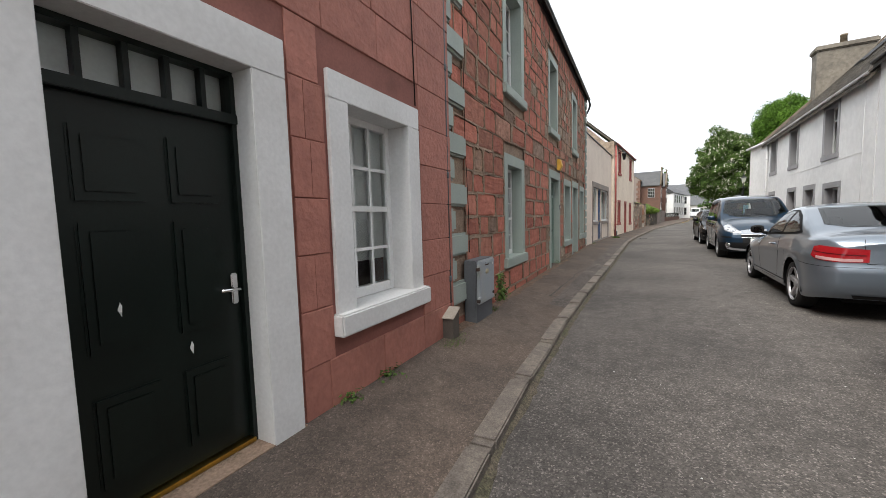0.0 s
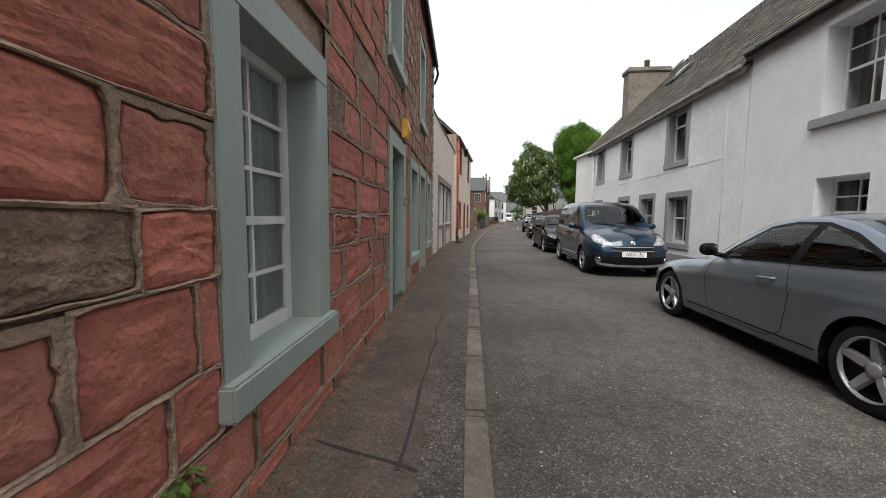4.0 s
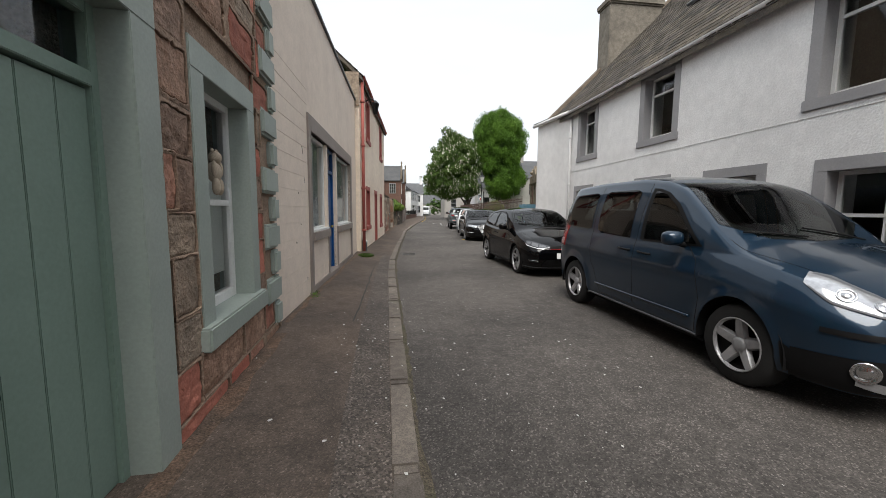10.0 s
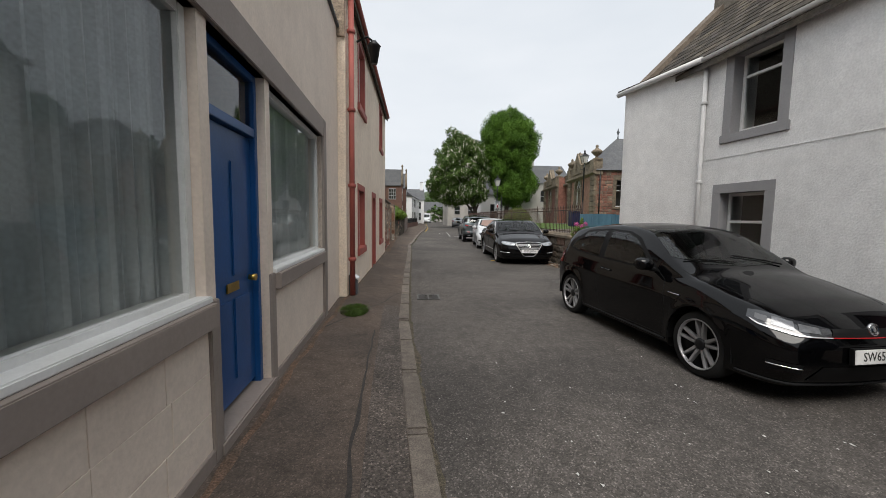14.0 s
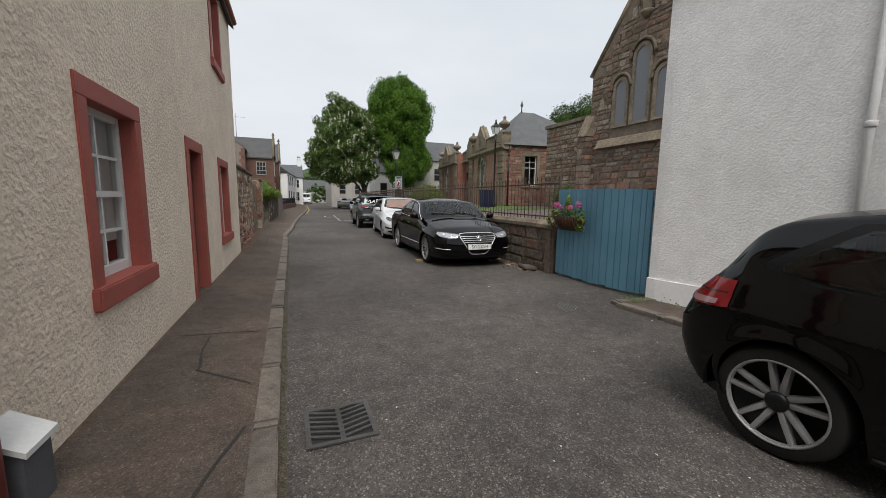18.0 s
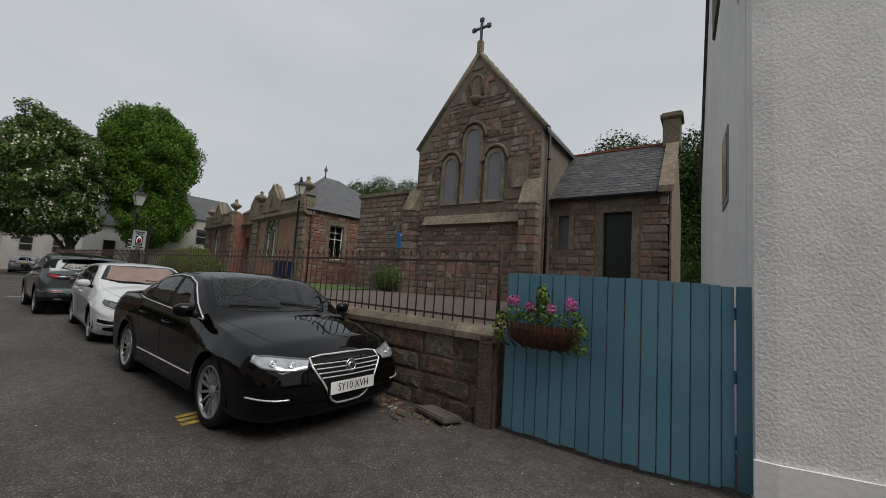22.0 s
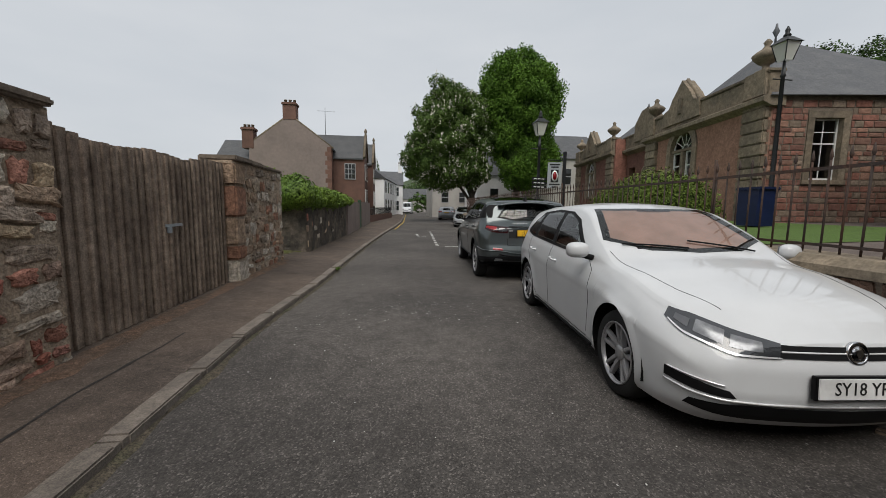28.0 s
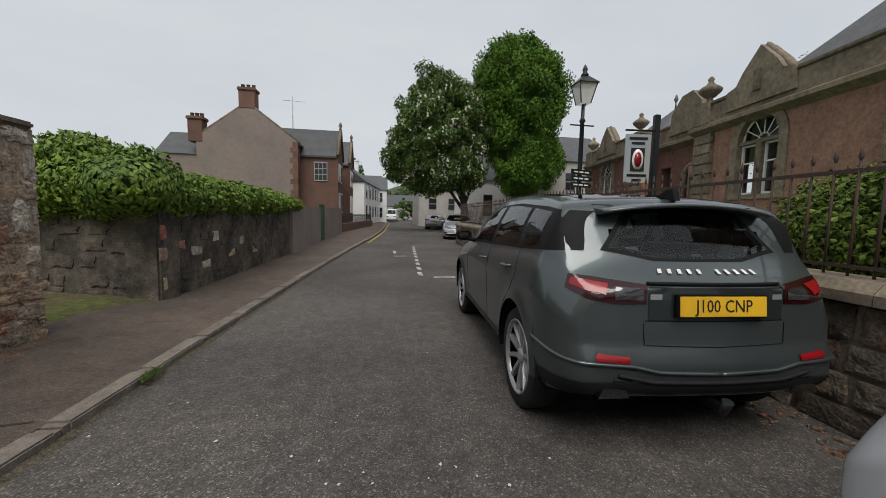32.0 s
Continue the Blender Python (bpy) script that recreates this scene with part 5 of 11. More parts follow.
gutter(terra, -0.12, TL, 5.12, M_TERRA, y=-0.11)
downpipe(terra, 0.0, 0.17, 5.05, M_TERRA, y=-0.075, r=0.045, brackets=4)
part("pipe_cover", prism_x([(0.0, 0.12), (-0.13, 0.12), (-0.13, 0.42), (0.0, 0.5)], 0.09, 0.27), M_BOXDARK, terra, "dark boxed pipe cover")
part("pipe_cover_top", prism_x([(0.0, 0.505), (-0.15, 0.415), (-0.15, 0.44), (0.0, 0.53)], 0.07, 0.29), M_WHITE, terra, "pale sloped cover")
gw = gable_wall(terra, -0.12, 0.4, -0.2, 5.2, d_, top_, M_LIMEMORTAR)
gable_wall(terra, TL - 0.4, 0.4, -0.2, 5.2, d_, top_, M_CREAMHARL)
part("rubble_corner", boxes((-0.16, -0.12, 0.0, 4.5, 4.3, 5.2)), M_LIMEMORTAR, terra)

# ---- east side: the two white houses ----
RN = facing((3.43, 26.07), (4.415, 6.47))
white2 = thing("white_harled_house", RN, "white harled house with grey margins and slate roof", "house")
R_UP = [(2.5, 3.3, 2.95, 4.22), (5.32, 6.2, 2.92, 4.2), (8.78, 9.7, 2.85, 4.2)]
R_LOW = [(2.4, 3.2, 0.9, 1.98), (7.2, 8.05, 0.8, 1.96), (8.98, 9.98, 0.7, 1.92)]
R_DOOR = [(5.28, 6.12, 0.08, 1.98)]
part("wall", wall_mesh(11.9, 4.45, R_UP + R_LOW + R_DOOR, 0.45, x0=0.06, z0=-0.2), M_HARL, white2)
# the front bends forward towards the gable corner
part("corner_wall", slab([(0.063, -0.345), (0.19, -0.345), (1.96, -0.028), (1.96, 0.01), (0.063, 0.01)], -0.2, 4.36), M_HARL, white2)
part("corner_plinth", slab([(0.05, -0.37), (0.19, -0.37), (1.93, -0.052), (1.93, -0.03), (0.19, -0.347), (0.05, -0.347)], 0.0, 0.36), M_WHITESMOOTH, white2)
part("corner_eave", slab([(-0.02, -0.49), (1.97, -0.17), (1.97, -0.1), (-0.02, -0.1)], 4.33, 4.41), M_SLATE, white2)
part("corner_gutter", tube([(-0.03, -0.47, 4.33), (1.0, -0.31, 4.34), (1.98, -0.15, 4.35)], 0.055, 10), M_WHITE, white2)
for o in R_UP + R_LOW:
    margin(white2, *o, 0.15, M_GREYTRIM, 0.012, sill_proud=0.03)
for o in R_DOOR:
    margin(white2, *o, 0.15, M_GREYTRIM, 0.012, sill=False, name="door_surround")
for o in R_UP:
    sash(white2, *o, 1, 1, 1, depth=0.17, backing="room", split=0.72)
for o in R_LOW:
    sash(white2, *o, 2 if o[1] - o[0] > 0.9 else 1, 1, 1, depth=0.17, backing="room", split=0.55)
dr = part("door", boxes((5.28, 6.12, 0.2, 0.25, 0.08, 1.98), bev=0.004), M_REDDOOR, white2, "dark red painted door")
part("door_handle", tube([(6.0, 0.2, 1.0), (6.0, 0.15, 1.0), (5.92, 0.15, 1.0)], 0.01, 8), M_CHROME, dr)
rooms(white2, R_UP + R_LOW + R_DOOR, 0.45)
part("plinth", boxes((3.4, 11.9, -0.025, 0.0, 0.0, 0.42)), M_GREYTRIM, white2)
part("plinth", boxes((1.94, 3.395, -0.04, 0.0, 0.0, 0.33)), M_WHITESMOOTH, white2)
roof2, d2_, top2_ = pitched_roof(white2, 0.0, 11.93, 4.45, 45, 6.2, M_SLATE, slate=(0.27, 0.2), overhang=0.14, limit=300)
gutter(white2, 1.96, 11.9, 4.36, M_WHITE, y=-0.13, r=0.06)
downpipe(white2, 1.99, 0.1, 4.3, M_WHITESTONE, y=-0.06, r=0.034)
part("cable", tube([(2.05, -0.006, 2.58), (5.0, -0.006, 2.6), (9.0, -0.006, 2.63), (11.3, -0.006, 2.66)], 0.004, 6), M_HARL, white2, "white painted cable along the wall")
part("conduit", tube([(11.3, -0.008, 0.75), (11.3, -0.008, 4.3)], 0.006, 6), M_HARL, white2)
gable_wall(white2, 0.062, 0.45, -0.2, 4.45, d2_, top2_, M_HARL)
chimney(white2, 0.02, 0.72, 1.75, 3.6, 6.0, 8.5, M_CHIMNEY, 1, 0.4)
# the grey shade of a deep recess is drawn as a flat plate
gwin = part("gable_window", boxes((0.046, 0.066, 1.4, 2.1, 2.68, 3.62), bev=0.006), M_GREYTRIM, white2, "small gable window, its deep recess drawn as a flat grey plate")
part("pane", boxes((0.04, 0.05, 1.48, 2.02, 2.76, 3.54)), M_DARKPANE, gwin)
part("skew", prism_x([(-0.12, 4.35), (d2_, top2_ + 0.05), (d2_, top2_ + 0.14), (-0.2, 4.42)], -0.02, 0.3), M_DARKMORTAR, white2)
sk = part("skylight", boxes((-0.35, 0.35, -0.5, 0.5, 0.02, 0.09), bev=0.01), M_BOXDARK, white2)
sk.matrix_local = Matrix.Translation((4.2, 2.4, 6.9)) @ pose(0, 0, 0, 45, 0, 0)
part("pane", boxes((-0.28, 0.28, -0.42, 0.42, 0.092, 0.1)), M_GLASS, sk)

M_DOORGREY = mat("blue_grey_door_paint", (0.24, 0.255, 0.27), 0.5, 0.05, 3, 60, 0.1)
white1 = thing("white_smooth_house", RN @ Matrix.Translation((11.95, 0, 0)), "white smooth rendered house with deep-set sash windows", "house")
W_UP = [(1.62, 2.5, 2.9, 4.25), (3.1, 4.1, 2.9, 4.25), (6.4, 7.3, 2.9, 4.25), (9.6, 10.5, 2.9, 4.25)]
W_LOW = [(1.62, 2.45, 0.95, 2.0), (6.2, 7.0, 0.95, 2.0), (9.5, 10.3, 0.95, 2.0)]
W_DOOR = [(3.1, 4.0, 0.1, 2.02), (4.6, 5.5, 0.1, 2.02)]
part("wall", wall_mesh(22, 4.62, W_UP + W_LOW + W_DOOR, 0.5, x0=0.0, z0=-0.2), M_WHITESMOOTH, white1)
for o in W_UP:
    margin(white1, *o, 0.13, M_WHITESMOOTH, 0.02, sill=True, sill_mat=M_GREYTRIM, sill_proud=0.07)
for o in W_UP + W_LOW:
    sash(white1, *o, 2, 2, 1, depth=0.26, backing="room")
for o in W_DOOR:
    dr = part("door", boxes((o[0], o[1], 0.3, 0.35, o[2], o[3]), bev=0.004), M_DOORGREY, white1, "grey door with an oval light")
    cx = (o[0] + o[1]) / 2
    ov = lathe([(0.001, 0), (0.17, 0.0), (0.17, 0.01), (0.001, 0.012)], 20)
    ov.transform(Matrix.Translation((cx, 0.292, 1.25)) @ pose(0, 0, 0, 90, 0, 0) @ Matrix.Diagonal((0.75, 2.4, 1, 1)))
    part("oval_light", ov, M_DARKPANE, dr)
    part("oval_moulding", tube([(cx + 0.14 * math.cos(2 * math.pi * k / 28), 0.292, 1.25 + 0.43 * math.sin(2 * math.pi * k / 28)) for k in range(29)], 0.022, 6), M_GREYTRIM, dr)
rooms(white1, W_UP + W_LOW, 0.5)
part("hood_mould", boxes((2.95, 5.7, -0.03, 0.0, 2.12, 2.18), bev=0.005), M_WHITESMOOTH, white1)
roof1, d1_, top1_ = pitched_roof(white1, -0.02, 14, 4.62, 45, 6.0, M_SLATE, slate=(0.27, 0.2), overhang=0.12, limit=60)
gutter(white1, -0.02, 22, 4.52, M_BLACKIRON, y=-0.12)
part("end_wall", boxes((21.6, 22, 0.5, 9.0, -0.2, 4.6)), M_WHITESMOOTH, white1)

# ---- scuffs and rusty stubs on the painted walls ----
M_SCUFF = mat("dark_wall_scuff", (0.10, 0.085, 0.07), 0.9, 0.4, 20, 120, 0.2)
rs = random.Random(44)


def scuff(house, x, z, w_, h_, y=-0.006):
    """A small ragged mark with a little depth on a painted wall."""
    poly = []
    for k in range(9):
        a = 2 * math.pi * k / 9
        q = rs.uniform(0.55, 1.0)
        poly.append((x + w_ * q * math.cos(a), z + h_ * q * math.sin(a)))
    part("scuff", prism_y(poly, y - 0.002, y + 0.002), M_SCUFF, house, "dark chipped mark")


for x, z, w_, h_ in ((1.19, 2.14, 0.012, 0.05), (1.16, 2.2, 0.025, 0.012), (1.25, 1.79, 0.008, 0.05), (0.8, 0.97, 0.02, 0.016), (1.03, 1.19, 0.007, 0.012), (0.94, 1.59, 0.008, 0.014), (1.3, 0.43, 0.012, 0.03)):
    scuff(shop, x, z, w_, h_)
for x, z, w_, h_ in ((0.86, 2.23, 0.012, 0.02), (1.03, 1.74, 0.016, 0.014), (1.15, 2.0, 0.006, 0.008), (0.7, 1.2, 0.006, 0.01)):
    scuff(white2, x, z, w_, h_, -0.003)


# ---- blue gate, churchyard wall and railings ----
gate = thing("blue_gate", facing((3.06, 28.02), (3.03, 26.88), 0.0), "teal-blue boarded double gate with a flower trough", "gate")
rnd = random.Random(12)
LEAF = Matrix.Translation((1.145, 0, 0)) @ pose(0, 0, 0, 0, 0, 12.5)
for m_, edges in ((None, [0.0, 0.12, 0.245, 0.36, 0.49, 0.615, 0.75, 0.87, 1.0, 1.14]), (LEAF, [0.0, 0.13, 0.255, 0.36, 0.49, 0.62, 0.70, 0.8, 0.915])):
    for k, (a, b) in enumerate(zip(edges, edges[1:])):
        top = 1.645 - (0.0 if m_ is None else 0.04 * a) + rnd.uniform(-0.005, 0.005)
        o = part("board", boxes((a + 0.003, b - 0.003 - (0.012 if m_ and k == 6 else 0), rnd.uniform(-0.004, 0.006), 0.03, 0.05 + rnd.uniform(0, 0.025), top), bev=0.004), M_BLUEGATE, gate)
        if m_:
            o.matrix_local = m_
    for z in (0.35, 0.85, 1.35):
        o = part("rail", boxes((0.02, edges[-1] - 0.02, 0.03, 0.07, z, z + 0.1), bev=0.004), M_BLUEGATE, gate)
        if m_:
            o.matrix_local = m_
o = part("side_board", boxes((0.93, 1.03, 0.02, 0.045, 0.06, 1.47), bev=0.004), M_BLUEGATE, gate, "shorter blue board beside the house corner")
o.matrix_local = LEAF

trough = thing("flower_trough", gate.matrix_world @ Matrix.Translation((0.42, -0.02, 1.02)), "wicker trough with pink flowers, hung on the blue gate", "planter")
rows = []
for i in range(13):
    x = -0.38 + 0.76 * i / 12
    e = math.sqrt(max(0, 1 - (abs(x) / 0.40) ** 4))
    rows.append([(x, -0.02 - 0.2 * e * math.sin(a), 0.12 - 0.24 * e * math.sin(a * 0.5) ** 1.2 * (1 if a < math.pi else 0)) for a in [math.pi * k / 8 for k in range(9)]])
part("basket", sheet([[Vector((x, -0.2 * math.cos(a) * e - 0.0, 0.14 - 0.25 * math.sin(a) * e)) for a in [math.pi / 2 * k / 6 for k in range(7)]] for x, e in [(-0.38 + 0.76 * i / 14, (1 - (abs(-0.38 + 0.76 * i / 14) / 0.385) ** 4) ** 0.5 if abs(-0.38 + 0.76 * i / 14) < 0.384 else 0) for i in range(15)]]), M_BASKET, trough)
for k in range(9):
    x = -0.36 + 0.09 * k
    part("iron_hoop", tube([(x, -0.205 * math.cos(a), 0.14 - 0.255 * math.sin(a)) for a in [math.pi / 2 * j / 6 for j in range(7)]], 0.006, 6), M_IRON, trough)
p, nn = lobes_points([(-0.3, -0.1, 0.2, 0.12, 0.1, 0.1), (0, -0.12, 0.22, 0.2, 0.1, 0.1), (0.3, -0.1, 0.2, 0.12, 0.1, 0.1), (-0.4, -0.14, 0.08, 0.08, 0.08, 0.15), (0.4, -0.14, 0.05, 0.08, 0.08, 0.16)], 700, 5)
leaf_mesh("leaves", *scatter_leaves(p, nn, 0.045, 5), M_IVY, trough, "variegated trailing leaves")
p, nn = lobes_points([(-0.27, -0.13, 0.34, 0.07, 0.06, 0.06), (-0.08, -0.15, 0.3, 0.05, 0.05, 0.05), (0.13, -0.15, 0.3, 0.05, 0.05, 0.05), (0.3, -0.12, 0.35, 0.07, 0.06, 0.06)], 2200, 6)
leaf_mesh("flower_heads", *scatter_leaves(p, nn, 0.03, 6), M_PINKBLOOM, trough, "pink blossom heads")
p, nn = lobes_points([(0.02, -0.1, 0.38, 0.07, 0.06, 0.14)], 1500, 7)
leaf_mesh("conifer_sprig", *scatter_leaves(p, nn, 0.05, 7), M_IVY, trough, "small upright green sprig")

# low wall of squared stones with a coping, and iron railings on it
YARD = 0.85
ywall = thing("churchyard_wall", facing((3.95, 56.5), (3.02, 28.1)), "low coursed stone wall with a rounded coping", "wall")
wl_ = math.hypot(0.93, 28.4)
wb_ = part("core", boxes((0, wl_, 0.06, 0.4, -0.1, 0.9)), M_DARKMORTAR, ywall)
ms = courses(0, wl_, 0.0, 0.9, (0.2, 0.34), (0.3, 0.75), gap=0.018, proud=0.03, seed=31, depth=0.06)
ms.sort(key=lambda m: -m.translation.x)
pieces("stone", stone_meshes("squared_stone", M_YARDSTONE, 10, 0.05, seed=9, corners=12), ms, wb_, 200, "squared brown sandstone")
x = 0.0
while x < wl_ - 0.4:
    ln = min(rnd.uniform(0.8, 1.2), wl_ - x)
    bm = prism_x([(-0.02, 0.9), (-0.02, 0.97), (0.05, 1.04), (0.33, 1.05), (0.42, 0.98), (0.42, 0.9)], x + 0.004, x + ln - 0.004)
    part("coping_stone", bm, M_DRESSED, ywall)
    x += ln
part("end_pier", boxes((wl_ - 0.22, wl_, -0.02, 0.46, -0.05, 0.98), bev=0.03), M_BROWNSTONE, ywall)
rail = thing("iron_railings", facing((3.95, 56.5), (3.02, 28.1)) @ Matrix.Translation((0, 0.2, 1.04)), "rusty wrought-iron railings along the churchyard wall", "railing")
part("top_rail", boxes((0, wl_ - 0.1, -0.008, 0.008, 0.72, 0.75)), M_IRON, rail)
part("low_rail", boxes((0, wl_ - 0.1, -0.008, 0.008, 0.06, 0.085)), M_IRON, rail)
me_bar = bpy.data.meshes.new("bar")
bm = tube([(0, 0, -0.05), (0, 0, 0.8)], 0.009, 6)
lathe([(0.004, 0.79), (0.016, 0.83), (0.004, 0.9)], 6, bm)
bm.to_mesh(me_bar)
bm.free()
me_bar.materials.append(M_IRON)
k, x = 0, wl_ - 0.12
while x > 0.1 and k < 190:
    link_part("bar", me_bar, None, rail, "", Matrix.Translation((x, 0, 0)))
    x, k = x - 0.15, k + 1
for x in (wl_ - 0.1, wl_ - 4.5, wl_ - 9.0, wl_ - 13.5):
    part("stay", tube([(x, 0, -0.05), (x, 0, 0.95)], 0.016, 8), M_IRON, rail)

# raised churchyard ground behind the wall
bm = sheet([[(3.3 + 0.034 * (y - 28), y, YARD), (7.5, y, YARD + 0.1), (13.5, y, YARD + 0.2), (40, y, YARD + 0.6)] for y in (28.1, 29, 33, 37, 41, 44, 50, 56.5)])
yard = tagged(part("churchyard_path", bm, M_PATH), "brown gravel churchyard path", "path", kind="structure")
bm = sheet([[(4.9 + 0.03 * (y - 36), y, YARD + 0.05), (11.3, y, YARD + 0.2)] for y in (38.0, 40, 44, 50, 56)])
part("lawn", bm, M_GRASS, yard, "green mown lawn")
bm = slab([(4.6, 26.2), (4.6, 28.1), (12, 28.1), (12, 26.5)], 0.05, YARD)
part("bank", bm, M_PATH, yard)

# ---- the church ----
CH = facing((11.3, 36.35), (11.3, 30.95))
church = thing("church", CH, "brown sandstone church with three lancet windows and a cross", "church")
CW, EV, AP = 5.4, 7.15, 10.55
LANC = [(1.42, 1.96, 4.65, 6.1), (2.34, 2.98, 4.65, 7.1), (3.38, 3.92, 4.65, 6.1)]
body_c = part("wall", prism_y([(0, 0.5), (CW, 0.5), (CW, EV), (CW / 2, AP), (0, EV)], 0.1, 9.0), M_DARKMORTAR, church)
holes = [(0.0, 0.001, 0, 0)]
skip = [(1.2, 4.15, 4.3, 6.25), (2.15, 3.17, 6.2, 7.8), (1.1, 2.2, 6.1, 6.75), (3.2, 4.2, 6.1, 6.75), (2.35, 2.95, 8.5, 9.9), (0.6, 4.75, 3.75, 4.15), (4.25, 5.0, 4.9, 6.0)]
ms = courses(0.0, CW, 0.8, AP - 0.2, (0.13, 0.32), (0.2, 0.75), skip, gap=0.022, proud=0.03, seed=41, depth=0.1, inside=lambda x, z: z < EV + (AP - EV) * (1 - abs(x - CW / 2) / (CW / 2)) - 0.12, jitter=0.02, tilt=2.5)
rq = random.Random(17)
ms = [m @ Matrix.Diagonal((rq.uniform(0.8, 1.25), 1.25, rq.uniform(1.3, 1.9), 1)) if rq.random() < 0.16 else m for m in ms]
pieces("stone", stone_meshes("rubble_stone", M_BROWNSTONE, 14, 0.12, seed=12, corners=12), ms, body_c, 280, "weathered brown sandstone rubble")


def arch_outline(x0, x1, z0, zs, n=8, pointed=1.15):
    """A pointed or round-headed opening as x, z points."""
    c, r = (x0 + x1) / 2, (x1 - x0) / 2
    pts = [(x0, z0), (x0, zs)]
    for k in range(1, 2 * n):
        a = math.pi - math.pi * k / (2 * n)
        pts.append((c + r * math.cos(a), zs + r * pointed * math.sin(a)))
    return pts + [(x1, zs), (x1, z0)]


M_LEADED = glass_mat("guarded_church_glass", (0.14, 0.145, 0.16), 0.35, 0.95)
for x0, x1, z0, zs in LANC:
    outer, inner = arch_outline(x0 - 0.13, x1 + 0.13, z0 - 0.1, zs), arch_outline(x0, x1, z0, zs)
    bm = bmesh.new()
    a = [bm.verts.new((x, 0.02, z)) for x, z in outer]
    b = [bm.verts.new((x, 0.04, z)) for x, z in inner]
    c = [bm.verts.new((x, 0.30, z)) for x, z in inner]
    d = [bm.verts.new((x, 0.2, z)) for x, z in outer]
    for q, w in ((d, a), (a, b), (b, c)):
        for k in range(len(q)):
            j = (k + 1) % len(q)
            bm.faces.new((q[k], q[j], w[j], w[k]))
    win = part("window", bm, M_DRESSED, church, "lancet window in dressed stone")
    part("pane", prism_y(inner, 0.075, 0.085), M_LEADED, win, "pale grey guarded glass")
    hood = arch_outline(x0 - 0.24, x1 + 0.24, zs - 0.2, zs)[1:-1]
    part("hood_mould", tube([(x, 0.03, z) for x, z in hood], 0.065, 8), M_DRESSED, win)
part("sill_course", prism_x([(0.1, 4.15), (0.02, 4.1), (-0.16, 3.76), (0.1, 3.74)], 0.6, 4.75), M_DRESSED, church, "sloping pale string course")
part("niche", prism_y(arch_outline(2.48, 2.88, 8.75, 9.35), 0.03, 0.12), M_DARKMORTAR, church)
part("niche_frame", tube([(x, 0.05, z) for x, z in arch_outline(2.42, 2.94, 8.75, 9.35)], 0.05, 8), M_DRESSED, church)
part("niche_bracket", lathe([(0.08, 8.45), (0.25, 8.62), (0.3, 8.72)], 14, cx=2.68, cy=0.1), M_DRESSED, church)
part("date_panel", boxes((4.35, 4.95, 0.03, 0.12, 5.0, 5.9), bev=0.015), M_DRESSED, church)
rb_ = random.Random(91)
for x0, x1 in ((-0.3, 0.25), (CW - 0.55, CW + 0.05)):
    but = part("buttress", boxes((x0 + 0.03, x1 - 0.03, -0.3, 0.1, 0.5, 4.35)), M_DARKMORTAR, church)
    z = 0.75
    while z < 4.3:
        h_ = rb_.uniform(0.2, 0.32)
        cut = rb_.uniform(0.2, 0.36) if rb_.random() < 0.6 else 0.6
        for a_, b_ in ((x0, min(x1, x0 + cut)), (x0 + cut, x1)):
            if b_ - a_ > 0.08:
                part("stone", boxes((a_ + 0.006, b_ - 0.006, -0.34 + rb_.uniform(-0.015, 0.015), 0.08, z + 0.006, z + h_ - 0.006), bev=0.018), M_BROWNSTONE, but)
        z += h_
    part("weathering", prism_x([(-0.36, z), (-0.36, z + 0.06), (0.1, z + 1.0), (0.1, z)], x0 - 0.02, x1 + 0.02), M_DRESSED, but)
for s in (-1, 1):
    e = CW / 2 + s * (CW / 2 + 0.12)
    part("skew", tube([(e, 0.12, EV - 0.1), (CW / 2, 0.12, AP + 0.06)], 0.11, 6), M_DRESSED, church)
part("cross_base", boxes((CW / 2 - 0.11, CW / 2 + 0.11, 0.0, 0.24, AP, AP + 0.55), bev=0.04), M_DRESSED, church)
bm = bmesh.new()
zc = AP + 1.1
box(bm, CW / 2 - 0.05, CW / 2 + 0.05, 0.07, 0.17, AP + 0.5, zc + 0.38, bev=0.02)
box(bm, CW / 2 - 0.36, CW / 2 + 0.36, 0.075, 0.165, zc - 0.05, zc + 0.05, bev=0.02)
for dx, dz in ((-0.33, 0), (0.33, 0), (0, 0.34)):
    box(bm, CW / 2 + dx - 0.09, CW / 2 + dx + 0.09, 0.06, 0.18, zc + dz - 0.09, zc + dz + 0.09, bev=0.03)
part("cross", bm, M_BOXDARK, church)
for s in (0, 1):
    a0, a1 = (-0.15, CW / 2) if s == 0 else (CW / 2, CW + 0.15)
    z0, z1 = (EV - 0.12, AP + 0.1) if s == 0 else (AP + 0.1, EV - 0.12)
    part("roof", prism_y([(a0, z0), (a1, z1), (a1, z1 - 0.12), (a0, z0 - 0.12)], 0.25, 9.2), M_SLATEBLUE, church)
for k in range(16):
    part("ridge_crest", boxes((CW / 2 - 0.03, CW / 2 + 0.03, 0.5 + 0.5 * k, 0.75 + 0.5 * k, AP + 0.06, AP + 0.22), bev=0.02), M_BOXDARK, church)
downpipe(church, CW + 0.12, 0.9, EV - 0.1, M_BLACKIRON, y=0.5, r=0.05)
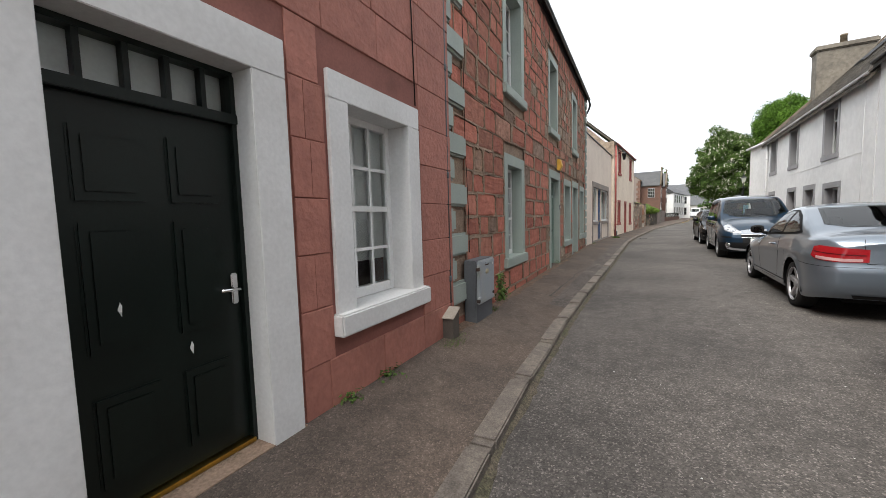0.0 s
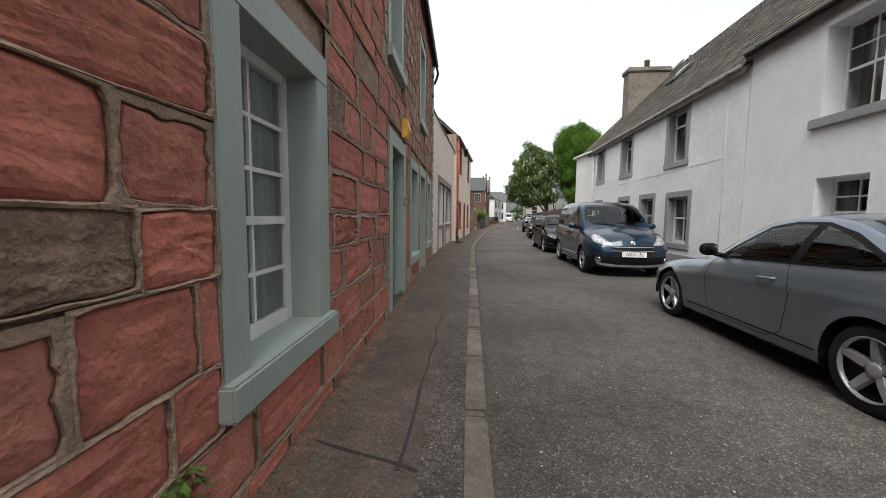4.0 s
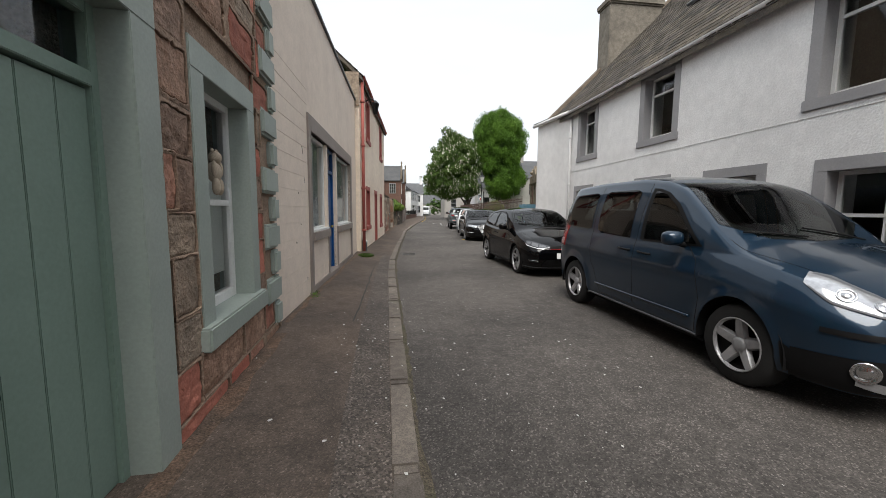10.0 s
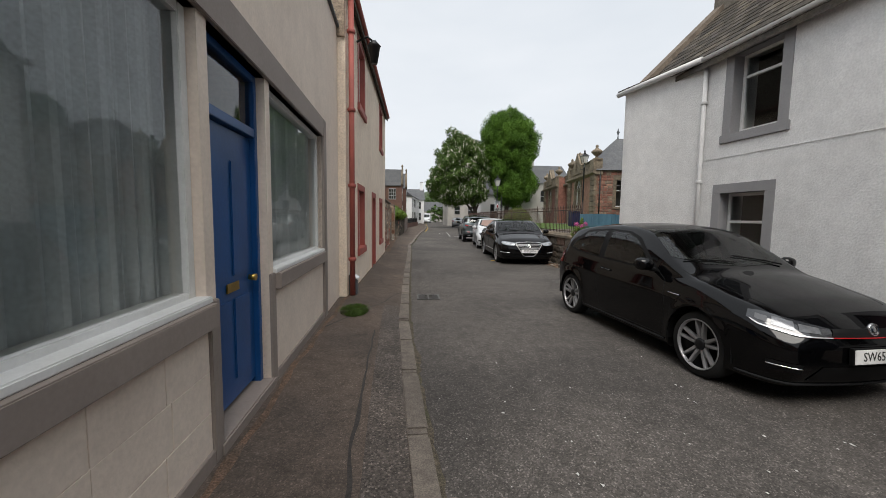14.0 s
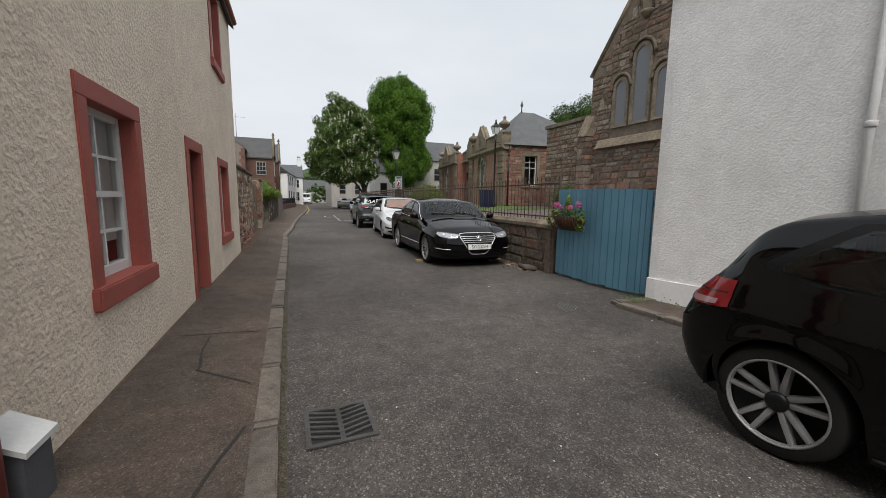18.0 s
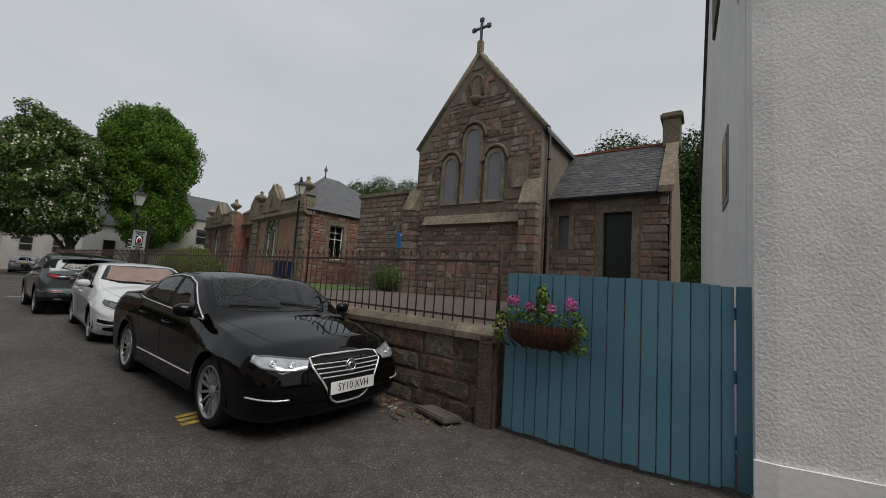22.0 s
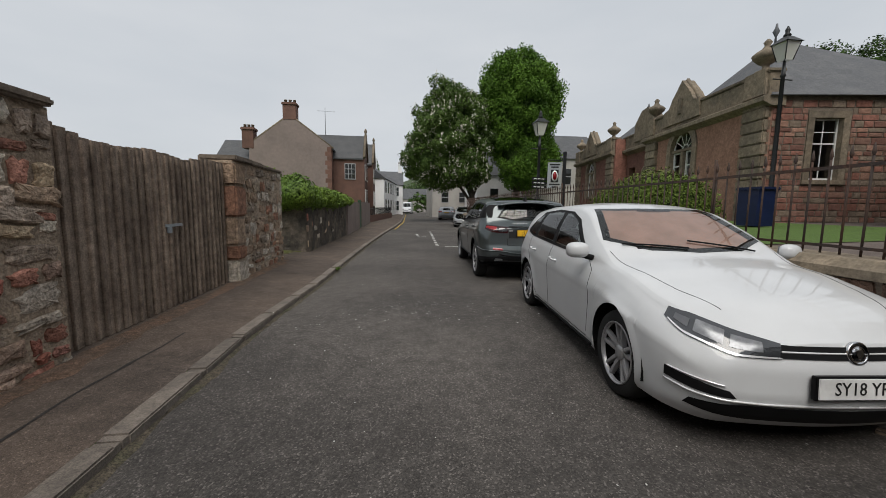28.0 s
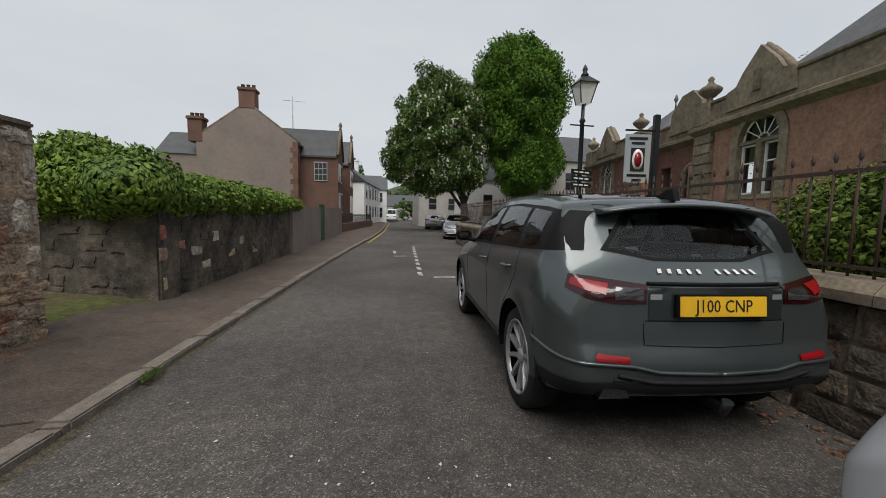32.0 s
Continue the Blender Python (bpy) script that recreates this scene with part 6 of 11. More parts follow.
# lower wing beyond, with the notice board
part("side_wing", boxes((-4.5, -0.05, 1.1, 6, 0.5, 5.6)), M_DARKMORTAR, church)
ms = courses(-4.5, -0.05, 0.8, 5.45, (0.16, 0.26), (0.25, 0.6), [(-1.95, -1.55, 2.6, 4.2)], gap=0.03, proud=0.03, seed=43, depth=1.1)
pieces("stone", stone_meshes("rubble_stone", M_BROWNSTONE, 8, 0.07, seed=14), ms, church, 0)
part("parapet", boxes((-4.6, 0.0, 1.0, 6.1, 5.5, 5.7), bev=0.02), M_DRESSED, church)
part("slit_window", boxes((-1.9, -1.6, 1.02, 1.12, 2.7, 4.1)), M_GLASS, church)
# annexe with its slate roof
AN = facing((12.6, 30.95), (12.6, 26.9))
annexe = thing("church_annexe", AN, "small red sandstone vestry with a blue slate roof", "building")
A_H = [(0.28, 0.66, 2.95, 4.15), (1.78, 2.66, 1.3, 4.2)]
aw = part("wall", wall_mesh(3.7, 4.85, A_H, 0.4, x0=-0.2, z0=0.6), M_DARKMORTAR, annexe)
ms = courses(-0.2, 3.7, 0.9, 4.8, (0.18, 0.34), (0.3, 0.75), [(0.1, 0.85, 2.8, 4.3), (1.55, 2.9, 1, 4.45)], gap=0.025, proud=0.025, seed=44)
pieces("stone", stone_meshes("vestry_stone", M_BROWNSTONE, 10, 0.06, seed=15), ms, aw, 120)
margin(annexe, *A_H[0], 0.15, M_DRESSED, 0.02, sill=False)
margin(annexe, *A_H[1], 0.2, M_DRESSED, 0.02, sill=False, name="door_surround")
part("door", boxes((1.78, 2.66, 0.22, 0.28, 1.2, 4.2)), M_BLACKDOOR, annexe, "dark boarded door")
part("pane", boxes((0.28, 0.66, 0.2, 0.21, 2.95, 4.15)), M_LEADED, annexe)
ra = radians(46)
ar = part("roof", prism_x([(-0.2, 4.75), (2.3, 7.1), (4.8, 4.75), (2.3, 6.95), (-0.2, 4.63)], -0.3, 3.6), M_SLATEBLUE, annexe)
ms = [Matrix.Translation((0, -0.22, 4.74)) @ m for m in slates(-0.25, 3.45, 3.35, math.atan2(2.35, 2.5), (0.26, 0.19), 7)]
pieces("slate", slate_meshes("blue_slate", M_SLATEBLUE), ms, ar, 200, "courses of blue-grey slates")
part("ridge", boxes((-0.3, 3.5, 2.2, 2.4, 7.05, 7.16), bev=0.03), M_RIDGE, annexe, "terracotta ridge tiles")
part("gable_wall", prism_x([(0.0, 0.6), (0.0, 4.8), (2.3, 7.15), (4.6, 4.8), (4.6, 0.6)], 3.5, 3.75), M_LIBRED, annexe)
part("skew", prism_x([(-0.3, 4.7), (2.3, 7.15), (2.3, 7.32), (-0.3, 4.9)], 3.42, 3.82), M_DRESSED, annexe)
chimney(annexe, 3.3, 3.85, 2.0, 2.8, 6.9, 8.2, M_DRESSED, 0)
gutter(annexe, -0.2, 3.5, 4.7, M_BLACKIRON, y=-0.26)
sign = thing("church_notice", facing((12.3, 37.85), (12.3, 36.75)) @ Matrix.Translation((-0.25, 0, 0.1)), "blue church notice board with white lettering on the wall", "sign")
part("board", boxes((0.05, 1.05, 0.0, 0.04, 2.85, 3.6), bev=0.005), M_SIGNBLUE, sign)
for k, (w_, z) in enumerate(((0.7, 3.45), (0.55, 3.32), (0.4, 3.22), (0.6, 3.12), (0.35, 3.02), (0.5, 2.94))):
    part("text_bar", boxes((0.55 - w_ / 2, 0.55 + w_ / 2, -0.004, 0.0, z - 0.02, z + (0.05 if k == 0 else 0.015))), M_WHITE, sign)

# ---- the library ----
LF = facing((11.5 + 60 * math.cos(radians(81)), 44.0 + 60 * math.sin(radians(81))), (11.5, 44.0))
# the front runs back from the near corner; x here counts away from it
def LX(d):
    return 60 - d
lib = thing("library", LF, "single-storey red and buff sandstone library with urns and arched windows", "library")
LTOP = 4.85
L_ARCH = [(3.72, 5.5, 2.3, 4.2)]
for name_, d0, d1, set_ in (("front_wall", 0.0, 7.6, 0.0), ("entrance_wall", 7.6, 11.8, 0.7), ("far_wall", 11.8, 19.0, 0.0)):
    hol = []
    if name_ == "front_wall":
        hol = [(LX(5.45), LX(3.75), 2.3, 4.75)]
    elif name_ == "far_wall":
        hol = [(LX(16.6), LX(15.0), 2.3, 4.75)]
    else:
        hol = [(LX(9.2), LX(8.1), 1.2, 3.7), (LX(11.2), LX(10.4), 2.3, 3.9)]
    bm = wall_mesh(LX(d0), LTOP, hol, 0.45, x0=LX(d1), z0=0.6)
    bm.transform(Matrix.Translation((0, set_, 0)))
    w_ = part(name_, bm, M_LIBRED, lib)
    # rusticated corner piers
    for p0, p1 in (((d0, d0 + 1.0), (d1 - 1.0, d1)) if set_ == 0 else ()):
        z = 0.9
        while z < 4.7:
            part("pier_block", boxes((LX(p1), LX(p0), -0.14, 0.1, z + 0.008, z + 0.372), bev=0.03), M_DRESSED, w_)
            z += 0.38
    part("cornice", prism_x([(set_ - 0.02, 4.7), (set_ - 0.3, 4.85), (set_ - 0.3, 4.98), (set_ - 0.16, 5.05), (set_ + 0.4, 5.05), (set_ + 0.4, 4.7)], LX(d1) - 0.12, LX(d0) + 0.12), M_DRESSED, w_)
    part("parapet", boxes((LX(d1) - 0.05, LX(d0) + 0.05, set_ - 0.12, set_ + 0.3, 5.04, 5.72), bev=0.02), M_DRESSED, w_)
    part("parapet_cope", boxes((LX(d1) - 0.1, LX(d0) + 0.1, set_ - 0.18, set_ + 0.36, 5.72, 5.84), bev=0.03), M_DRESSED, w_)


def arched_window(cd, w, z0, zs):
    """The round-headed library window with a fan of bars, centred at distance cd."""
    x0, x1 = LX(cd) - w / 2, LX(cd) + w / 2
    outline = arch_outline(x0, x1, z0, zs, 10, 1.0)
    outer = arch_outline(x0 - 0.3, x1 + 0.3, z0 - 0.15, zs, 10, 1.0)
    bm = bmesh.new()
    a = [bm.verts.new((x, -0.06, z)) for x, z in outer]
    b = [bm.verts.new((x, -0.06, z)) for x, z in outline]
    c = [bm.verts.new((x, 0.3, z)) for x, z in outline]
    d = [bm.verts.new((x, 0.2, z)) for x, z in outer]
    for q, v in ((d, a), (a, b), (b, c)):
        for k in range(len(q)):
            j = (k + 1) % len(q)
            bm.faces.new((q[k], q[j], v[j], v[k]))
    win = part("arched_window", bm, M_DRESSED, lib, "arched window with white fan tracery")
    part("pane", prism_y(outline, 0.2, 0.21), M_GLASS, win)
    # flat panel whose colour stands in for the dark interior
    part("dark_backing", prism_y(outline, 0.6, 0.62), M_ROOM, win)
    bm = bmesh.new()
    cx, r = (x0 + x1) / 2, w / 2
    tube([(x, 0.17, z) for x, z in outline], 0.04, 6, bm)
    for k in range(1, 6):
        an = math.pi * k / 6
        tube([(cx + 0.2 * r * math.cos(an), 0.17, zs + 0.2 * r * math.sin(an)), (cx + r * math.cos(an), 0.17, zs + r * math.sin(an))], 0.018, 6, bm)
    tube([(cx + 0.28 * r * math.cos(math.pi * k / 8), 0.17, zs + 0.28 * r * math.sin(math.pi * k / 8)) for k in range(9)], 0.018, 6, bm)
    part("fan_tracery", bm, M_WHITE, win)
    part("transom", boxes((x0, x1, 0.02, 0.25, zs - 0.1, zs + 0.02), bev=0.01), M_DRESSED, win)
    part("mullion", boxes((cx - 0.12, cx + 0.12, 0.02, 0.25, z0, zs - 0.1), bev=0.01), M_DRESSED, win)
    for a_, b_ in ((x0, cx - 0.12), (cx + 0.12, x1)):
        part("sash_frame", boxes((a_, a_ + 0.06, 0.14, 0.2, z0, zs - 0.1), (b_ - 0.06, b_, 0.14, 0.2, z0, zs - 0.1), (a_ + 0.06, b_ - 0.06, 0.14, 0.2, zs - 0.16, zs - 0.1), (a_ + 0.06, b_ - 0.06, 0.14, 0.2, z0, z0 + 0.08), (a_ + 0.06, b_ - 0.06, 0.15, 0.19, (z0 + zs) / 2 + 0.15, (z0 + zs) / 2 + 0.2)), M_WHITE, win)
    # shaped gable over the window
    gp = [(cx - 1.35, 5.2), (cx - 1.3, 5.85), (cx - 0.9, 5.95), (cx - 0.66, 6.3), (cx, 6.95), (cx + 0.66, 6.3), (cx + 0.9, 5.95), (cx + 1.3, 5.85), (cx + 1.35, 5.2)]
    g = part("shaped_gable", prism_y(gp, -0.2, 0.3), M_DRESSED, lib)
    part("gable_cope", tube([(x, 0.05, z) for x, z in gp[1:-1]], 0.1, 6), M_DRESSED, g)
    part("gable_panel", boxes((cx - 0.14, cx + 0.14, -0.26, -0.19, 5.55, 6.2), bev=0.02), M_DRESSED, g)


arched_window(4.6, 1.6, 2.3, 4.05)
arched_window(15.8, 1.5, 2.3, 4.05)


def urn(d, y, z=5.84):
    prof = [(0.28, z), (0.28, z + 0.06), (0.12, z + 0.12), (0.09, z + 0.24), (0.2, z + 0.3), (0.36, z + 0.46), (0.4, z + 0.56), (0.3, z + 0.66), (0.16, z + 0.74), (0.08, z + 0.86), (0.12, z + 0.95), (0.04, z + 1.05)]
    part("urn", lathe(prof, 20, cx=LX(d), cy=y), M_DRESSED, lib, "weathered stone urn")


for d in (0.45, 7.2, 12.3, 18.5):
    part("urn_plinth", boxes((LX(d) - 0.45, LX(d) + 0.45, -0.22, 0.4, 5.05, 5.86), bev=0.02), M_DRESSED, lib)
    urn(d, 0.1)
for d in (7.6, 11.8):
    part("return_wall", boxes((LX(d) - 0.2, LX(d) + 0.2, 0.0, 1.4, 0.6, 5.7)), M_LIBRED, lib)
part("end_wall", boxes((LX(19.0), LX(18.6), 0.4, 8.0, 0.6, 5.7)), M_LIBRED, lib)
# side wall towards the church
SD = facing((11.5, 44.0), (11.5 + 8 * math.cos(radians(-9)), 44.0 + 8 * math.sin(radians(-9))))
lib_side = thing("library_annexe", SD, "snecked red sandstone library wing with a tall sash window", "building")
hol = [(1.42, 2.32, 2.4, 4.35), (4.7, 5.5, 1.2, 3.4)]
sw_ = part("wall", wall_mesh(8.0, 5.0, hol, 0.45, x0=0.05, z0=0.6), M_DARKMORTAR, lib_side)
ms = courses(0.1, 8.0, 0.9, 4.9, (0.12, 0.26), (0.2, 0.55), [(1.2, 2.55, 2.2, 4.65), (4.5, 5.7, 1.0, 3.6)], gap=0.02, proud=0.02, seed=51)
pieces("stone", stone_meshes("snecked_stone", M_LIBRED, 10, 0.05, seed=16, corners=12), ms, sw_, 200)
margin(lib_side, *hol[0], 0.2, M_DRESSED, 0.03)
margin(lib_side, *hol[1], 0.18, M_DRESSED, 0.03, sill=False, name="door_surround")
sash(lib_side, *hol[0], 2, 2, 1, depth=0.15, backing="room", split=0.6)
part("door", boxes((4.7, 5.5, 0.2, 0.25, 1.0, 3.4)), M_REDDOOR, lib_side)
rooms(lib_side, hol[:1], 0.45)
downpipe(lib_side, 0.25, 0.9, 5.0, M_BLACKIRON, y=-0.08, r=0.05)
# hipped slate roofs
def hip(parent, pts, top, z, zt, material):
    bm = bmesh.new()
    b = [bm.verts.new((x, y, z)) for x, y in pts]
    t = [bm.verts.new((x, y, zt)) for x, y in top]
    n_ = len(b)
    bm.faces.new(b[::-1])
    if len(t) == 1:
        for k in range(n_):
            bm.faces.new((b[k], b[(k + 1) % n_], t[0]))
    else:
        bm.faces.new((b[0], b[1], t[1], t[0]))
        bm.faces.new((b[1], b[2], t[1]))
        bm.faces.new((b[2], b[3], t[0], t[1]))
        bm.faces.new((b[3], b[0], t[0]))
    bmesh.ops.recalc_face_normals(bm, faces=bm.faces)
    return part("roof", bm, material, parent)


hip(lib_side, [(-0.1, -0.2), (8.3, -0.2), (8.3, 6.9), (-0.1, 6.9)], [(2.5, 3.4), (3.6, 3.4)], 5.0, 7.9, M_SLATEBLUE)
part("roof_finial", lathe([(0.06, 7.85), (0.03, 8.2), (0.12, 8.4), (0.05, 8.55), (0.03, 8.7)], 10, cx=2.6, cy=3.4), M_BOXDARK, lib_side)
hip(lib, [(LX(18.5), 0.6), (LX(12.2), 0.6), (LX(12.2), 7.0), (LX(18.5), 7.0)], [(LX(15.3), 3.6)], 5.1, 8.0, M_SLATEBLUE)
part("roof_finial", lathe([(0.06, 7.95), (0.03, 8.3), (0.12, 8.5), (0.03, 8.8)], 10, cx=LX(15.3), cy=3.6), M_BOXDARK, lib)
part("flat_roof", boxes((LX(19), LX(0.1), 0.45, 8, 4.9, 5.0)), M_BOXDARK, lib)
part("entrance_arch", tube([(x, 0.62, z) for x, z in arch_outline(LX(9.25), LX(8.05), 1.2, 3.2, 8, 1.0)], 0.14, 8), M_DRESSED, lib)
part("entrance_pediment", prism_y([(LX(10.4), 5.3), (LX(10.3), 6.3), (LX(9.6), 6.9), (LX(8.9), 6.95), (LX(8.3), 6.4), (LX(8.0), 5.3)], 0.5, 1.0), M_DRESSED, lib, "scrolled pediment over the entrance")
part("entrance_door", boxes((LX(9.2), LX(8.1), 1.0, 1.06, 1.1, 3.7)), M_BLACKDOOR, lib)


# ---- parked cars ----


def smooth_profile(points, length, width=0.05):
    s = np.linspace(-0.3, length + 0.3, 700)
    z = np.interp(s, [p[0] for p in points], [p[1] for p in points])
    k = np.exp(-0.5 * (np.arange(-40, 41) * (s[1] - s[0]) / width) ** 2)
    zz = np.convolve(np.pad(z, 40, mode="edge"), k / k.sum(), mode="valid")
    return lambda q: float(np.interp(q, s, zz))


def open_ring(profile, seg):
    """A turned ring that is open in the middle: the profile is closed on itself."""
    bm = lathe(profile, seg)
    caps = [f for f in bm.faces if len(f.verts) == seg]
    bmesh.ops.delete(bm, geom=caps, context="FACES_ONLY")
    return bm


M_PRIVACY = clear_glass("tinted_car_glass", (0.10, 0.11, 0.11), 1.5)
M_PALELENS = mat("pale_pink_lens", (0.42, 0.24, 0.24), 0.12, 0.05, 6, 80, 0.0, spec=0.6)
# body paint darkened: the plate recess is flat, its shade put into the colour
M_EVODARK = car_paint("green_grey_recess_shade", (0.03, 0.036, 0.037), 0.4, 0.35, 0.8)


def fy_(y):
    """The angle round the end of a car at which the width y lies."""
    return math.degrees(math.atan2(y, 0.9))


class Shell:
    """The surface of a car body: s runs from the front bumper to the back, u from the sill (0) over belt (0.45) and roof edge (0.8) to the roof's middle (1)."""

    def __init__(self, L, W, fo, wb, top, belt, r=0.31, arch=None, sill=0.24, nose=0.10, tail=0.08, tumble=0.40, hood=1.2, boot=None, hood_crown=0.065, boot_crown=0.05, front=(0.30, 0.62), back=(0.24, 0.5), nose_line=None, tail_line=None, flare=0.016):
        self.L, self.W, self.fo, self.wb, self.r, self.sill = L, W, fo, wb, r, sill
        self.arch = arch or r + 0.05
        self.top = smooth_profile(top, L)
        self.belt_raw = smooth_profile(belt, L)
        self.nose, self.tail, self.tumble, self.flare = nose, tail, tumble, flare
        self.front, self.back = front, back
        boot = boot or L
        self.crown_line = ([0, hood - 0.15, hood + 0.4, boot - 0.4, boot, L], [hood_crown * 0.8, hood_crown, 0.045, 0.045, boot_crown, boot_crown])
        self.nose_line = nose_line or [(0.15, 0.16), (0.25, 0.05), (0.38, 0.0), (0.55, 0.01), (0.68, 0.06), (0.85, 0.16)]
        self.tail_line = tail_line or [(0.2, 0.16), (0.35, 0.05), (0.5, 0.0), (0.65, 0.0), (0.85, 0.05), (1.05, 0.10), (1.5, 0.14)]

    def x(self, s):
        return self.fo + self.wb / 2 - s

    def crown(self, s):
        return float(np.interp(s, *self.crown_line))

    def half(self, s):
        w = self.W / 2
        for (c, a), q in ((self.front, s), (self.back, self.L - s)):
            if q < a:
                k = 1 - q / a
                w *= 1 - c * (1 - math.sqrt(max(0.0, 1 - k ** 2.4)))
        return w

    def belt(self, s):
        return min(self.belt_raw(s), self.top(s) - self.crown(s) - 0.004)

    def low(self, s):
        z = self.sill - 0.02 * max(0, 1 - s / 0.5) + 0.07 * max(0, 1 - (self.L - s) / 0.6) ** 2
        for c in (self.fo, self.fo + self.wb):
            if abs(s - c) < self.arch:
                z = max(z, self.r + math.sqrt(self.arch ** 2 - (s - c) ** 2))
        return z

    def flank(self, s, z):
        zb = self.belt(s)
        g = min(1, max(0, (z - self.sill) / max(0.05, zb - self.sill)))
        soft = 1 - min(1, max(0.0, self.top(s) - self.crown(s) - zb) / 0.22)
        y = self.half(s) * float(np.interp(g, (0, 0.08, 0.2, 0.4, 0.58, 0.72, 0.84, 0.93, 1.0), (0.945, 0.972, 0.978, 0.99, 1.0, 1.002, 0.985, 0.965, 0.94)))
        y -= 0.05 * soft * max(0, (g - 0.62) / 0.38) ** 2.2
        y += 0.007 * math.exp(-((g - 0.73) / 0.035) ** 2)
        for c in (self.fo, self.fo + self.wb):
            d = math.hypot(s - c, z - self.r) - self.arch
            y += self.flare * math.exp(-(d / (0.035 if d < 0 else 0.06)) ** 2)
        return y

    def at(self, s, u, side=1):
        zl, zb, zt, cr = self.low(s), self.belt(s), self.top(s), self.crown(s)
        if u <= 0.45:
            z = zl + (zb - zl) * u / 0.45
            y = self.flank(s, z)
        else:
            yb = self.flank(s, zb)
            gh = max(0.0, zt - cr - zb)
            ye = yb - self.tumble * gh - 0.02
            if u <= 0.8:
                f = (u - 0.45) / 0.35
                y = yb + (ye - yb) * f + 0.03 * math.sin(math.pi * f) * min(1, gh * 3)
                z = zb + gh * f
            else:
                f = (u - 0.8) / 0.2
                y = ye * (1 - f)
                z = zt - cr * (1 - f) ** 2.4
        return self.warp(s, y * side, z)

    def warp(self, s, y, z):
        q = abs(y) / (self.W / 2)
        t0, t1 = max(0.0, 1 - s / 0.9), max(0.0, 1 - (self.L - s) / 0.8)
        x = self.x(s)
        x -= t0 * (self.nose * q ** 2 + float(np.interp(z, *zip(*self.nose_line))))
        x += t1 * (self.tail * q ** 2 + float(np.interp(z, *zip(*self.tail_line))))
        return Vector((x, y, z))

    def side(self, s, z, sd=1):
        zl, zb = self.low(s), self.belt(s)
        return self.at(s, 0.45 * min(1, max(0, (z - zl) / (zb - zl))), sd)


def grid_mesh(rows, thick=0.0, smooth=True):
    bm = bmesh.new()
    vs = [[bm.verts.new(p) for p in r] for r in rows]
    for a, b in zip(vs, vs[1:]):
        for k in range(len(a) - 1):
            q = (a[k], a[k + 1], b[k + 1], b[k])
            bm.faces.new(q).smooth = smooth
    bm.normal_update()
    if sum(f.normal.dot(f.calc_center_median() - Vector((0, 0, 0.7))) * f.calc_area() for f in bm.faces) < 0:
        bmesh.ops.reverse_faces(bm, faces=bm.faces)
    return bm


def lift(rows, d, inner):
    """Moves a grid of points out along its normals, away from the point inner."""
    n = len(rows)
    out = []
    for i in range(n):
        r = []
        for k in range(len(rows[0])):
            a = rows[min(i + 1, n - 1)][k] - rows[max(i - 1, 0)][k]
            b = rows[i][min(k + 1, len(rows[0]) - 1)] - rows[i][max(k - 1, 0)]
            nn = a.cross(b)
            if nn.length < 1e-9:
                nn = rows[i][k] - inner
            nn.normalize()
            if nn.dot(rows[i][k] - inner) < 0:
                nn = -nn
            r.append(rows[i][k] + nn * d)
        out.append(r)
    return out


def polyline(points, n):
    """n + 1 points spaced evenly along a polyline of 2D points, its corners eased a little."""
    p = np.array(points, float)
    d = np.concatenate([[0], np.cumsum(np.hypot(*np.diff(p, axis=0).T))])
    t = np.linspace(0, d[-1], n + 1)
    return np.stack([np.interp(t, d, p[:, 0]), np.interp(t, d, p[:, 1])], 1)


def in_poly(x, z, poly):
    hit = False
    for (x0, z0), (x1, z1) in zip(poly, poly[1:] + poly[:1]):
        if (z0 > z) != (z1 > z) and x < x0 + (x1 - x0) * (z - z0) / (z1 - z0):
            hit = not hit
    return hit


def shrink(poly, d):
    """The outline drawn in by about d towards its middle."""
    cx, cz = sum(p[0] for p in poly) / len(poly), sum(p[1] for p in poly) / len(poly)
    out = []
    for x, z in poly:
        l_ = math.hypot(x - cx, z - cz)
        out.append((x + (cx - x) * min(0.5, d / l_), z + (cz - z) * min(0.5, d / l_)))
    return out


def scaled(poly, f, g):
    """The outline scaled about its middle."""
    cx, cz = sum(p[0] for p in poly) / len(poly), sum(p[1] for p in poly) / len(poly)
    return [(cx + (x - cx) * f, cz + (z - cz) * g) for x, z in poly]


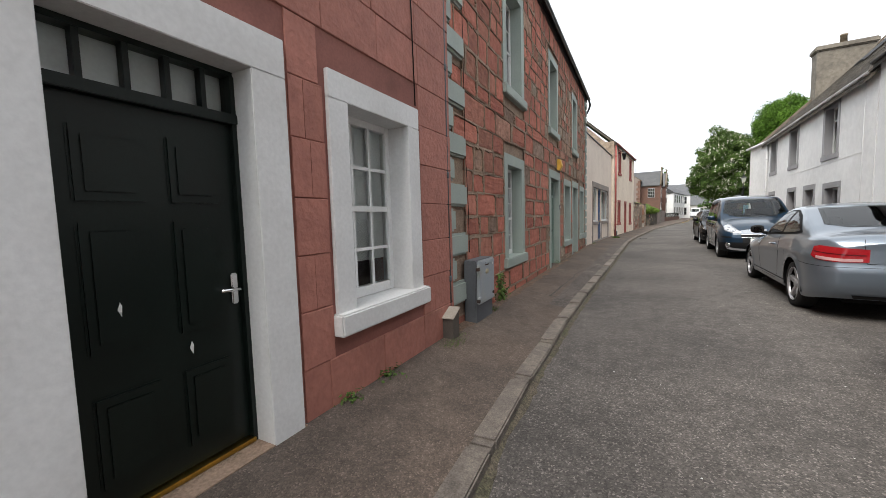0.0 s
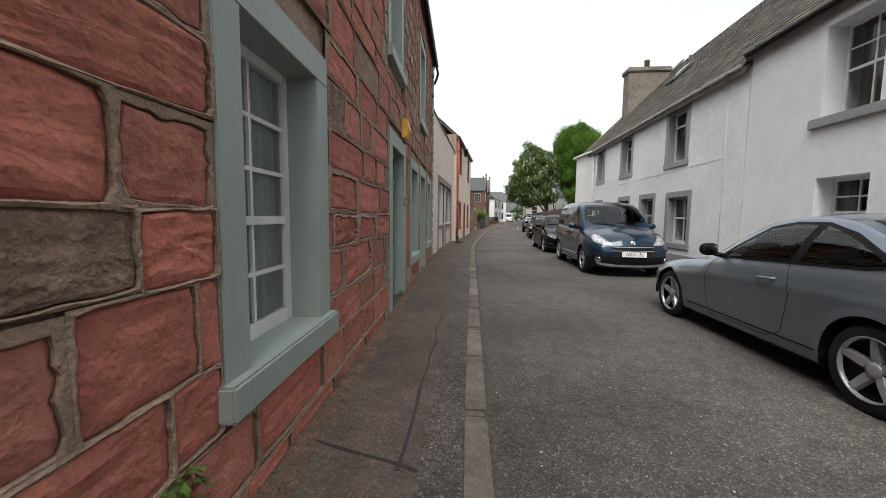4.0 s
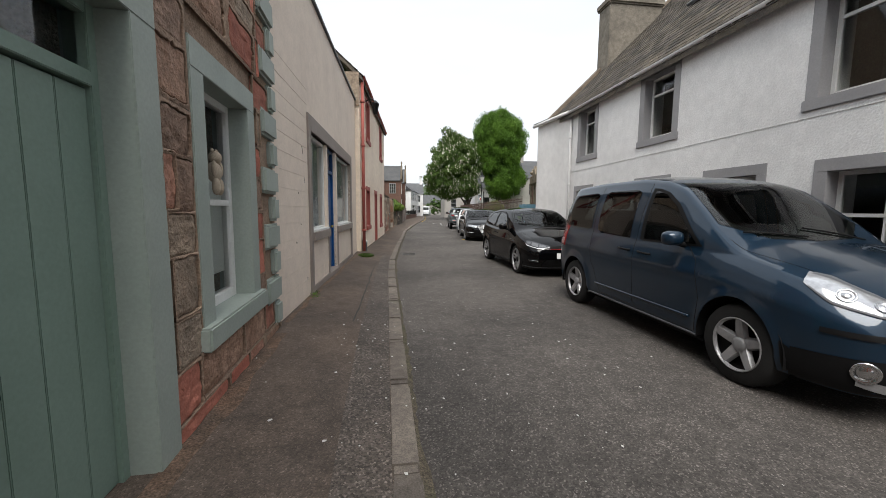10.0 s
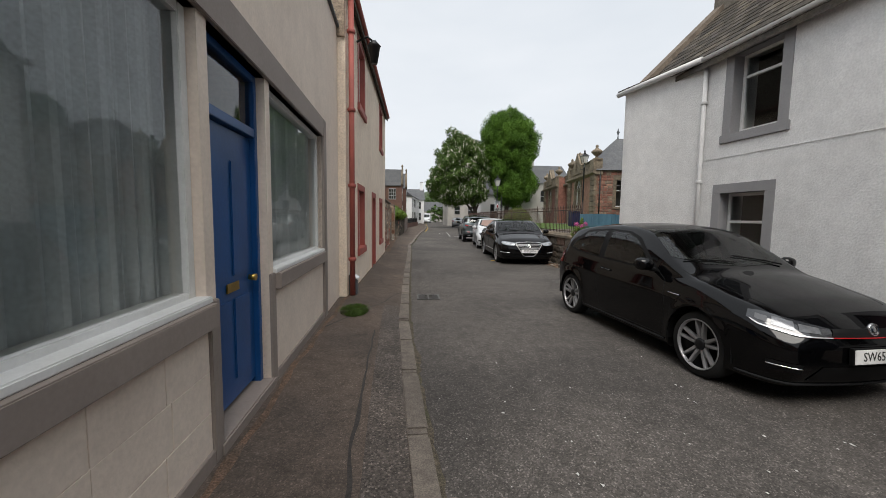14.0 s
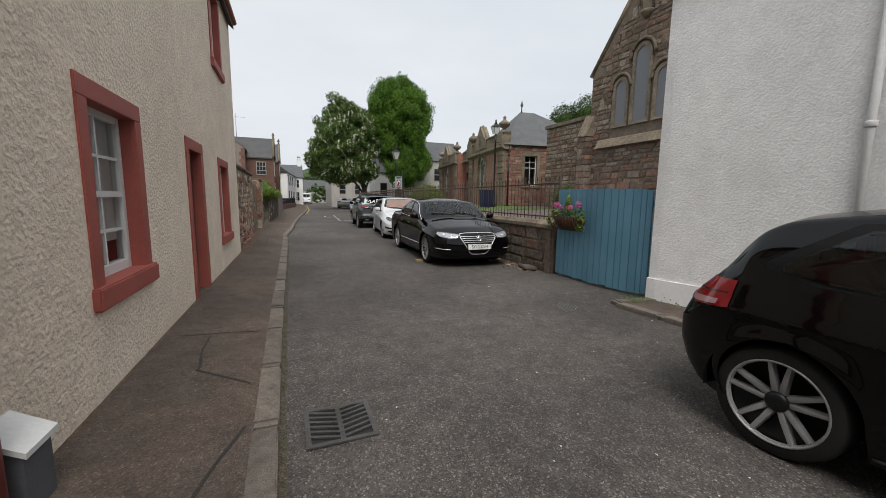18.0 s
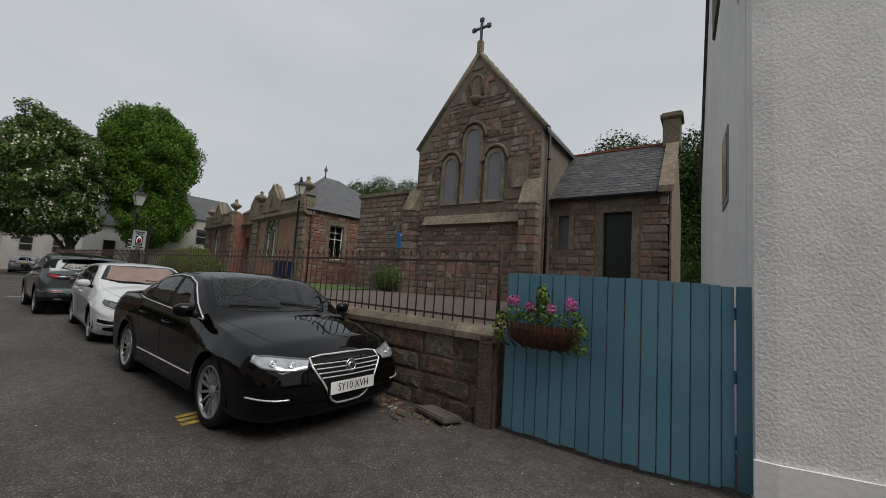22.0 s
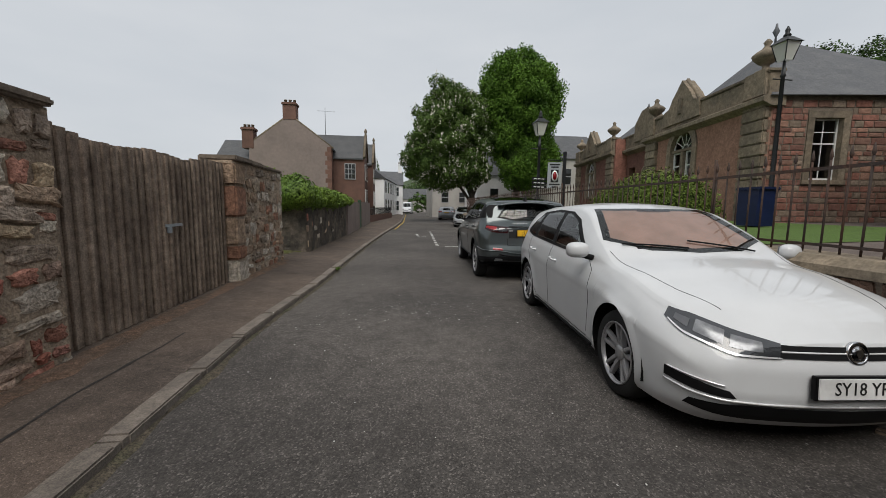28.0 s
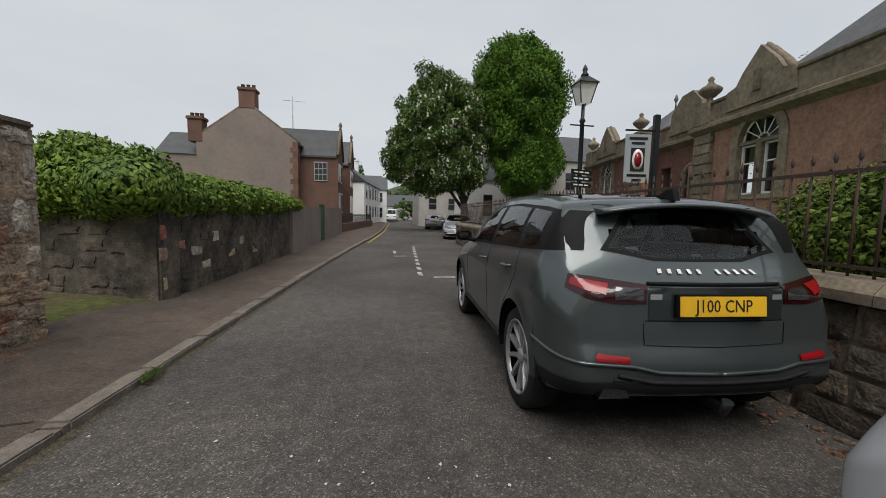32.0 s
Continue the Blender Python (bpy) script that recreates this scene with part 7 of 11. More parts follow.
def build_car(name, label, place, sh, paint, alloy, spec):
    car = thing(name, place, label, "car")
    mid = Vector((0, 0, 0.7))
    L = sh.L
    ends = [0.003, 0.01, 0.022, 0.04, 0.065, 0.1]
    st = sorted({*np.linspace(0, L, 128).round(3), *ends, *[L - e for e in ends], *[c + sh.arch * k for c in (sh.fo, sh.fo + sh.wb) for k in (-1.12, -1.05, -0.999, -0.97, -0.9, -0.75, -0.55, -0.3, 0, 0.3, 0.55, 0.75, 0.9, 0.97, 0.999, 1.05, 1.12)]})
    us = [0, 0.03, 0.06, 0.1, 0.14, 0.18, 0.22, 0.255, 0.28, 0.30, 0.32, 0.345, 0.37, 0.395, 0.42, 0.435, 0.45, 0.485, 0.53, 0.58, 0.65, 0.72, 0.778, 0.8, 0.81, 0.82, 0.84, 0.87, 0.91, 0.95, 1.0]
    bm = bmesh.new()
    ring = [[sh.at(s, u, 1) for u in us] + [sh.at(s, u, -1) for u in us[::-1][1:]] for s in st]
    vs = [[bm.verts.new(p) for p in r] for r in ring]
    for a, b in zip(vs, vs[1:]):
        for k in range(len(a) - 1):
            bm.faces.new((a[k], a[k + 1], b[k + 1], b[k])).smooth = True
    for end, row in ((0, vs[0]), (L, vs[-1])):
        n = len(us)
        prev = None
        for k in range(n - 1):
            a, b = row[k], row[len(row) - 1 - k]
            line = [a]
            for j in range(1, 16):
                y = a.co.y + (b.co.y - a.co.y) * j / 16
                line.append(bm.verts.new(sh.warp(end, y, a.co.z)))
            line.append(b)
            if prev:
                for j in range(16):
                    bm.faces.new((prev[j], prev[j + 1], line[j + 1], line[j])).smooth = True
            prev = line
        for j in range(16):
            bm.faces.new((prev[j], prev[j + 1], row[n - 1])).smooth = True
    bmesh.ops.remove_doubles(bm, verts=bm.verts, dist=0.0004)
    bmesh.ops.recalc_face_normals(bm, faces=bm.faces)
    tree_ = BVHTree.FromBMesh(bm)

    # ways of laying a flat outline on the skin
    def on_side(s, z, sd):
        return Vector((sh.x(s), 3.0 * sd, z)), Vector((0, -sd, 0))

    def on_top(s, y, sd):
        return Vector((sh.x(s), y * sd, 3.0)), Vector((0, 0, -1))

    def on_front(a, z, sd):
        d = Vector((math.cos(radians(a)), math.sin(radians(a)) * sd, 0))
        return Vector((sh.x(0.9), 0, z)) + d * 4, -d

    def on_back(a, z, sd):
        d = Vector((-math.cos(radians(a)), math.sin(radians(a)) * sd, 0))
        return Vector((sh.x(L - 0.9), 0, z)) + d * 4, -d

    def cast(way, a, b, sd, d=0.0):
        o, v = way(a, b, sd)
        p, nrm, _, _ = tree_.ray_cast(o, v)
        if p is None:
            p, nrm, _, _ = tree_.find_nearest(o + v * 2.2)
        if nrm.dot(v) > 0:
            nrm = -nrm
        return p + nrm * d

    def band(nm, way, P, Q, material, parent, d=0.005, n=16, m=5, sides=(1, -1), label="", holes=()):
        """A skin patch between the lower line P and the upper line Q, drawn in the view of way."""
        a, b = polyline(P, n), polyline(Q, n)
        made = None
        for sd in sides:
            pts = [[a[i] + (b[i] - a[i]) * k / m for k in range(m + 1)] for i in range(n + 1)]
            rows = [[cast(way, q[0], q[1], sd, d) for q in r] for r in pts]
            bmq = bmesh.new()
            vv = [[bmq.verts.new(q) for q in r] for r in rows]
            for i in range(n):
                for k in range(m):
                    c_ = (pts[i][k] + pts[i + 1][k + 1]) / 2
                    if any(in_poly(c_[0], c_[1], h) for h in holes):
                        continue
                    bmq.faces.new((vv[i][k], vv[i + 1][k], vv[i + 1][k + 1], vv[i][k + 1])).smooth = True
            bmq.normal_update()
            if sum(f.normal.dot(f.calc_center_median() - mid) * f.calc_area() for f in bmq.faces) < 0:
                bmesh.ops.reverse_faces(bmq, faces=bmq.faces)
            made = part(nm, bmq, material, parent, label)
        return made

    def line(nm, way, P, material, parent, r_=0.006, d=0.002, n=40, sides=(1, -1), label=""):
        for sd in sides:
            made = part(nm, tube([cast(way, q[0], q[1], sd, d) for q in polyline(P, n)], r_, 6), material, parent, label)
        return made

    # cut the shell for the glass
    P_, Q_ = spec["screen"]
    screen_poly = shrink(P_ + Q_[::-1], 0.03)
    back_way, RP, RQ = spec["rear"]
    rear_poly = shrink(RP + RQ[::-1], 0.03) if back_way == "top" else scaled(RP + RQ[::-1], 0.96, 0.92)
    panes = [p + q[::-1] for p, q in spec["panes"]]
    cuts = [shrink(p, 0.012) for p in panes]
    dead = []
    for f in bm.faces:
        c = f.calc_center_median()
        s_ = sh.x(0) - c.x
        if c.z > sh.belt(min(L, max(0, s_))) - 0.02:
            if abs(f.normal.y) > 0.35 and any(in_poly(s_, c.z, q) for q in cuts):
                dead.append(f)
            elif s_ < L * 0.55 and f.normal.z > 0.2 and in_poly(s_, c.y, screen_poly):
                dead.append(f)
            elif s_ > L * 0.55 and abs(f.normal.y) < 0.6 and (in_poly(s_, c.y, rear_poly) if back_way == "top" else in_poly(math.degrees(math.atan2(c.y, -(c.x - sh.x(L - 0.9)))), c.z, rear_poly) and c.x < sh.x(L - 0.9)):
                dead.append(f)
    bmesh.ops.delete(bm, geom=dead, context="FACES")
    body = part("body", bm, paint, car)

    # glass, with its dark border
    ws = band("windscreen", on_top, P_, Q_, M_CARGLASS, body, 0.004, 28, 14, (1,))
    band("screen_border", on_top, P_, Q_, M_BLACK, ws, 0.001, 40, 24, (1,), holes=[shrink(P_ + Q_[::-1], 0.06)])
    rw = band("rear_window", on_top if back_way == "top" else on_back, RP, RQ, M_CARGLASS, body, 0.004, 24, 12, (1,))
    if back_way == "top":
        band("screen_border", on_top, RP, RQ, M_BLACK, rw, 0.001, 40, 24, (1,), holes=[shrink(RP + RQ[::-1], 0.05)])
    else:
        SP, SQ = spec.get("rear_surround", (RP, RQ))
        band("screen_border", on_back, SP, SQ, M_BLACK, rw, 0.0025, 64, 24, (1,), holes=[scaled(RP + RQ[::-1], 0.92, 0.86)])
    D0, D1 = spec["dlo"]
    band("window_surround", on_side, D0, D1, M_BLACK, body, 0.003, 100, 22, holes=[shrink(q, 0.012) for q in panes])
    for p, q in spec["panes"]:
        band("side_window", on_side, p, q, spec.get("side_glass", M_CARGLASS), body, 0.0065, 20, 10)
    for pts, r_ in spec.get("chrome", ()):
        line("window_trim", on_side, pts, M_BRIGHTTRIM, body, r_, 0.006, 70)
    # shut lines: bonnet, doors and flaps
    for pts in spec.get("seams", ()):
        line("door_seam", on_side, pts, M_BLACK, body, 0.0035, -0.0012, 40)
    for pts in spec.get("top_seams", ()):
        line("bonnet_seam", on_top, pts, M_BLACK, body, 0.0032, -0.0012, 40)
    for pts, sides_ in spec.get("back_seams", ()):
        line("shut_line", on_back, pts, M_BLACK, body, 0.0035, -0.0012, 40, sides_)
    for pts, r_, m_ in spec.get("side_lines", ()):
        line("side_trim", on_side, pts, m_, body, r_, 0.004, 40)
    for s, z in spec["handles"]:
        for sd in (1, -1):
            p, q = cast(on_side, s, z, sd, 0.0), cast(on_side, s + 0.2, z + 0.012, sd, 0.0)
            o = Vector((0, 0.03 * sd, 0))
            part("door_handle", tube([p, p + (q - p) * 0.12 + o, p + (q - p) * 0.5 + o * 1.15, p + (q - p) * 0.88 + o, q], 0.0125, 8), spec.get("handle_mat", paint), body)
    if spec.get("dark_roof"):
        band("roof_panel", on_top, *spec["dark_roof"], P_BLACK, body, 0.003, 40, 20, (1,))
    # dark underbody and wheel-arch linings
    bmq = bmesh.new()
    box(bmq, -sh.wb / 2 + sh.arch, sh.wb / 2 - sh.arch, -sh.W / 2 + 0.09, sh.W / 2 - 0.09, sh.sill - 0.05, sh.sill + 0.12, bev=0.03)
    box(bmq, sh.x(L - 0.3), sh.x(0.3), -sh.W / 2 + 0.32, sh.W / 2 - 0.32, sh.sill - 0.01, sh.sill + 0.2, bev=0.03)
    part("underbody", bmq, M_BLACK, car)
    for x in (sh.wb / 2, -sh.wb / 2):
        for sd in (1, -1):
            arc = [radians(-8 + 196 * k / 18) for k in range(19)]
            ro = sh.arch + 0.004
            rows = [[(x + ro * math.cos(a), sd * y, sh.r + ro * math.sin(a)) for y in (sh.W / 2 - 0.36, sh.W / 2 - 0.012)] for a in arc]
            bmq = sheet(rows)
            c_ = bmq.verts.new((x, sd * (sh.W / 2 - 0.36), sh.r))
            rim_ = [v for v in bmq.verts if abs(abs(v.co.y) - (sh.W / 2 - 0.36)) < 1e-5 and v is not c_]
            for v, w_ in zip(rim_, rim_[1:]):
                bmq.faces.new((v, w_, c_))
            part("arch_lining", bmq, M_BLACK, car)
    # cabin: lining, dashboard and seats
    s0, s1 = min(p[0] for p in P_), max(p[0] for p in Q_)
    xa, xb, zi, yi = sh.x(s0 + 0.25), sh.x(max(p[0] for p in D0) - 0.1), sh.belt(2.2) - 0.05, sh.W / 2 - 0.16
    part("door_lining", boxes((xb, xa, -yi, -yi + 0.03, 0.5, zi), (xb, xa, yi - 0.03, yi, 0.5, zi), (xb, xa, -yi + 0.03, yi - 0.03, 0.5, 0.53)), M_CLOTH, body)
    part("dashboard", boxes((xa - 0.42, xa + 0.1, -yi + 0.03, yi - 0.03, 0.56, sh.belt(s0 + 0.3) - 0.05), bev=0.04), M_BLACK, body)
    xs_ = sh.x(s1 + 0.40)
    seats_at = [(xs_, 0.36, 0.24), (xs_, -0.36, 0.24)]
    if not spec.get("two_seats"):
        seats_at += [(xs_ - 0.85, 0.38, 0.28), (xs_ - 0.85, -0.38, 0.28)]
    roof_z = sh.top(s1 + 0.4)
    for sx, sy, sw2 in seats_at:
        bmq = prism_y([(0.05, 0.53), (0.0, 0.75), (-0.16, roof_z - 0.40), (-0.06, roof_z - 0.39), (0.16, 0.75), (0.5, 0.78), (0.52, 0.53)], -sw2, sw2)
        bmq.transform(Matrix.Translation((sx, sy, 0)))
        seat = part("seat", bmq, M_CLOTH, body)
        part("headrest", boxes((sx - 0.2, sx - 0.1, sy - 0.13, sy + 0.13, roof_z - 0.37, roof_z - 0.2), bev=0.03), M_CLOTH, seat)
    # wipers
    for y0, y1 in ((-0.08, -0.6), (0.5, -0.02)):
        part("wiper", tube([cast(on_top, s0 + 0.05 + 0.035 * abs(k - 0.0), y0 + (y1 - y0) * k / 3, 1, 0.016) for k in range(4)], 0.008, 6), M_BLACK, body)
    # wheels
    r, wd = sh.r, 0.21
    rr_ = spec.get("rim", 0.72)
    tyre = open_ring([(r * (rr_ - 0.04), -wd / 2 + 0.01), (r * 0.93, -wd / 2), (r * 0.985, -wd / 2 + 0.03), (r, -wd / 4), (r, wd / 4), (r * 0.985, wd / 2 - 0.03), (r * 0.93, wd / 2), (r * (rr_ - 0.04), wd / 2 - 0.01)], 40)
    tyre.transform(pose(0, 0, 0, 90))
    rim = lathe([(r * rr_, -0.02), (r * rr_, wd / 2 - 0.03), (r * (rr_ - 0.05), 0.01), (r * 0.1, 0.0)], 40)
    rim.transform(pose(0, 0, 0, 90))
    lip = open_ring([(r * rr_, wd / 2 - 0.02), (r * rr_ + 0.002, wd / 2 - 0.004), (r * (rr_ - 0.012), wd / 2 + 0.002), (r * (rr_ - 0.035), wd / 2 - 0.006), (r * (rr_ - 0.05), wd / 2 - 0.03)], 44)
    lip.transform(pose(0, 0, 0, 90))
    spokes = bmesh.new()
    n = spec.get("spokes", 5)
    pair = spec.get("paired", False)
    for k in range(n):
        for off in ((-0.2, 0.2) if pair else (0,)):
            a = 2 * math.pi * k / n + math.pi / 2
            wI, wO = (0.018, 0.012) if pair else (spec.get("spoke_w", 0.045), spec.get("spoke_w", 0.045) * 0.8)
            base = Vector((math.cos(a + off * 1.6) * 0.04, 0, math.sin(a + off * 1.6) * 0.04))
            tip = Vector((math.cos(a + off) * r * (rr_ - 0.03), 0, math.sin(a + off) * r * (rr_ - 0.03)))
            dr_ = (tip - base).normalized()
            sdv = Vector((-dr_.z, 0, dr_.x))
            rows_ = []
            for f, yy in ((0.0, wd / 2 - 0.045), (0.35, wd / 2 - 0.028), (0.75, wd / 2 - 0.018), (1.0, wd / 2 - 0.014)):
                c_, w_ = base + (tip - base) * f, wI + (wO - wI) * f
                rows_.append([spokes.verts.new(c_ + sdv * w_ * g_ + Vector((0, -yy + h_, 0))) for g_, h_ in ((1.3, 0.035), (0.85, 0.002), (0.0, 0.0), (-0.85, 0.002), (-1.3, 0.035))])
            for p_, q_ in zip(rows_, rows_[1:]):
                for j in range(4):
                    spokes.faces.new((p_[j], p_[j + 1], q_[j + 1], q_[j]))
    bmesh.ops.recalc_face_normals(spokes, faces=spokes.faces)
    hub = lathe([(0.06, 0), (0.055, 0.02), (0.03, 0.03), (0.005, 0.031)], 18)
    hub.transform(pose(0, 0, 0, 90) @ Matrix.Translation((0, 0, wd / 2 - 0.05)))
    me_t, me_r, me_s, me_h, me_l = [bpy.data.meshes.new(x) for x in ("tyre", "rim", "spoke_star", "hub_cap", "rim_lip")]
    for b_, m_ in ((tyre, me_t), (rim, me_r), (spokes, me_s), (hub, me_h), (lip, me_l)):
        b_.to_mesh(m_)
        b_.free()
    for x in (sh.wb / 2, -sh.wb / 2):
        for sd in (1, -1):
            m = Matrix.Translation((x, sd * (sh.W / 2 - 0.02 - wd / 2), r)) @ pose(0, 0, 0, 0, 0, 180 if sd == 1 else 0)
            wh = link_part("wheel", me_t, M_TYRE, car, "", m)
            link_part("rim", me_r, M_DARKALLOY, wh)
            link_part("rim_lip", me_l, alloy, wh)
            link_part("spoke_star", me_s, alloy, wh)
            link_part("hub_cap", me_h, spec.get("hub_mat", alloy), wh)
    # mirrors
    sm, zm = spec["mirror"]
    for sd in (1, -1):
        p = cast(on_side, sm, zm, sd)
        bmq = bmesh.new()
        bmesh.ops.create_icosphere(bmq, subdivisions=3, radius=1.0)
        for v in bmq.verts:
            v.co = Vector((0.085 * v.co.x if v.co.x > 0 else 0.035 * v.co.x, 0.10 * (abs(v.co.y) ** 0.75) * (1 if v.co.y > 0 else -1), 0.07 * (abs(v.co.z) ** 0.7) * (1 if v.co.z > 0 else -1)))
        for f in bmq.faces:
            f.smooth = True
        bmq.transform(Matrix.Translation(p + Vector((0.0, 0.14 * sd, 0.075))) @ pose(0, 0, 0, 0, 0, 12 * sd))
        mi = part("door_mirror", bmq, spec.get("mirror_mat", paint), body)
        part("mirror_arm", tube([p + Vector((0, -0.02 * sd, 0.0)), p + Vector((0, 0.09 * sd, 0.03))], 0.026, 8), M_BLACK, mi)
        part("mirror_glass", boxes((-0.042, -0.036, -0.07, 0.07, -0.045, 0.045), bev=0.003), M_CHROME, mi).matrix_local = Matrix.Translation(p + Vector((0.0, 0.14 * sd, 0.075))) @ pose(0, 0, 0, 0, 0, 12 * sd)
    # lamps: lower and upper line in degrees round the end and height
    for end, way in (("headlights", on_front), ("taillights", on_back)):
        for P, Q, style in spec.get(end, ()):
            for sd in (1, -1):
                shell_m = {"clear": M_CLEARLENS, "dark": M_LENSDARK, "red": M_REDLENS, "smoked": M_SMOKED}[style]
                lamp_ = band("headlight" if end == "headlights" else "tail_light", way, P, Q, shell_m, body, 0.006, 20, 8, (sd,))
                pa, qa = polyline(P, 20), polyline(Q, 20)

                def sub(nm, f0, f1, g0_, g1_, m_, d=0.0095):
                    i0, i1 = int(f0 * 20), max(int(f0 * 20) + 2, int(f1 * 20))
                    lo = [tuple(pa[i] + (qa[i] - pa[i]) * g0_) for i in range(i0, i1 + 1)]
                    hi = [tuple(pa[i] + (qa[i] - pa[i]) * g1_) for i in range(i0, i1 + 1)]
                    band(nm, way, lo, hi, m_, lamp_, d, max(2, i1 - i0), 3, (sd,))
                if style == "clear":
                    for f in (0.3, 0.62):
                        i = int(20 * f)
                        c_ = pa[i] + (qa[i] - pa[i]) * 0.5
                        pt, nr = cast(way, c_[0], c_[1], sd, 0.008), cast(way, c_[0], c_[1], sd, 1.0)
                        rad = 0.36 * (qa[i][1] - pa[i][1])
                        lb = lathe([(rad, -0.004), (rad, 0.004), (rad * 0.86, 0.006), (rad * 0.8, 0.001), (rad * 0.5, -0.001), (rad * 0.42, 0.005), (rad * 0.1, 0.007)], 18)
                        lb.transform(Matrix.Translation(pt) @ (nr - pt).to_track_quat("Z", "Y").to_matrix().to_4x4())
                        part("lamp_bowl", lb, M_BOWL, lamp_)
                    # dark strips paint the shade along the lens edges
                    sub("lamp_shadow", 0.02, 0.98, 0.0, 0.1, M_BOXDARK)
                    sub("lamp_shadow", 0.02, 0.98, 0.9, 1.0, M_BOXDARK)
                elif style == "dark":
                    sub("lamp_bowl", 0.16, 0.4, 0.32, 0.8, M_LAMPGREY)
                    sub("lamp_bowl", 0.46, 0.72, 0.3, 0.85, M_LAMPGREY)
                    sub("lamp_bowl", 0.76, 0.92, 0.35, 0.75, M_BOXDARK)
                    sub("light_strip", 0.0, 0.95, 0.02, 0.12, M_BRIGHTTRIM, 0.011)
                elif style == "red":
                    sub("clear_strip", 0.1, 0.85, 0.06, 0.26, M_PALELENS)
                    sub("dark_strip", 0.05, 0.95, 0.5, 0.56, M_REDDARK)
                else:
                    sub("clear_block", 0.08, 0.42, 0.2, 0.75, M_LENSDARK)
                    sub("red_strip", 0.5, 0.97, 0.35, 0.8, M_REDLENS)
    for nm, way, P, Q, m_, d in spec.get("patches", ()):
        band(nm, {"front": on_front, "back": on_back, "side": on_side}[way], P, Q, m_, body, d, 18, 5)
    for nm, way, P, m_, r_ in spec.get("bars", ()):
        line(nm, {"front": on_front, "back": on_back, "side": on_side}[way], P, m_, body, r_, 0.006, 30)
    for a, z, rad, m_ in spec.get("foglights", ()):
        for sd in (1, -1):
            pt, nr = cast(on_front, a, z, sd, 0.006), cast(on_front, a, z, sd, 1.0)
            fl = lathe([(rad, -0.02), (rad, 0.008), (rad * 0.82, 0.012), (rad * 0.74, 0.0), (rad * 0.62, -0.003), (rad * 0.5, 0.006), (rad * 0.1, 0.01)], 20)
            fl.transform(Matrix.Translation(pt) @ (nr - pt).to_track_quat("Z", "Y").to_matrix().to_4x4())
            part("fog_light", fl, m_, body)
    # number plates
    for end, words, z, pm in spec["plates"]:
        p = cast(on_front if end == 0 else on_back, 0, z, 1, 0.0)
        sgn = 1 if end == 0 else -1
        pl = part("number_plate", boxes((-0.26, 0.26, -0.008, 0.0, -0.056, 0.056), bev=0.003), pm, body)
        pl.matrix_local = Matrix.Translation(p + Vector((0.03 * sgn, 0, 0))) @ pose(0, 0, 0, 0, 0, 90 if end == 0 else -90) @ pose(0, 0, 0, -4 if end == 0 else -6)
        part("plate_holder", boxes((-0.27, 0.27, 0.0005, 0.03, -0.064, 0.064), bev=0.004), M_BLACK, pl)
        if words:
            text_part(words, 0.098, M_INK, pl, Matrix.Translation((0, -0.0095, 0)), "black plate lettering", 0.0008, 0.86)
    for end, z, br in spec.get("badge", ()):
        p = cast(on_front if end == 0 else on_back, 0, z, 1, 0.004)
        b_ = lathe([(br, -0.01), (br, 0.008), (br * 0.85, 0.012), (br * 0.8, 0.007), (br * 0.55, 0.007), (br * 0.5, 0.011), (br * 0.2, 0.011)], 24)
        b_.transform(Matrix.Translation(p) @ pose(0, 0, 0, 0, 90 if end == 0 else -90, 0) @ pose(0, 0, 0, 0, -12 if end == 0 else 0, 0))
        part("badge", b_, M_CHROME, body, "plain round chrome badge")
    return car, body, sh, band, cast, (on_front, on_back, on_side, on_top)


def car_place(hub_front, hub_rear, near_side, sh):
    """The pose of a car from its two near-side hubs on the ground plan; near_side 1 is its left flank."""
    f, b = Vector((*hub_front, 0)), Vector((*hub_rear, 0))
    d = (f - b).normalized()
    left = Vector((-d.y, d.x, 0))
    c = (f + b) / 2 - left * near_side * (sh.W / 2 - 0.085)
    return Matrix(((d.x, left.x, 0, c.x), (d.y, left.y, 0, c.y), (0, 0, 1, 0.012), (0, 0, 0, 1)))


def mirror_top(pts):
    """A line over the car's width from the points of one half, (s, y) from the middle outwards."""
    return [(s, -y) for s, y in pts[::-1] if y > 0] + pts


P_GREY = car_paint("blue_grey_metallic", (0.17, 0.20, 0.235), 0.6, 0.3, 1.0)
P_NAVY = car_paint("dark_blue_metallic", (0.008, 0.024, 0.046), 0.3, 0.3, 1.0)
P_BLACK = car_paint("black_gloss", (0.0016, 0.0016, 0.0019), 0.0, 0.3, 0.75, 0.0)
P_WHITE = car_paint("white_gloss", (0.56, 0.57, 0.58), 0.0, 0.3, 0.8)
P_EVO = car_paint("green_grey_metallic", (0.08, 0.094, 0.097), 0.6, 0.3, 0.7)
P_DARKG = car_paint("charcoal_metallic", (0.02, 0.021, 0.023), 0.4)
P_SILVER = car_paint("silver_metallic", (0.4, 0.41, 0.42), 0.6)
M_REDLINE = mat("red_trim_line", (0.45, 0.01, 0.012), 0.35, 0.02, 6, 80, 0.0)

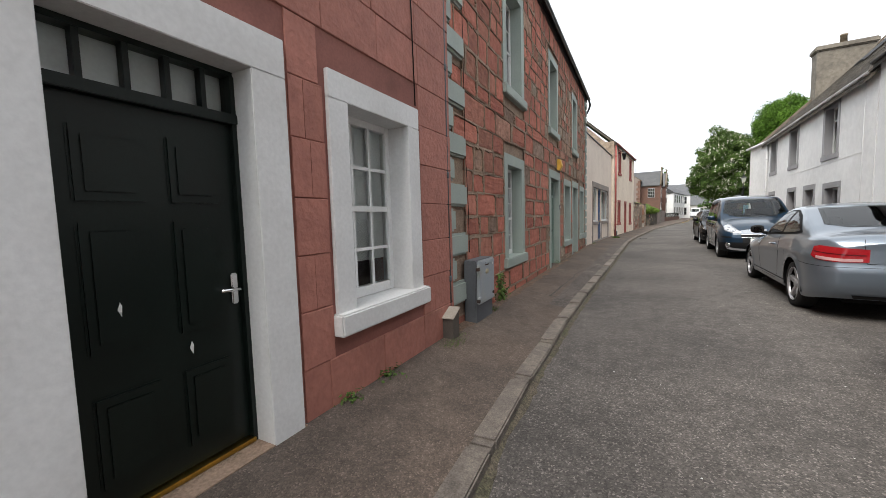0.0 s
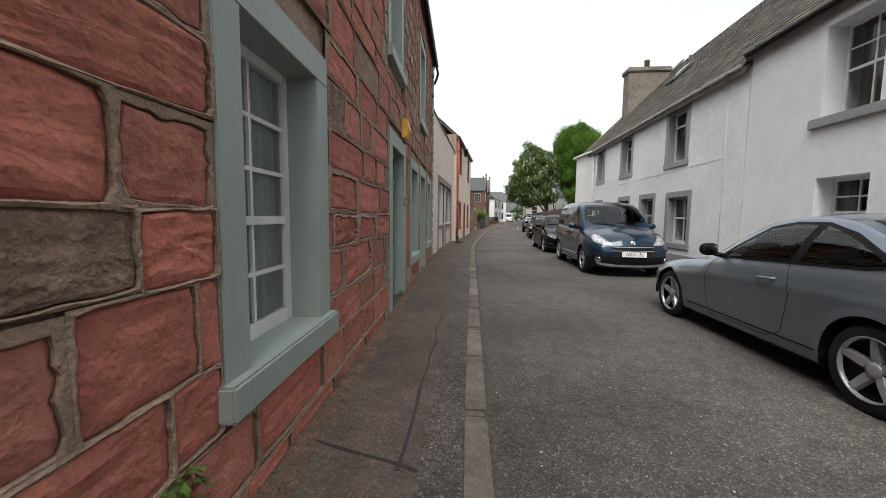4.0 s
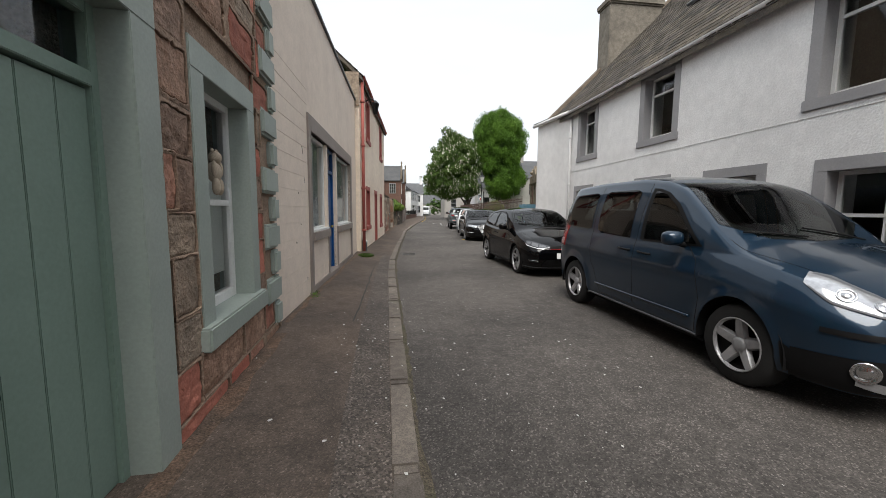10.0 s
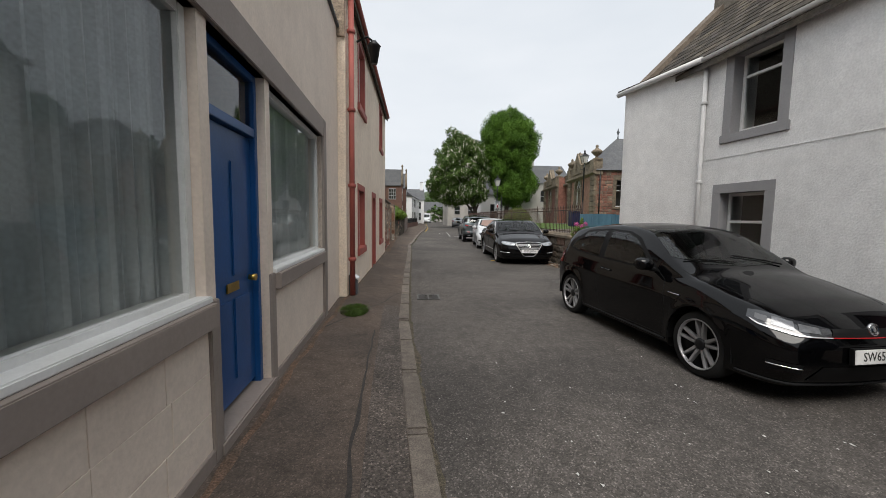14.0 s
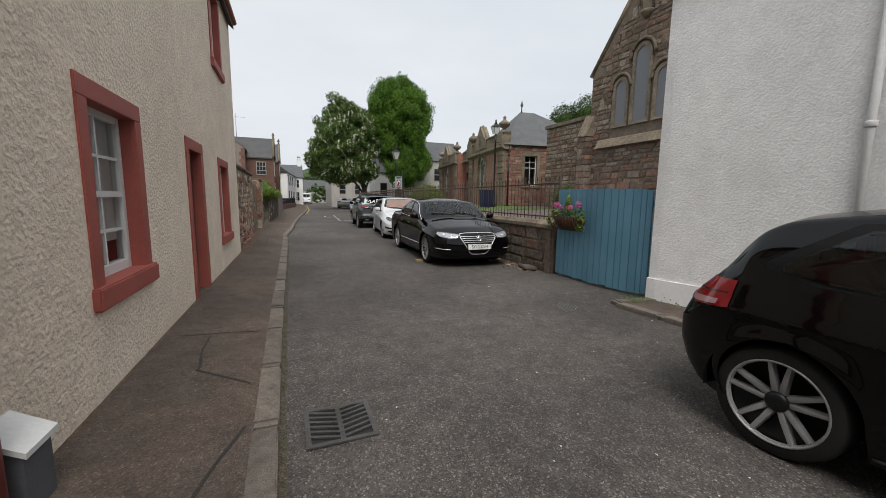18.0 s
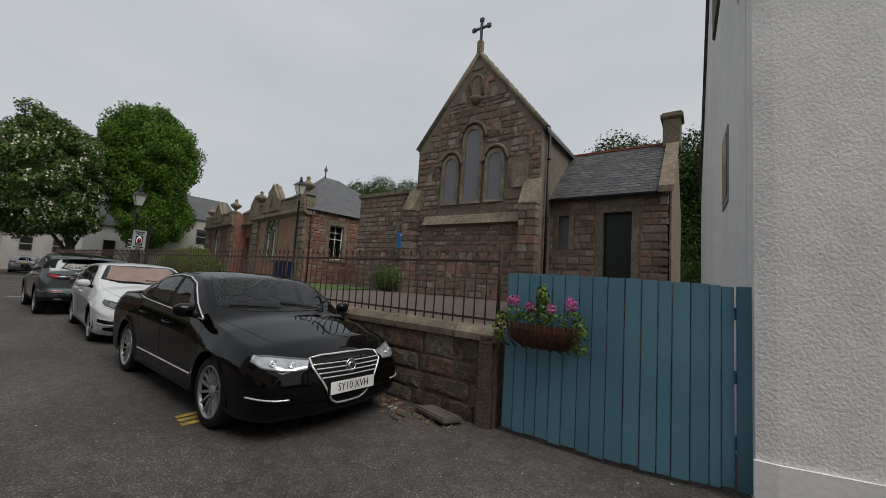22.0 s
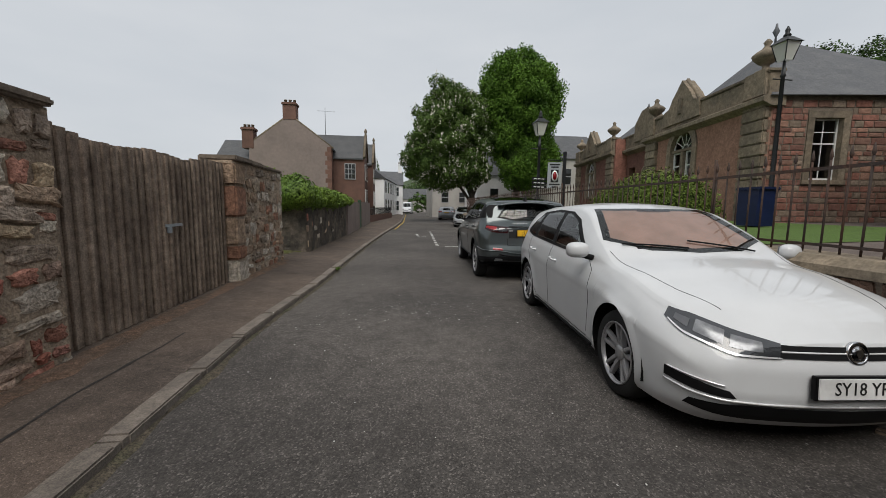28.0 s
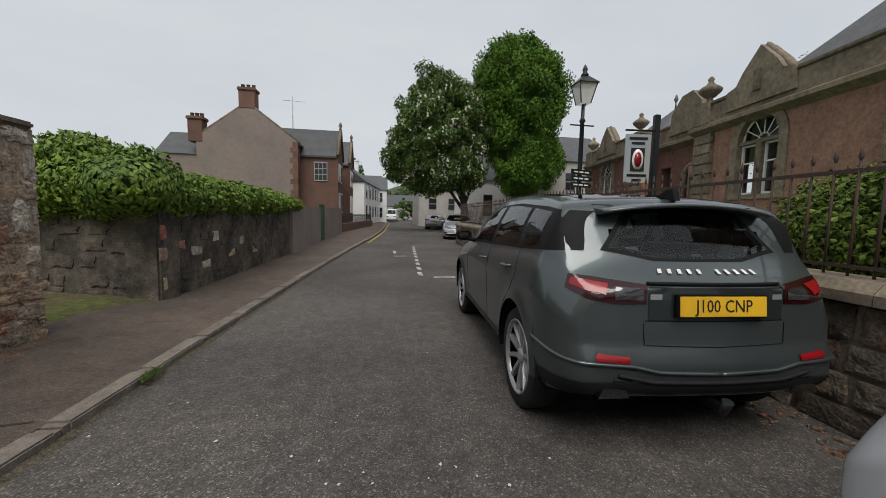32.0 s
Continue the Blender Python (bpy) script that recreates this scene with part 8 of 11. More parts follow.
# blue-grey coupe
sh = Shell(4.36, 1.75, 0.76, 2.66, [(0, 0.60), (0.06, 0.67), (0.3, 0.77), (0.9, 0.87), (1.45, 0.935), (2.2, 1.36), (2.45, 1.405), (2.7, 1.415), (3.0, 1.38), (3.75, 1.08), (3.85, 1.055), (4.25, 1.035), (4.33, 1.0), (4.36, 0.9)], [(0, 0.55), (0.2, 0.70), (1.2, 0.865), (1.6, 0.905), (3.4, 0.985), (4.1, 0.975)], 0.315, sill=0.21, hood=1.45, boot=3.7, tumble=0.44, tail_line=[(0.2, 0.2), (0.33, 0.05), (0.45, 0.0), (0.62, 0.0), (0.68, 0.025), (0.85, 0.045), (1.03, 0.05), (1.4, 0.05)])
D0, D1 = [(1.68, 0.915), (2.6, 0.955), (3.3, 0.99), (3.5, 1.02)], [(1.68, 0.925), (2.24, 1.275), (2.5, 1.325), (2.82, 1.325), (3.1, 1.25), (3.35, 1.125), (3.5, 1.03)]
build_car("coupe_car", "blue-grey metallic two-door coupe parked at the kerb", car_place((1.692, 11.39), (1.87, 8.73), 1, sh), sh, P_GREY, M_ALLOY, dict(
    screen=(mirror_top([(1.5, 0.0), (1.54, 0.4), (1.72, 0.70)]), mirror_top([(2.26, 0.0), (2.28, 0.35), (2.36, 0.54)])), rear=("top", mirror_top([(3.7, 0.0), (3.68, 0.4), (3.55, 0.60)]), mirror_top([(3.06, 0.0), (3.06, 0.35), (3.0, 0.52)])),
    dlo=(D0, D1), panes=[([(1.78, 0.945), (2.66, 0.985)], [(2.26, 1.25), (2.52, 1.3), (2.74, 1.302)]), ([(2.74, 0.99), (3.25, 1.015), (3.42, 1.04)], [(2.82, 1.3), (3.06, 1.225), (3.3, 1.115), (3.42, 1.05)])],
    seams=[[(1.62, 0.3), (1.56, 0.6), (1.6, 0.86), (1.68, 0.91)], [(2.66, 0.965), (2.74, 0.7), (2.66, 0.35), (2.5, 0.27)], [(1.6, 0.27), (2.5, 0.27)]], top_seams=[[(0.35, 0.62), (0.9, 0.69), (1.5, 0.72)]], handles=[(2.38, 0.80)], spokes=5, spoke_w=0.034, rim=0.72,
    headlights=[([(fy_(0.42), 0.56), (45, 0.58), (58, 0.63)], [(fy_(0.42), 0.66), (45, 0.69), (58, 0.69)], "clear")], taillights=[([(27, 0.715), (38, 0.71), (50, 0.73), (55, 0.77)], [(27, 0.86), (38, 0.875), (50, 0.895), (55, 0.88)], "red")],
    patches=[("grille", "front", [(2, 0.5), (18, 0.5)], [(2, 0.63), (18, 0.62)], M_BLACK, 0.006), ("intake", "front", [(-30, 0.27), (30, 0.27)], [(-28, 0.38), (28, 0.38)], M_BLACK, 0.006), ("rear_panel", "back", [(0, 0.29), (34, 0.29)], [(0, 0.335), (34, 0.335)], M_DARKTRIM, 0.005)],
    back_seams=[([(-29, 0.74), (-29, 0.70), (0, 0.69), (29, 0.70), (29, 0.74)], (1,)), ([(29, 0.86), (30, 0.97)], (1, -1)), ([(0, 0.655), (45, 0.655), (75, 0.66)], (1, -1))], mirror=(1.72, 0.93), mirror_mat=M_BLACK, two_seats=True, side_lines=[([(1.2, 0.31), (3.0, 0.31)], 0.006, M_BLACK)],
    plates=[(1, "SAV 555", 0.80, M_PLATEY)], badge=[(1, 0.935, 0.036)]))

# dark blue people carrier
sh = Shell(4.38, 1.81, 0.86, 2.73, [(0, 0.82), (0.05, 0.9), (0.25, 0.99), (0.6, 1.07), (1.02, 1.14), (1.75, 1.66), (2.0, 1.75), (2.4, 1.80), (3.2, 1.805), (4.05, 1.765), (4.2, 1.7), (4.32, 1.2), (4.38, 0.95)], [(0, 0.76), (0.2, 0.92), (1.0, 1.03), (1.5, 1.06), (2.2, 1.07), (4.2, 1.14)], 0.325, arch=0.385, sill=0.25, tumble=0.24, hood=1.05, hood_crown=0.09, nose=0.14, front=(0.30, 0.7), nose_line=[(0.15, 0.16), (0.25, 0.04), (0.38, 0.0), (0.6, 0.0), (0.72, 0.04), (0.85, 0.12), (1.1, 0.24)])
D0, D1 = [(1.2, 1.05), (2.2, 1.075), (3.2, 1.11), (4.12, 1.15)], [(1.2, 1.06), (1.72, 1.5), (1.95, 1.62), (2.3, 1.675), (3.2, 1.675), (4.05, 1.64), (4.12, 1.56)]
build_car("people_carrier", "dark blue tall people carrier with black lower bumper", car_place((1.367, 15.455), (1.225, 18.175), -1, sh), sh, P_NAVY, M_ALLOY, dict(
    screen=(mirror_top([(1.0, 0.0), (1.06, 0.4), (1.28, 0.72)]), mirror_top([(1.82, 0.0), (1.83, 0.4), (1.9, 0.60)])), rear=("back", [(-36, 1.2), (36, 1.2)], [(-33, 1.62), (33, 1.62)]),
    dlo=([(1.3, 1.07), (1.5, 1.065), (2.12, 1.06), (2.16, 1.08)], [(1.3, 1.08), (1.7, 1.46), (1.9, 1.585), (2.05, 1.63), (2.16, 1.64)]), panes=[([(1.36, 1.09), (2.1, 1.085)], [(1.73, 1.44), (1.92, 1.56), (2.1, 1.61)]), ([(2.34, 1.10), (2.4, 1.08), (3.02, 1.12), (3.06, 1.15)], [(2.34, 1.60), (2.42, 1.635), (2.98, 1.635), (3.06, 1.60)]), ([(3.22, 1.16), (3.28, 1.135), (4.0, 1.17), (4.06, 1.22)], [(3.22, 1.60), (3.3, 1.63), (3.92, 1.61), (4.02, 1.56)])], side_glass=M_PRIVACY,
    seams=[[(1.28, 0.3), (1.25, 0.62), (1.32, 0.95), (1.44, 1.06)], [(2.2, 1.7), (2.22, 1.1), (2.2, 0.35), (2.12, 0.29)], [(1.3, 0.29), (2.14, 0.29)], [(3.16, 1.7), (3.17, 1.1), (3.12, 0.7), (3.05, 0.62)], [(2.24, 0.31), (2.9, 0.31), (3.05, 0.62)]], top_seams=[[(0.32, 0.6), (0.7, 0.68), (1.12, 0.74)]], handles=[(1.92, 0.93), (2.28, 0.94)], handle_mat=M_BLACK, spokes=5, spoke_w=0.042, rim=0.66,
    headlights=[([(fy_(0.50), 0.725), (40, 0.735), (53, 0.79), (62, 0.90)], [(fy_(0.50), 0.77), (40, 0.86), (53, 0.945), (62, 0.965)], "clear")],
    patches=[("lower_bumper", "front", [(0, 0.245), (40, 0.245), (63, 0.25)], [(0, 0.48), (40, 0.48), (63, 0.46)], M_BLACK, 0.006), ("grille", "front", [(0, 0.60), (28, 0.615)], [(0, 0.685), (28, 0.69)], M_BLACK, 0.008), ("plate_panel", "front", [(0, 0.475), (25, 0.475)], [(0, 0.60), (26, 0.60)], M_DARKTRIM, 0.007), ("skid_plate", "front", [(0, 0.255), (22, 0.26), (36, 0.27), (45, 0.31)], [(0, 0.30), (22, 0.305), (36, 0.33), (45, 0.365)], M_ALLOY, 0.014), ("bumper_rub_strip", "front", [(38, 0.60), (55, 0.61)], [(38, 0.635), (55, 0.645)], M_BLACK, 0.009), ("arch_edge", "side", [(0.40, 0.28), (0.42, 0.42)], [(0.5, 0.28), (0.52, 0.48)], M_BLACK, 0.006)],
    bars=[("grille_bar", "front", [(0, 0.688), (28, 0.693)], M_BRIGHTTRIM, 0.006), ("grille_bar", "front", [(0, 0.60), (27, 0.615)], M_BRIGHTTRIM, 0.005)], foglights=[(43, 0.40, 0.07, M_CHROME)],
    taillights=[([(52, 0.85), (66, 0.85)], [(52, 1.3), (66, 1.3)], "red")], mirror=(1.5, 1.06), plates=[(0, "WK14 LFL", 0.535, M_PLATEW)], badge=[(0, 0.785, 0.055)], side_lines=[([(1.35, 0.42), (3.0, 0.42)], 0.014, P_NAVY), ([(1.26, 0.27), (3.2, 0.27)], 0.012, M_BOXDARK)]))

# black hatchback
sh = Shell(3.97, 1.69, 0.82, 2.47, [(0, 0.64), (0.05, 0.73), (0.3, 0.84), (0.8, 0.94), (1.1, 0.995), (1.8, 1.38), (2.05, 1.435), (2.4, 1.455), (2.9, 1.44), (3.45, 1.37), (3.6, 1.3), (3.8, 1.02), (3.90, 0.93), (3.97, 0.82)], [(0, 0.6), (0.2, 0.74), (1.0, 0.90), (1.5, 0.925), (2.5, 0.96), (3.5, 1.03)], 0.315, sill=0.20, hood=1.15, tumble=0.42)
D0, D1 = [(1.4, 0.925), (2.4, 0.955), (3.2, 1.0), (3.42, 1.06)], [(1.4, 0.935), (1.9, 1.275), (2.15, 1.345), (2.6, 1.365), (3.1, 1.33), (3.42, 1.10)]
build_car("black_hatchback", "glossy black three-door hatchback with dark spoked wheels", car_place((1.05, 20.85), (0.872, 23.32), -1, sh), sh, P_BLACK, M_ALLOY, dict(
    screen=(mirror_top([(1.14, 0.0), (1.19, 0.4), (1.38, 0.68)]), mirror_top([(1.84, 0.0), (1.86, 0.35), (1.94, 0.54)])), rear=("back", [(-35, 1.04), (35, 1.04)], [(-31, 1.30), (31, 1.30)]),
    dlo=(D0, D1), panes=[([(1.5, 0.95), (2.46, 0.98)], [(1.93, 1.25), (2.18, 1.32), (2.5, 1.335)]), ([(2.58, 0.985), (3.15, 1.02), (3.34, 1.06)], [(2.62, 1.335), (3.05, 1.30), (3.34, 1.09)])],
    seams=[[(1.28, 0.3), (1.24, 0.6), (1.3, 0.86), (1.42, 0.93)], [(2.54, 0.96), (2.58, 0.7), (2.5, 0.36), (2.4, 0.28)], [(1.3, 0.27), (2.42, 0.27)]], top_seams=[[(0.36, 0.58), (0.8, 0.66), (1.2, 0.70)]], handles=[(2.25, 0.83)], spokes=5, paired=True, rim=0.76, hub_mat=M_DARKALLOY,
    headlights=[([(fy_(0.40), 0.60), (38, 0.605), (52, 0.655), (57, 0.70)], [(fy_(0.40), 0.665), (38, 0.71), (52, 0.755), (57, 0.755)], "dark")], taillights=[([(34, 0.78), (46, 0.77), (60, 0.80)], [(34, 0.93), (46, 0.96), (60, 0.965)], "red")],
    patches=[("grille", "front", [(0, 0.595), (24, 0.60)], [(0, 0.665), (23, 0.665)], M_BLACK, 0.006), ("intake", "front", [(0, 0.25), (34, 0.26)], [(0, 0.39), (28, 0.39)], M_BLACK, 0.006), ("fog_recess", "front", [(36, 0.33), (48, 0.34)], [(36, 0.40), (48, 0.41)], M_BLACK, 0.006)],
    bars=[("red_trim", "front", [(0, 0.60), (24, 0.605), (36, 0.61)], M_REDLINE, 0.005), ("lip", "front", [(0, 0.22), (40, 0.225), (60, 0.235)], M_DARKTRIM, 0.012), ("lamp_trim", "front", [(36, 0.365), (48, 0.375)], M_CHROME, 0.006)], side_lines=[([(1.25, 0.235), (2.9, 0.235)], 0.012, M_DARKTRIM), ([(1.05, 0.74), (1.2, 0.745)], 0.008, M_CHROME)],
    mirror=(1.48, 0.935), plates=[(0, "SW65 ETZ", 0.475, M_PLATEW)], badge=[(0, 0.66, 0.05)]))

# black saloon
sh = Shell(4.77, 1.82, 0.95, 2.71, [(0, 0.66), (0.045, 0.73), (0.273, 0.845), (0.864, 0.95), (1.192, 1), (1.893, 1.387), (2.218, 1.437), (2.493, 1.447), (2.858, 1.424), (3.67, 1.148), (3.895, 1.11), (4.576, 1.085), (4.705, 1.04), (4.77, 0.92)], [(0, 0.61), (0.182, 0.76), (1.077, 0.925), (1.385, 0.95), (2.311, 0.985), (3.67, 1.04)], 0.325, sill=0.21, hood=1.25, boot=3.7, nose=0.17, front=(0.26, 0.6), nose_line=[(0.15, 0.16), (0.25, 0.05), (0.38, 0.0), (0.5, 0.0), (0.62, 0.03), (0.72, 0.07), (0.9, 0.15)])
D0, D1 = [(1.4, 0.945), (2.311, 0.985), (3.132, 1.02), (3.46, 1.05)], [(1.4, 0.955), (1.939, 1.286), (2.218, 1.355), (2.539, 1.368), (2.858, 1.332), (3.223, 1.203), (3.46, 1.08)]
build_car("black_saloon", "glossy black four-door saloon with chrome trim", car_place((1.18, 30.08), (1.285, 32.79), -1, sh), sh, P_BLACK, M_ALLOY, dict(
    screen=(mirror_top([(1.231, 0.0), (1.269, 0.4), (1.428, 0.72)]), mirror_top([(1.939, 0.0), (1.958, 0.35), (2.032, 0.56)])), rear=("top", mirror_top([(3.64, 0.0), (3.595, 0.4), (3.405, 0.6)]), mirror_top([(2.904, 0.0), (2.904, 0.35), (2.858, 0.53)])),
    dlo=(D0, D1), panes=[([(1.512, 0.975), (2.274, 1.01)], [(1.967, 1.263), (2.199, 1.327), (2.311, 1.332)]), ([(2.366, 1.015), (3.022, 1.045)], [(2.402, 1.341), (2.63, 1.341), (2.949, 1.295)]), ([(3.086, 1.05), (3.369, 1.07)], [(3.022, 1.253), (3.223, 1.171), (3.369, 1.09)])],
    chrome=[(D0, 0.007), (D1, 0.009)], seams=[[(1.308, 0.3), (1.269, 0.6), (1.308, 0.86), (1.4, 0.94)], [(2.32, 0.98), (2.366, 0.7), (2.347, 0.28)], [(3.223, 1.03), (3.278, 0.85), (3.086, 0.6), (2.949, 0.35), (2.858, 0.28)], [(1.308, 0.27), (2.858, 0.27)]], top_seams=[[(0.273, 0.42), (0.5, 0.6), (0.909, 0.69), (1.308, 0.73)]], handles=[(2.088, 0.83), (2.931, 0.86)], spokes=14, spoke_w=0.014, rim=0.73, handle_mat=P_BLACK,
    headlights=[([(fy_(0.50), 0.63), (38, 0.62), (50, 0.645), (57, 0.695)], [(fy_(0.47), 0.705), (38, 0.722), (50, 0.742), (57, 0.745)], "clear")], taillights=[([(fy_(0.46), 0.82), (55, 0.84)], [(fy_(0.46), 0.96), (55, 0.97)], "red")],
    patches=[("grille", "front", [(0, 0.36), (13, 0.37), (20, 0.54), (26, 0.66)], [(0, 0.71), (10, 0.71), (18, 0.71), (27, 0.70)], M_BLACK, 0.006), ("lower_intake", "front", [(0, 0.255), (30, 0.26), (52, 0.31)], [(0, 0.33), (30, 0.35), (52, 0.37)], M_BLACK, 0.005)],
    bars=[("grille_frame", "front", [(0, 0.295), (9, 0.30), (13, 0.34), (19, 0.5), (27, 0.67), (27.5, 0.71), (20, 0.725), (0, 0.73)], M_BRIGHTTRIM, 0.011)] + [("grille_bar", "front", [(0, z), (w_, z)], M_BRIGHTTRIM, 0.0065) for z, w_ in ((0.545, 20), (0.585, 22), (0.625, 23.5), (0.665, 25.5))] + [("bumper_trim", "front", [(36, 0.40), (56, 0.415)], M_BRIGHTTRIM, 0.008)],
    mirror=(1.5, 0.96), side_lines=[([(1.42, 0.405), (3.15, 0.405)], 0.008, M_BRIGHTTRIM), ([(1.4, 0.24), (3.2, 0.24)], 0.012, M_BLACK)], plates=[(0, "SY10 XVH", 0.455, M_PLATEW)], badge=[(0, 0.625, 0.062)]))

# white hatchback
GOLF_TOP = [(0, 0.66), (0.04, 0.74), (0.25, 0.85), (0.9, 0.965), (1.22, 1.01), (1.98, 1.39), (2.25, 1.445), (2.6, 1.465), (3.1, 1.445), (3.68, 1.37), (3.84, 1.3), (4.05, 1.05), (4.18, 0.95), (4.26, 0.84)]
GOLF_BELT = [(0, 0.6), (0.2, 0.745), (1.1, 0.915), (1.6, 0.94), (2.6, 0.97), (3.8, 1.04)]
GD0, GD1 = [(1.5, 0.94), (2.5, 0.97), (3.4, 1.01), (3.62, 1.06)], [(1.5, 0.95), (2.06, 1.28), (2.35, 1.355), (2.8, 1.375), (3.3, 1.335), (3.62, 1.10)]
GOLF_SPEC = dict(
    screen=(mirror_top([(1.26, 0.0), (1.31, 0.4), (1.52, 0.72)]), mirror_top([(2.02, 0.0), (2.04, 0.35), (2.12, 0.56)])), rear=("back", [(-35, 1.06), (35, 1.06)], [(-31, 1.32), (31, 1.32)]),
    dlo=(GD0, GD1), panes=[([(1.62, 0.965), (2.46, 0.995)], [(2.09, 1.255), (2.34, 1.33), (2.5, 1.34)]), ([(2.56, 1.0), (3.2, 1.025)], [(2.6, 1.345), (2.85, 1.345), (3.16, 1.315)]), ([(3.28, 1.03), (3.52, 1.065)], [(3.24, 1.305), (3.4, 1.25), (3.52, 1.09)])],
    seams=[[(1.42, 0.3), (1.36, 0.6), (1.4, 0.86), (1.52, 0.935)], [(2.51, 0.965), (2.55, 0.7), (2.53, 0.27)], [(3.4, 1.0), (3.42, 0.85), (3.24, 0.6), (3.12, 0.35), (3.05, 0.28)], [(1.42, 0.26), (3.05, 0.26)]], top_seams=[[(0.34, 0.52), (0.6, 0.62), (1.0, 0.69), (1.36, 0.725)]], handles=[(2.26, 0.82), (3.08, 0.85)], spokes=5, paired=True, rim=0.72,
    headlights=[([(fy_(0.42), 0.60), (38, 0.60), (52, 0.665), (60, 0.735)], [(fy_(0.42), 0.675), (38, 0.715), (52, 0.77), (60, 0.785)], "dark")], taillights=[([(32, 0.84), (45, 0.83), (62, 0.86)], [(32, 0.965), (45, 0.99), (62, 1.0)], "red")],
    patches=[("grille", "front", [(0, 0.605), (25.5, 0.605)], [(0, 0.67), (25, 0.67)], M_BLACK, 0.006), ("intake", "front", [(0, 0.235), (34, 0.24), (50, 0.275)], [(0, 0.335), (34, 0.34), (48, 0.32)], M_BLACK, 0.006), ("fog_recess", "front", [(36, 0.375), (46, 0.38), (56, 0.405)], [(38, 0.415), (46, 0.44), (56, 0.465)], M_BLACK, 0.006)],
    bars=[("grille_bar", "front", [(0, 0.637), (25, 0.637)], M_BRIGHTTRIM, 0.006), ("fog_trim", "front", [(0, 0.36), (30, 0.355), (48, 0.365), (56, 0.385)], M_BRIGHTTRIM, 0.007), ("fog_trim", "front", [(39, 0.44), (55, 0.467)], M_BRIGHTTRIM, 0.005)],
    mirror=(1.48, 0.95), side_lines=[([(1.3, 0.225), (3.1, 0.225)], 0.014, M_BLACK)], badge=[(0, 0.64, 0.062)], plates=[(0, "SY18 YRC", 0.475, M_PLATEW)])
GOLF = Shell(4.26, 1.80, 0.87, 2.63, GOLF_TOP, GOLF_BELT, 0.32, sill=0.19, hood=1.28, tumble=0.43, nose=0.15, tail=0.1)
M_PINKSHADE = mat("pink_sunshade", (0.62, 0.37, 0.33), 0.8, 0.05, 4, 60, 0.0)
white_car, body_w, _, band_w, _, ways_w = build_car("white_hatchback", "glossy white five-door hatchback with a pale screen shade", car_place((1.481, 35.55), (1.728, 38.17), -1, GOLF), GOLF, P_WHITE, M_ALLOY, GOLF_SPEC)
band_w("sunshade", ways_w[3], mirror_top([(1.32, 0.0), (1.36, 0.4), (1.54, 0.64)]), mirror_top([(2.0, 0.0), (2.02, 0.35), (2.08, 0.5)]), M_PINKSHADE, body_w, -0.012, 20, 10, (1,), "pale pink shade behind the windscreen")

# grey-green compact off-roader, seen from behind
sh = Shell(4.30, 1.88, 0.84, 2.66, [(0, 0.84), (0.06, 0.92), (0.3, 1.03), (0.9, 1.10), (1.2, 1.15), (1.95, 1.55), (2.3, 1.615), (2.8, 1.62), (3.4, 1.585), (3.86, 1.53), (3.93, 1.46), (4.1, 1.17), (4.16, 1.12), (4.25, 1.08), (4.30, 1.0)], [(0, 0.78), (0.2, 0.92), (1.1, 1.06), (1.6, 1.085), (2.6, 1.11), (3.9, 1.17), (4.1, 1.12)], 0.365, arch=0.425, sill=0.32, tumble=0.40, hood=1.2, boot=4.2, tail=0.10, back=(0.2, 0.5), flare=0.024, tail_line=[(0.28, 0.22), (0.38, 0.08), (0.48, 0.0), (0.62, 0.0), (0.68, 0.035), (0.85, 0.05), (1.06, 0.06), (1.2, 0.07), (1.6, 0.07)])
ED0, ED1 = [(1.5, 1.085), (2.5, 1.12), (3.4, 1.16), (3.98, 1.20)], [(1.5, 1.095), (2.05, 1.43), (2.35, 1.5), (2.9, 1.51), (3.6, 1.47), (3.86, 1.44)]
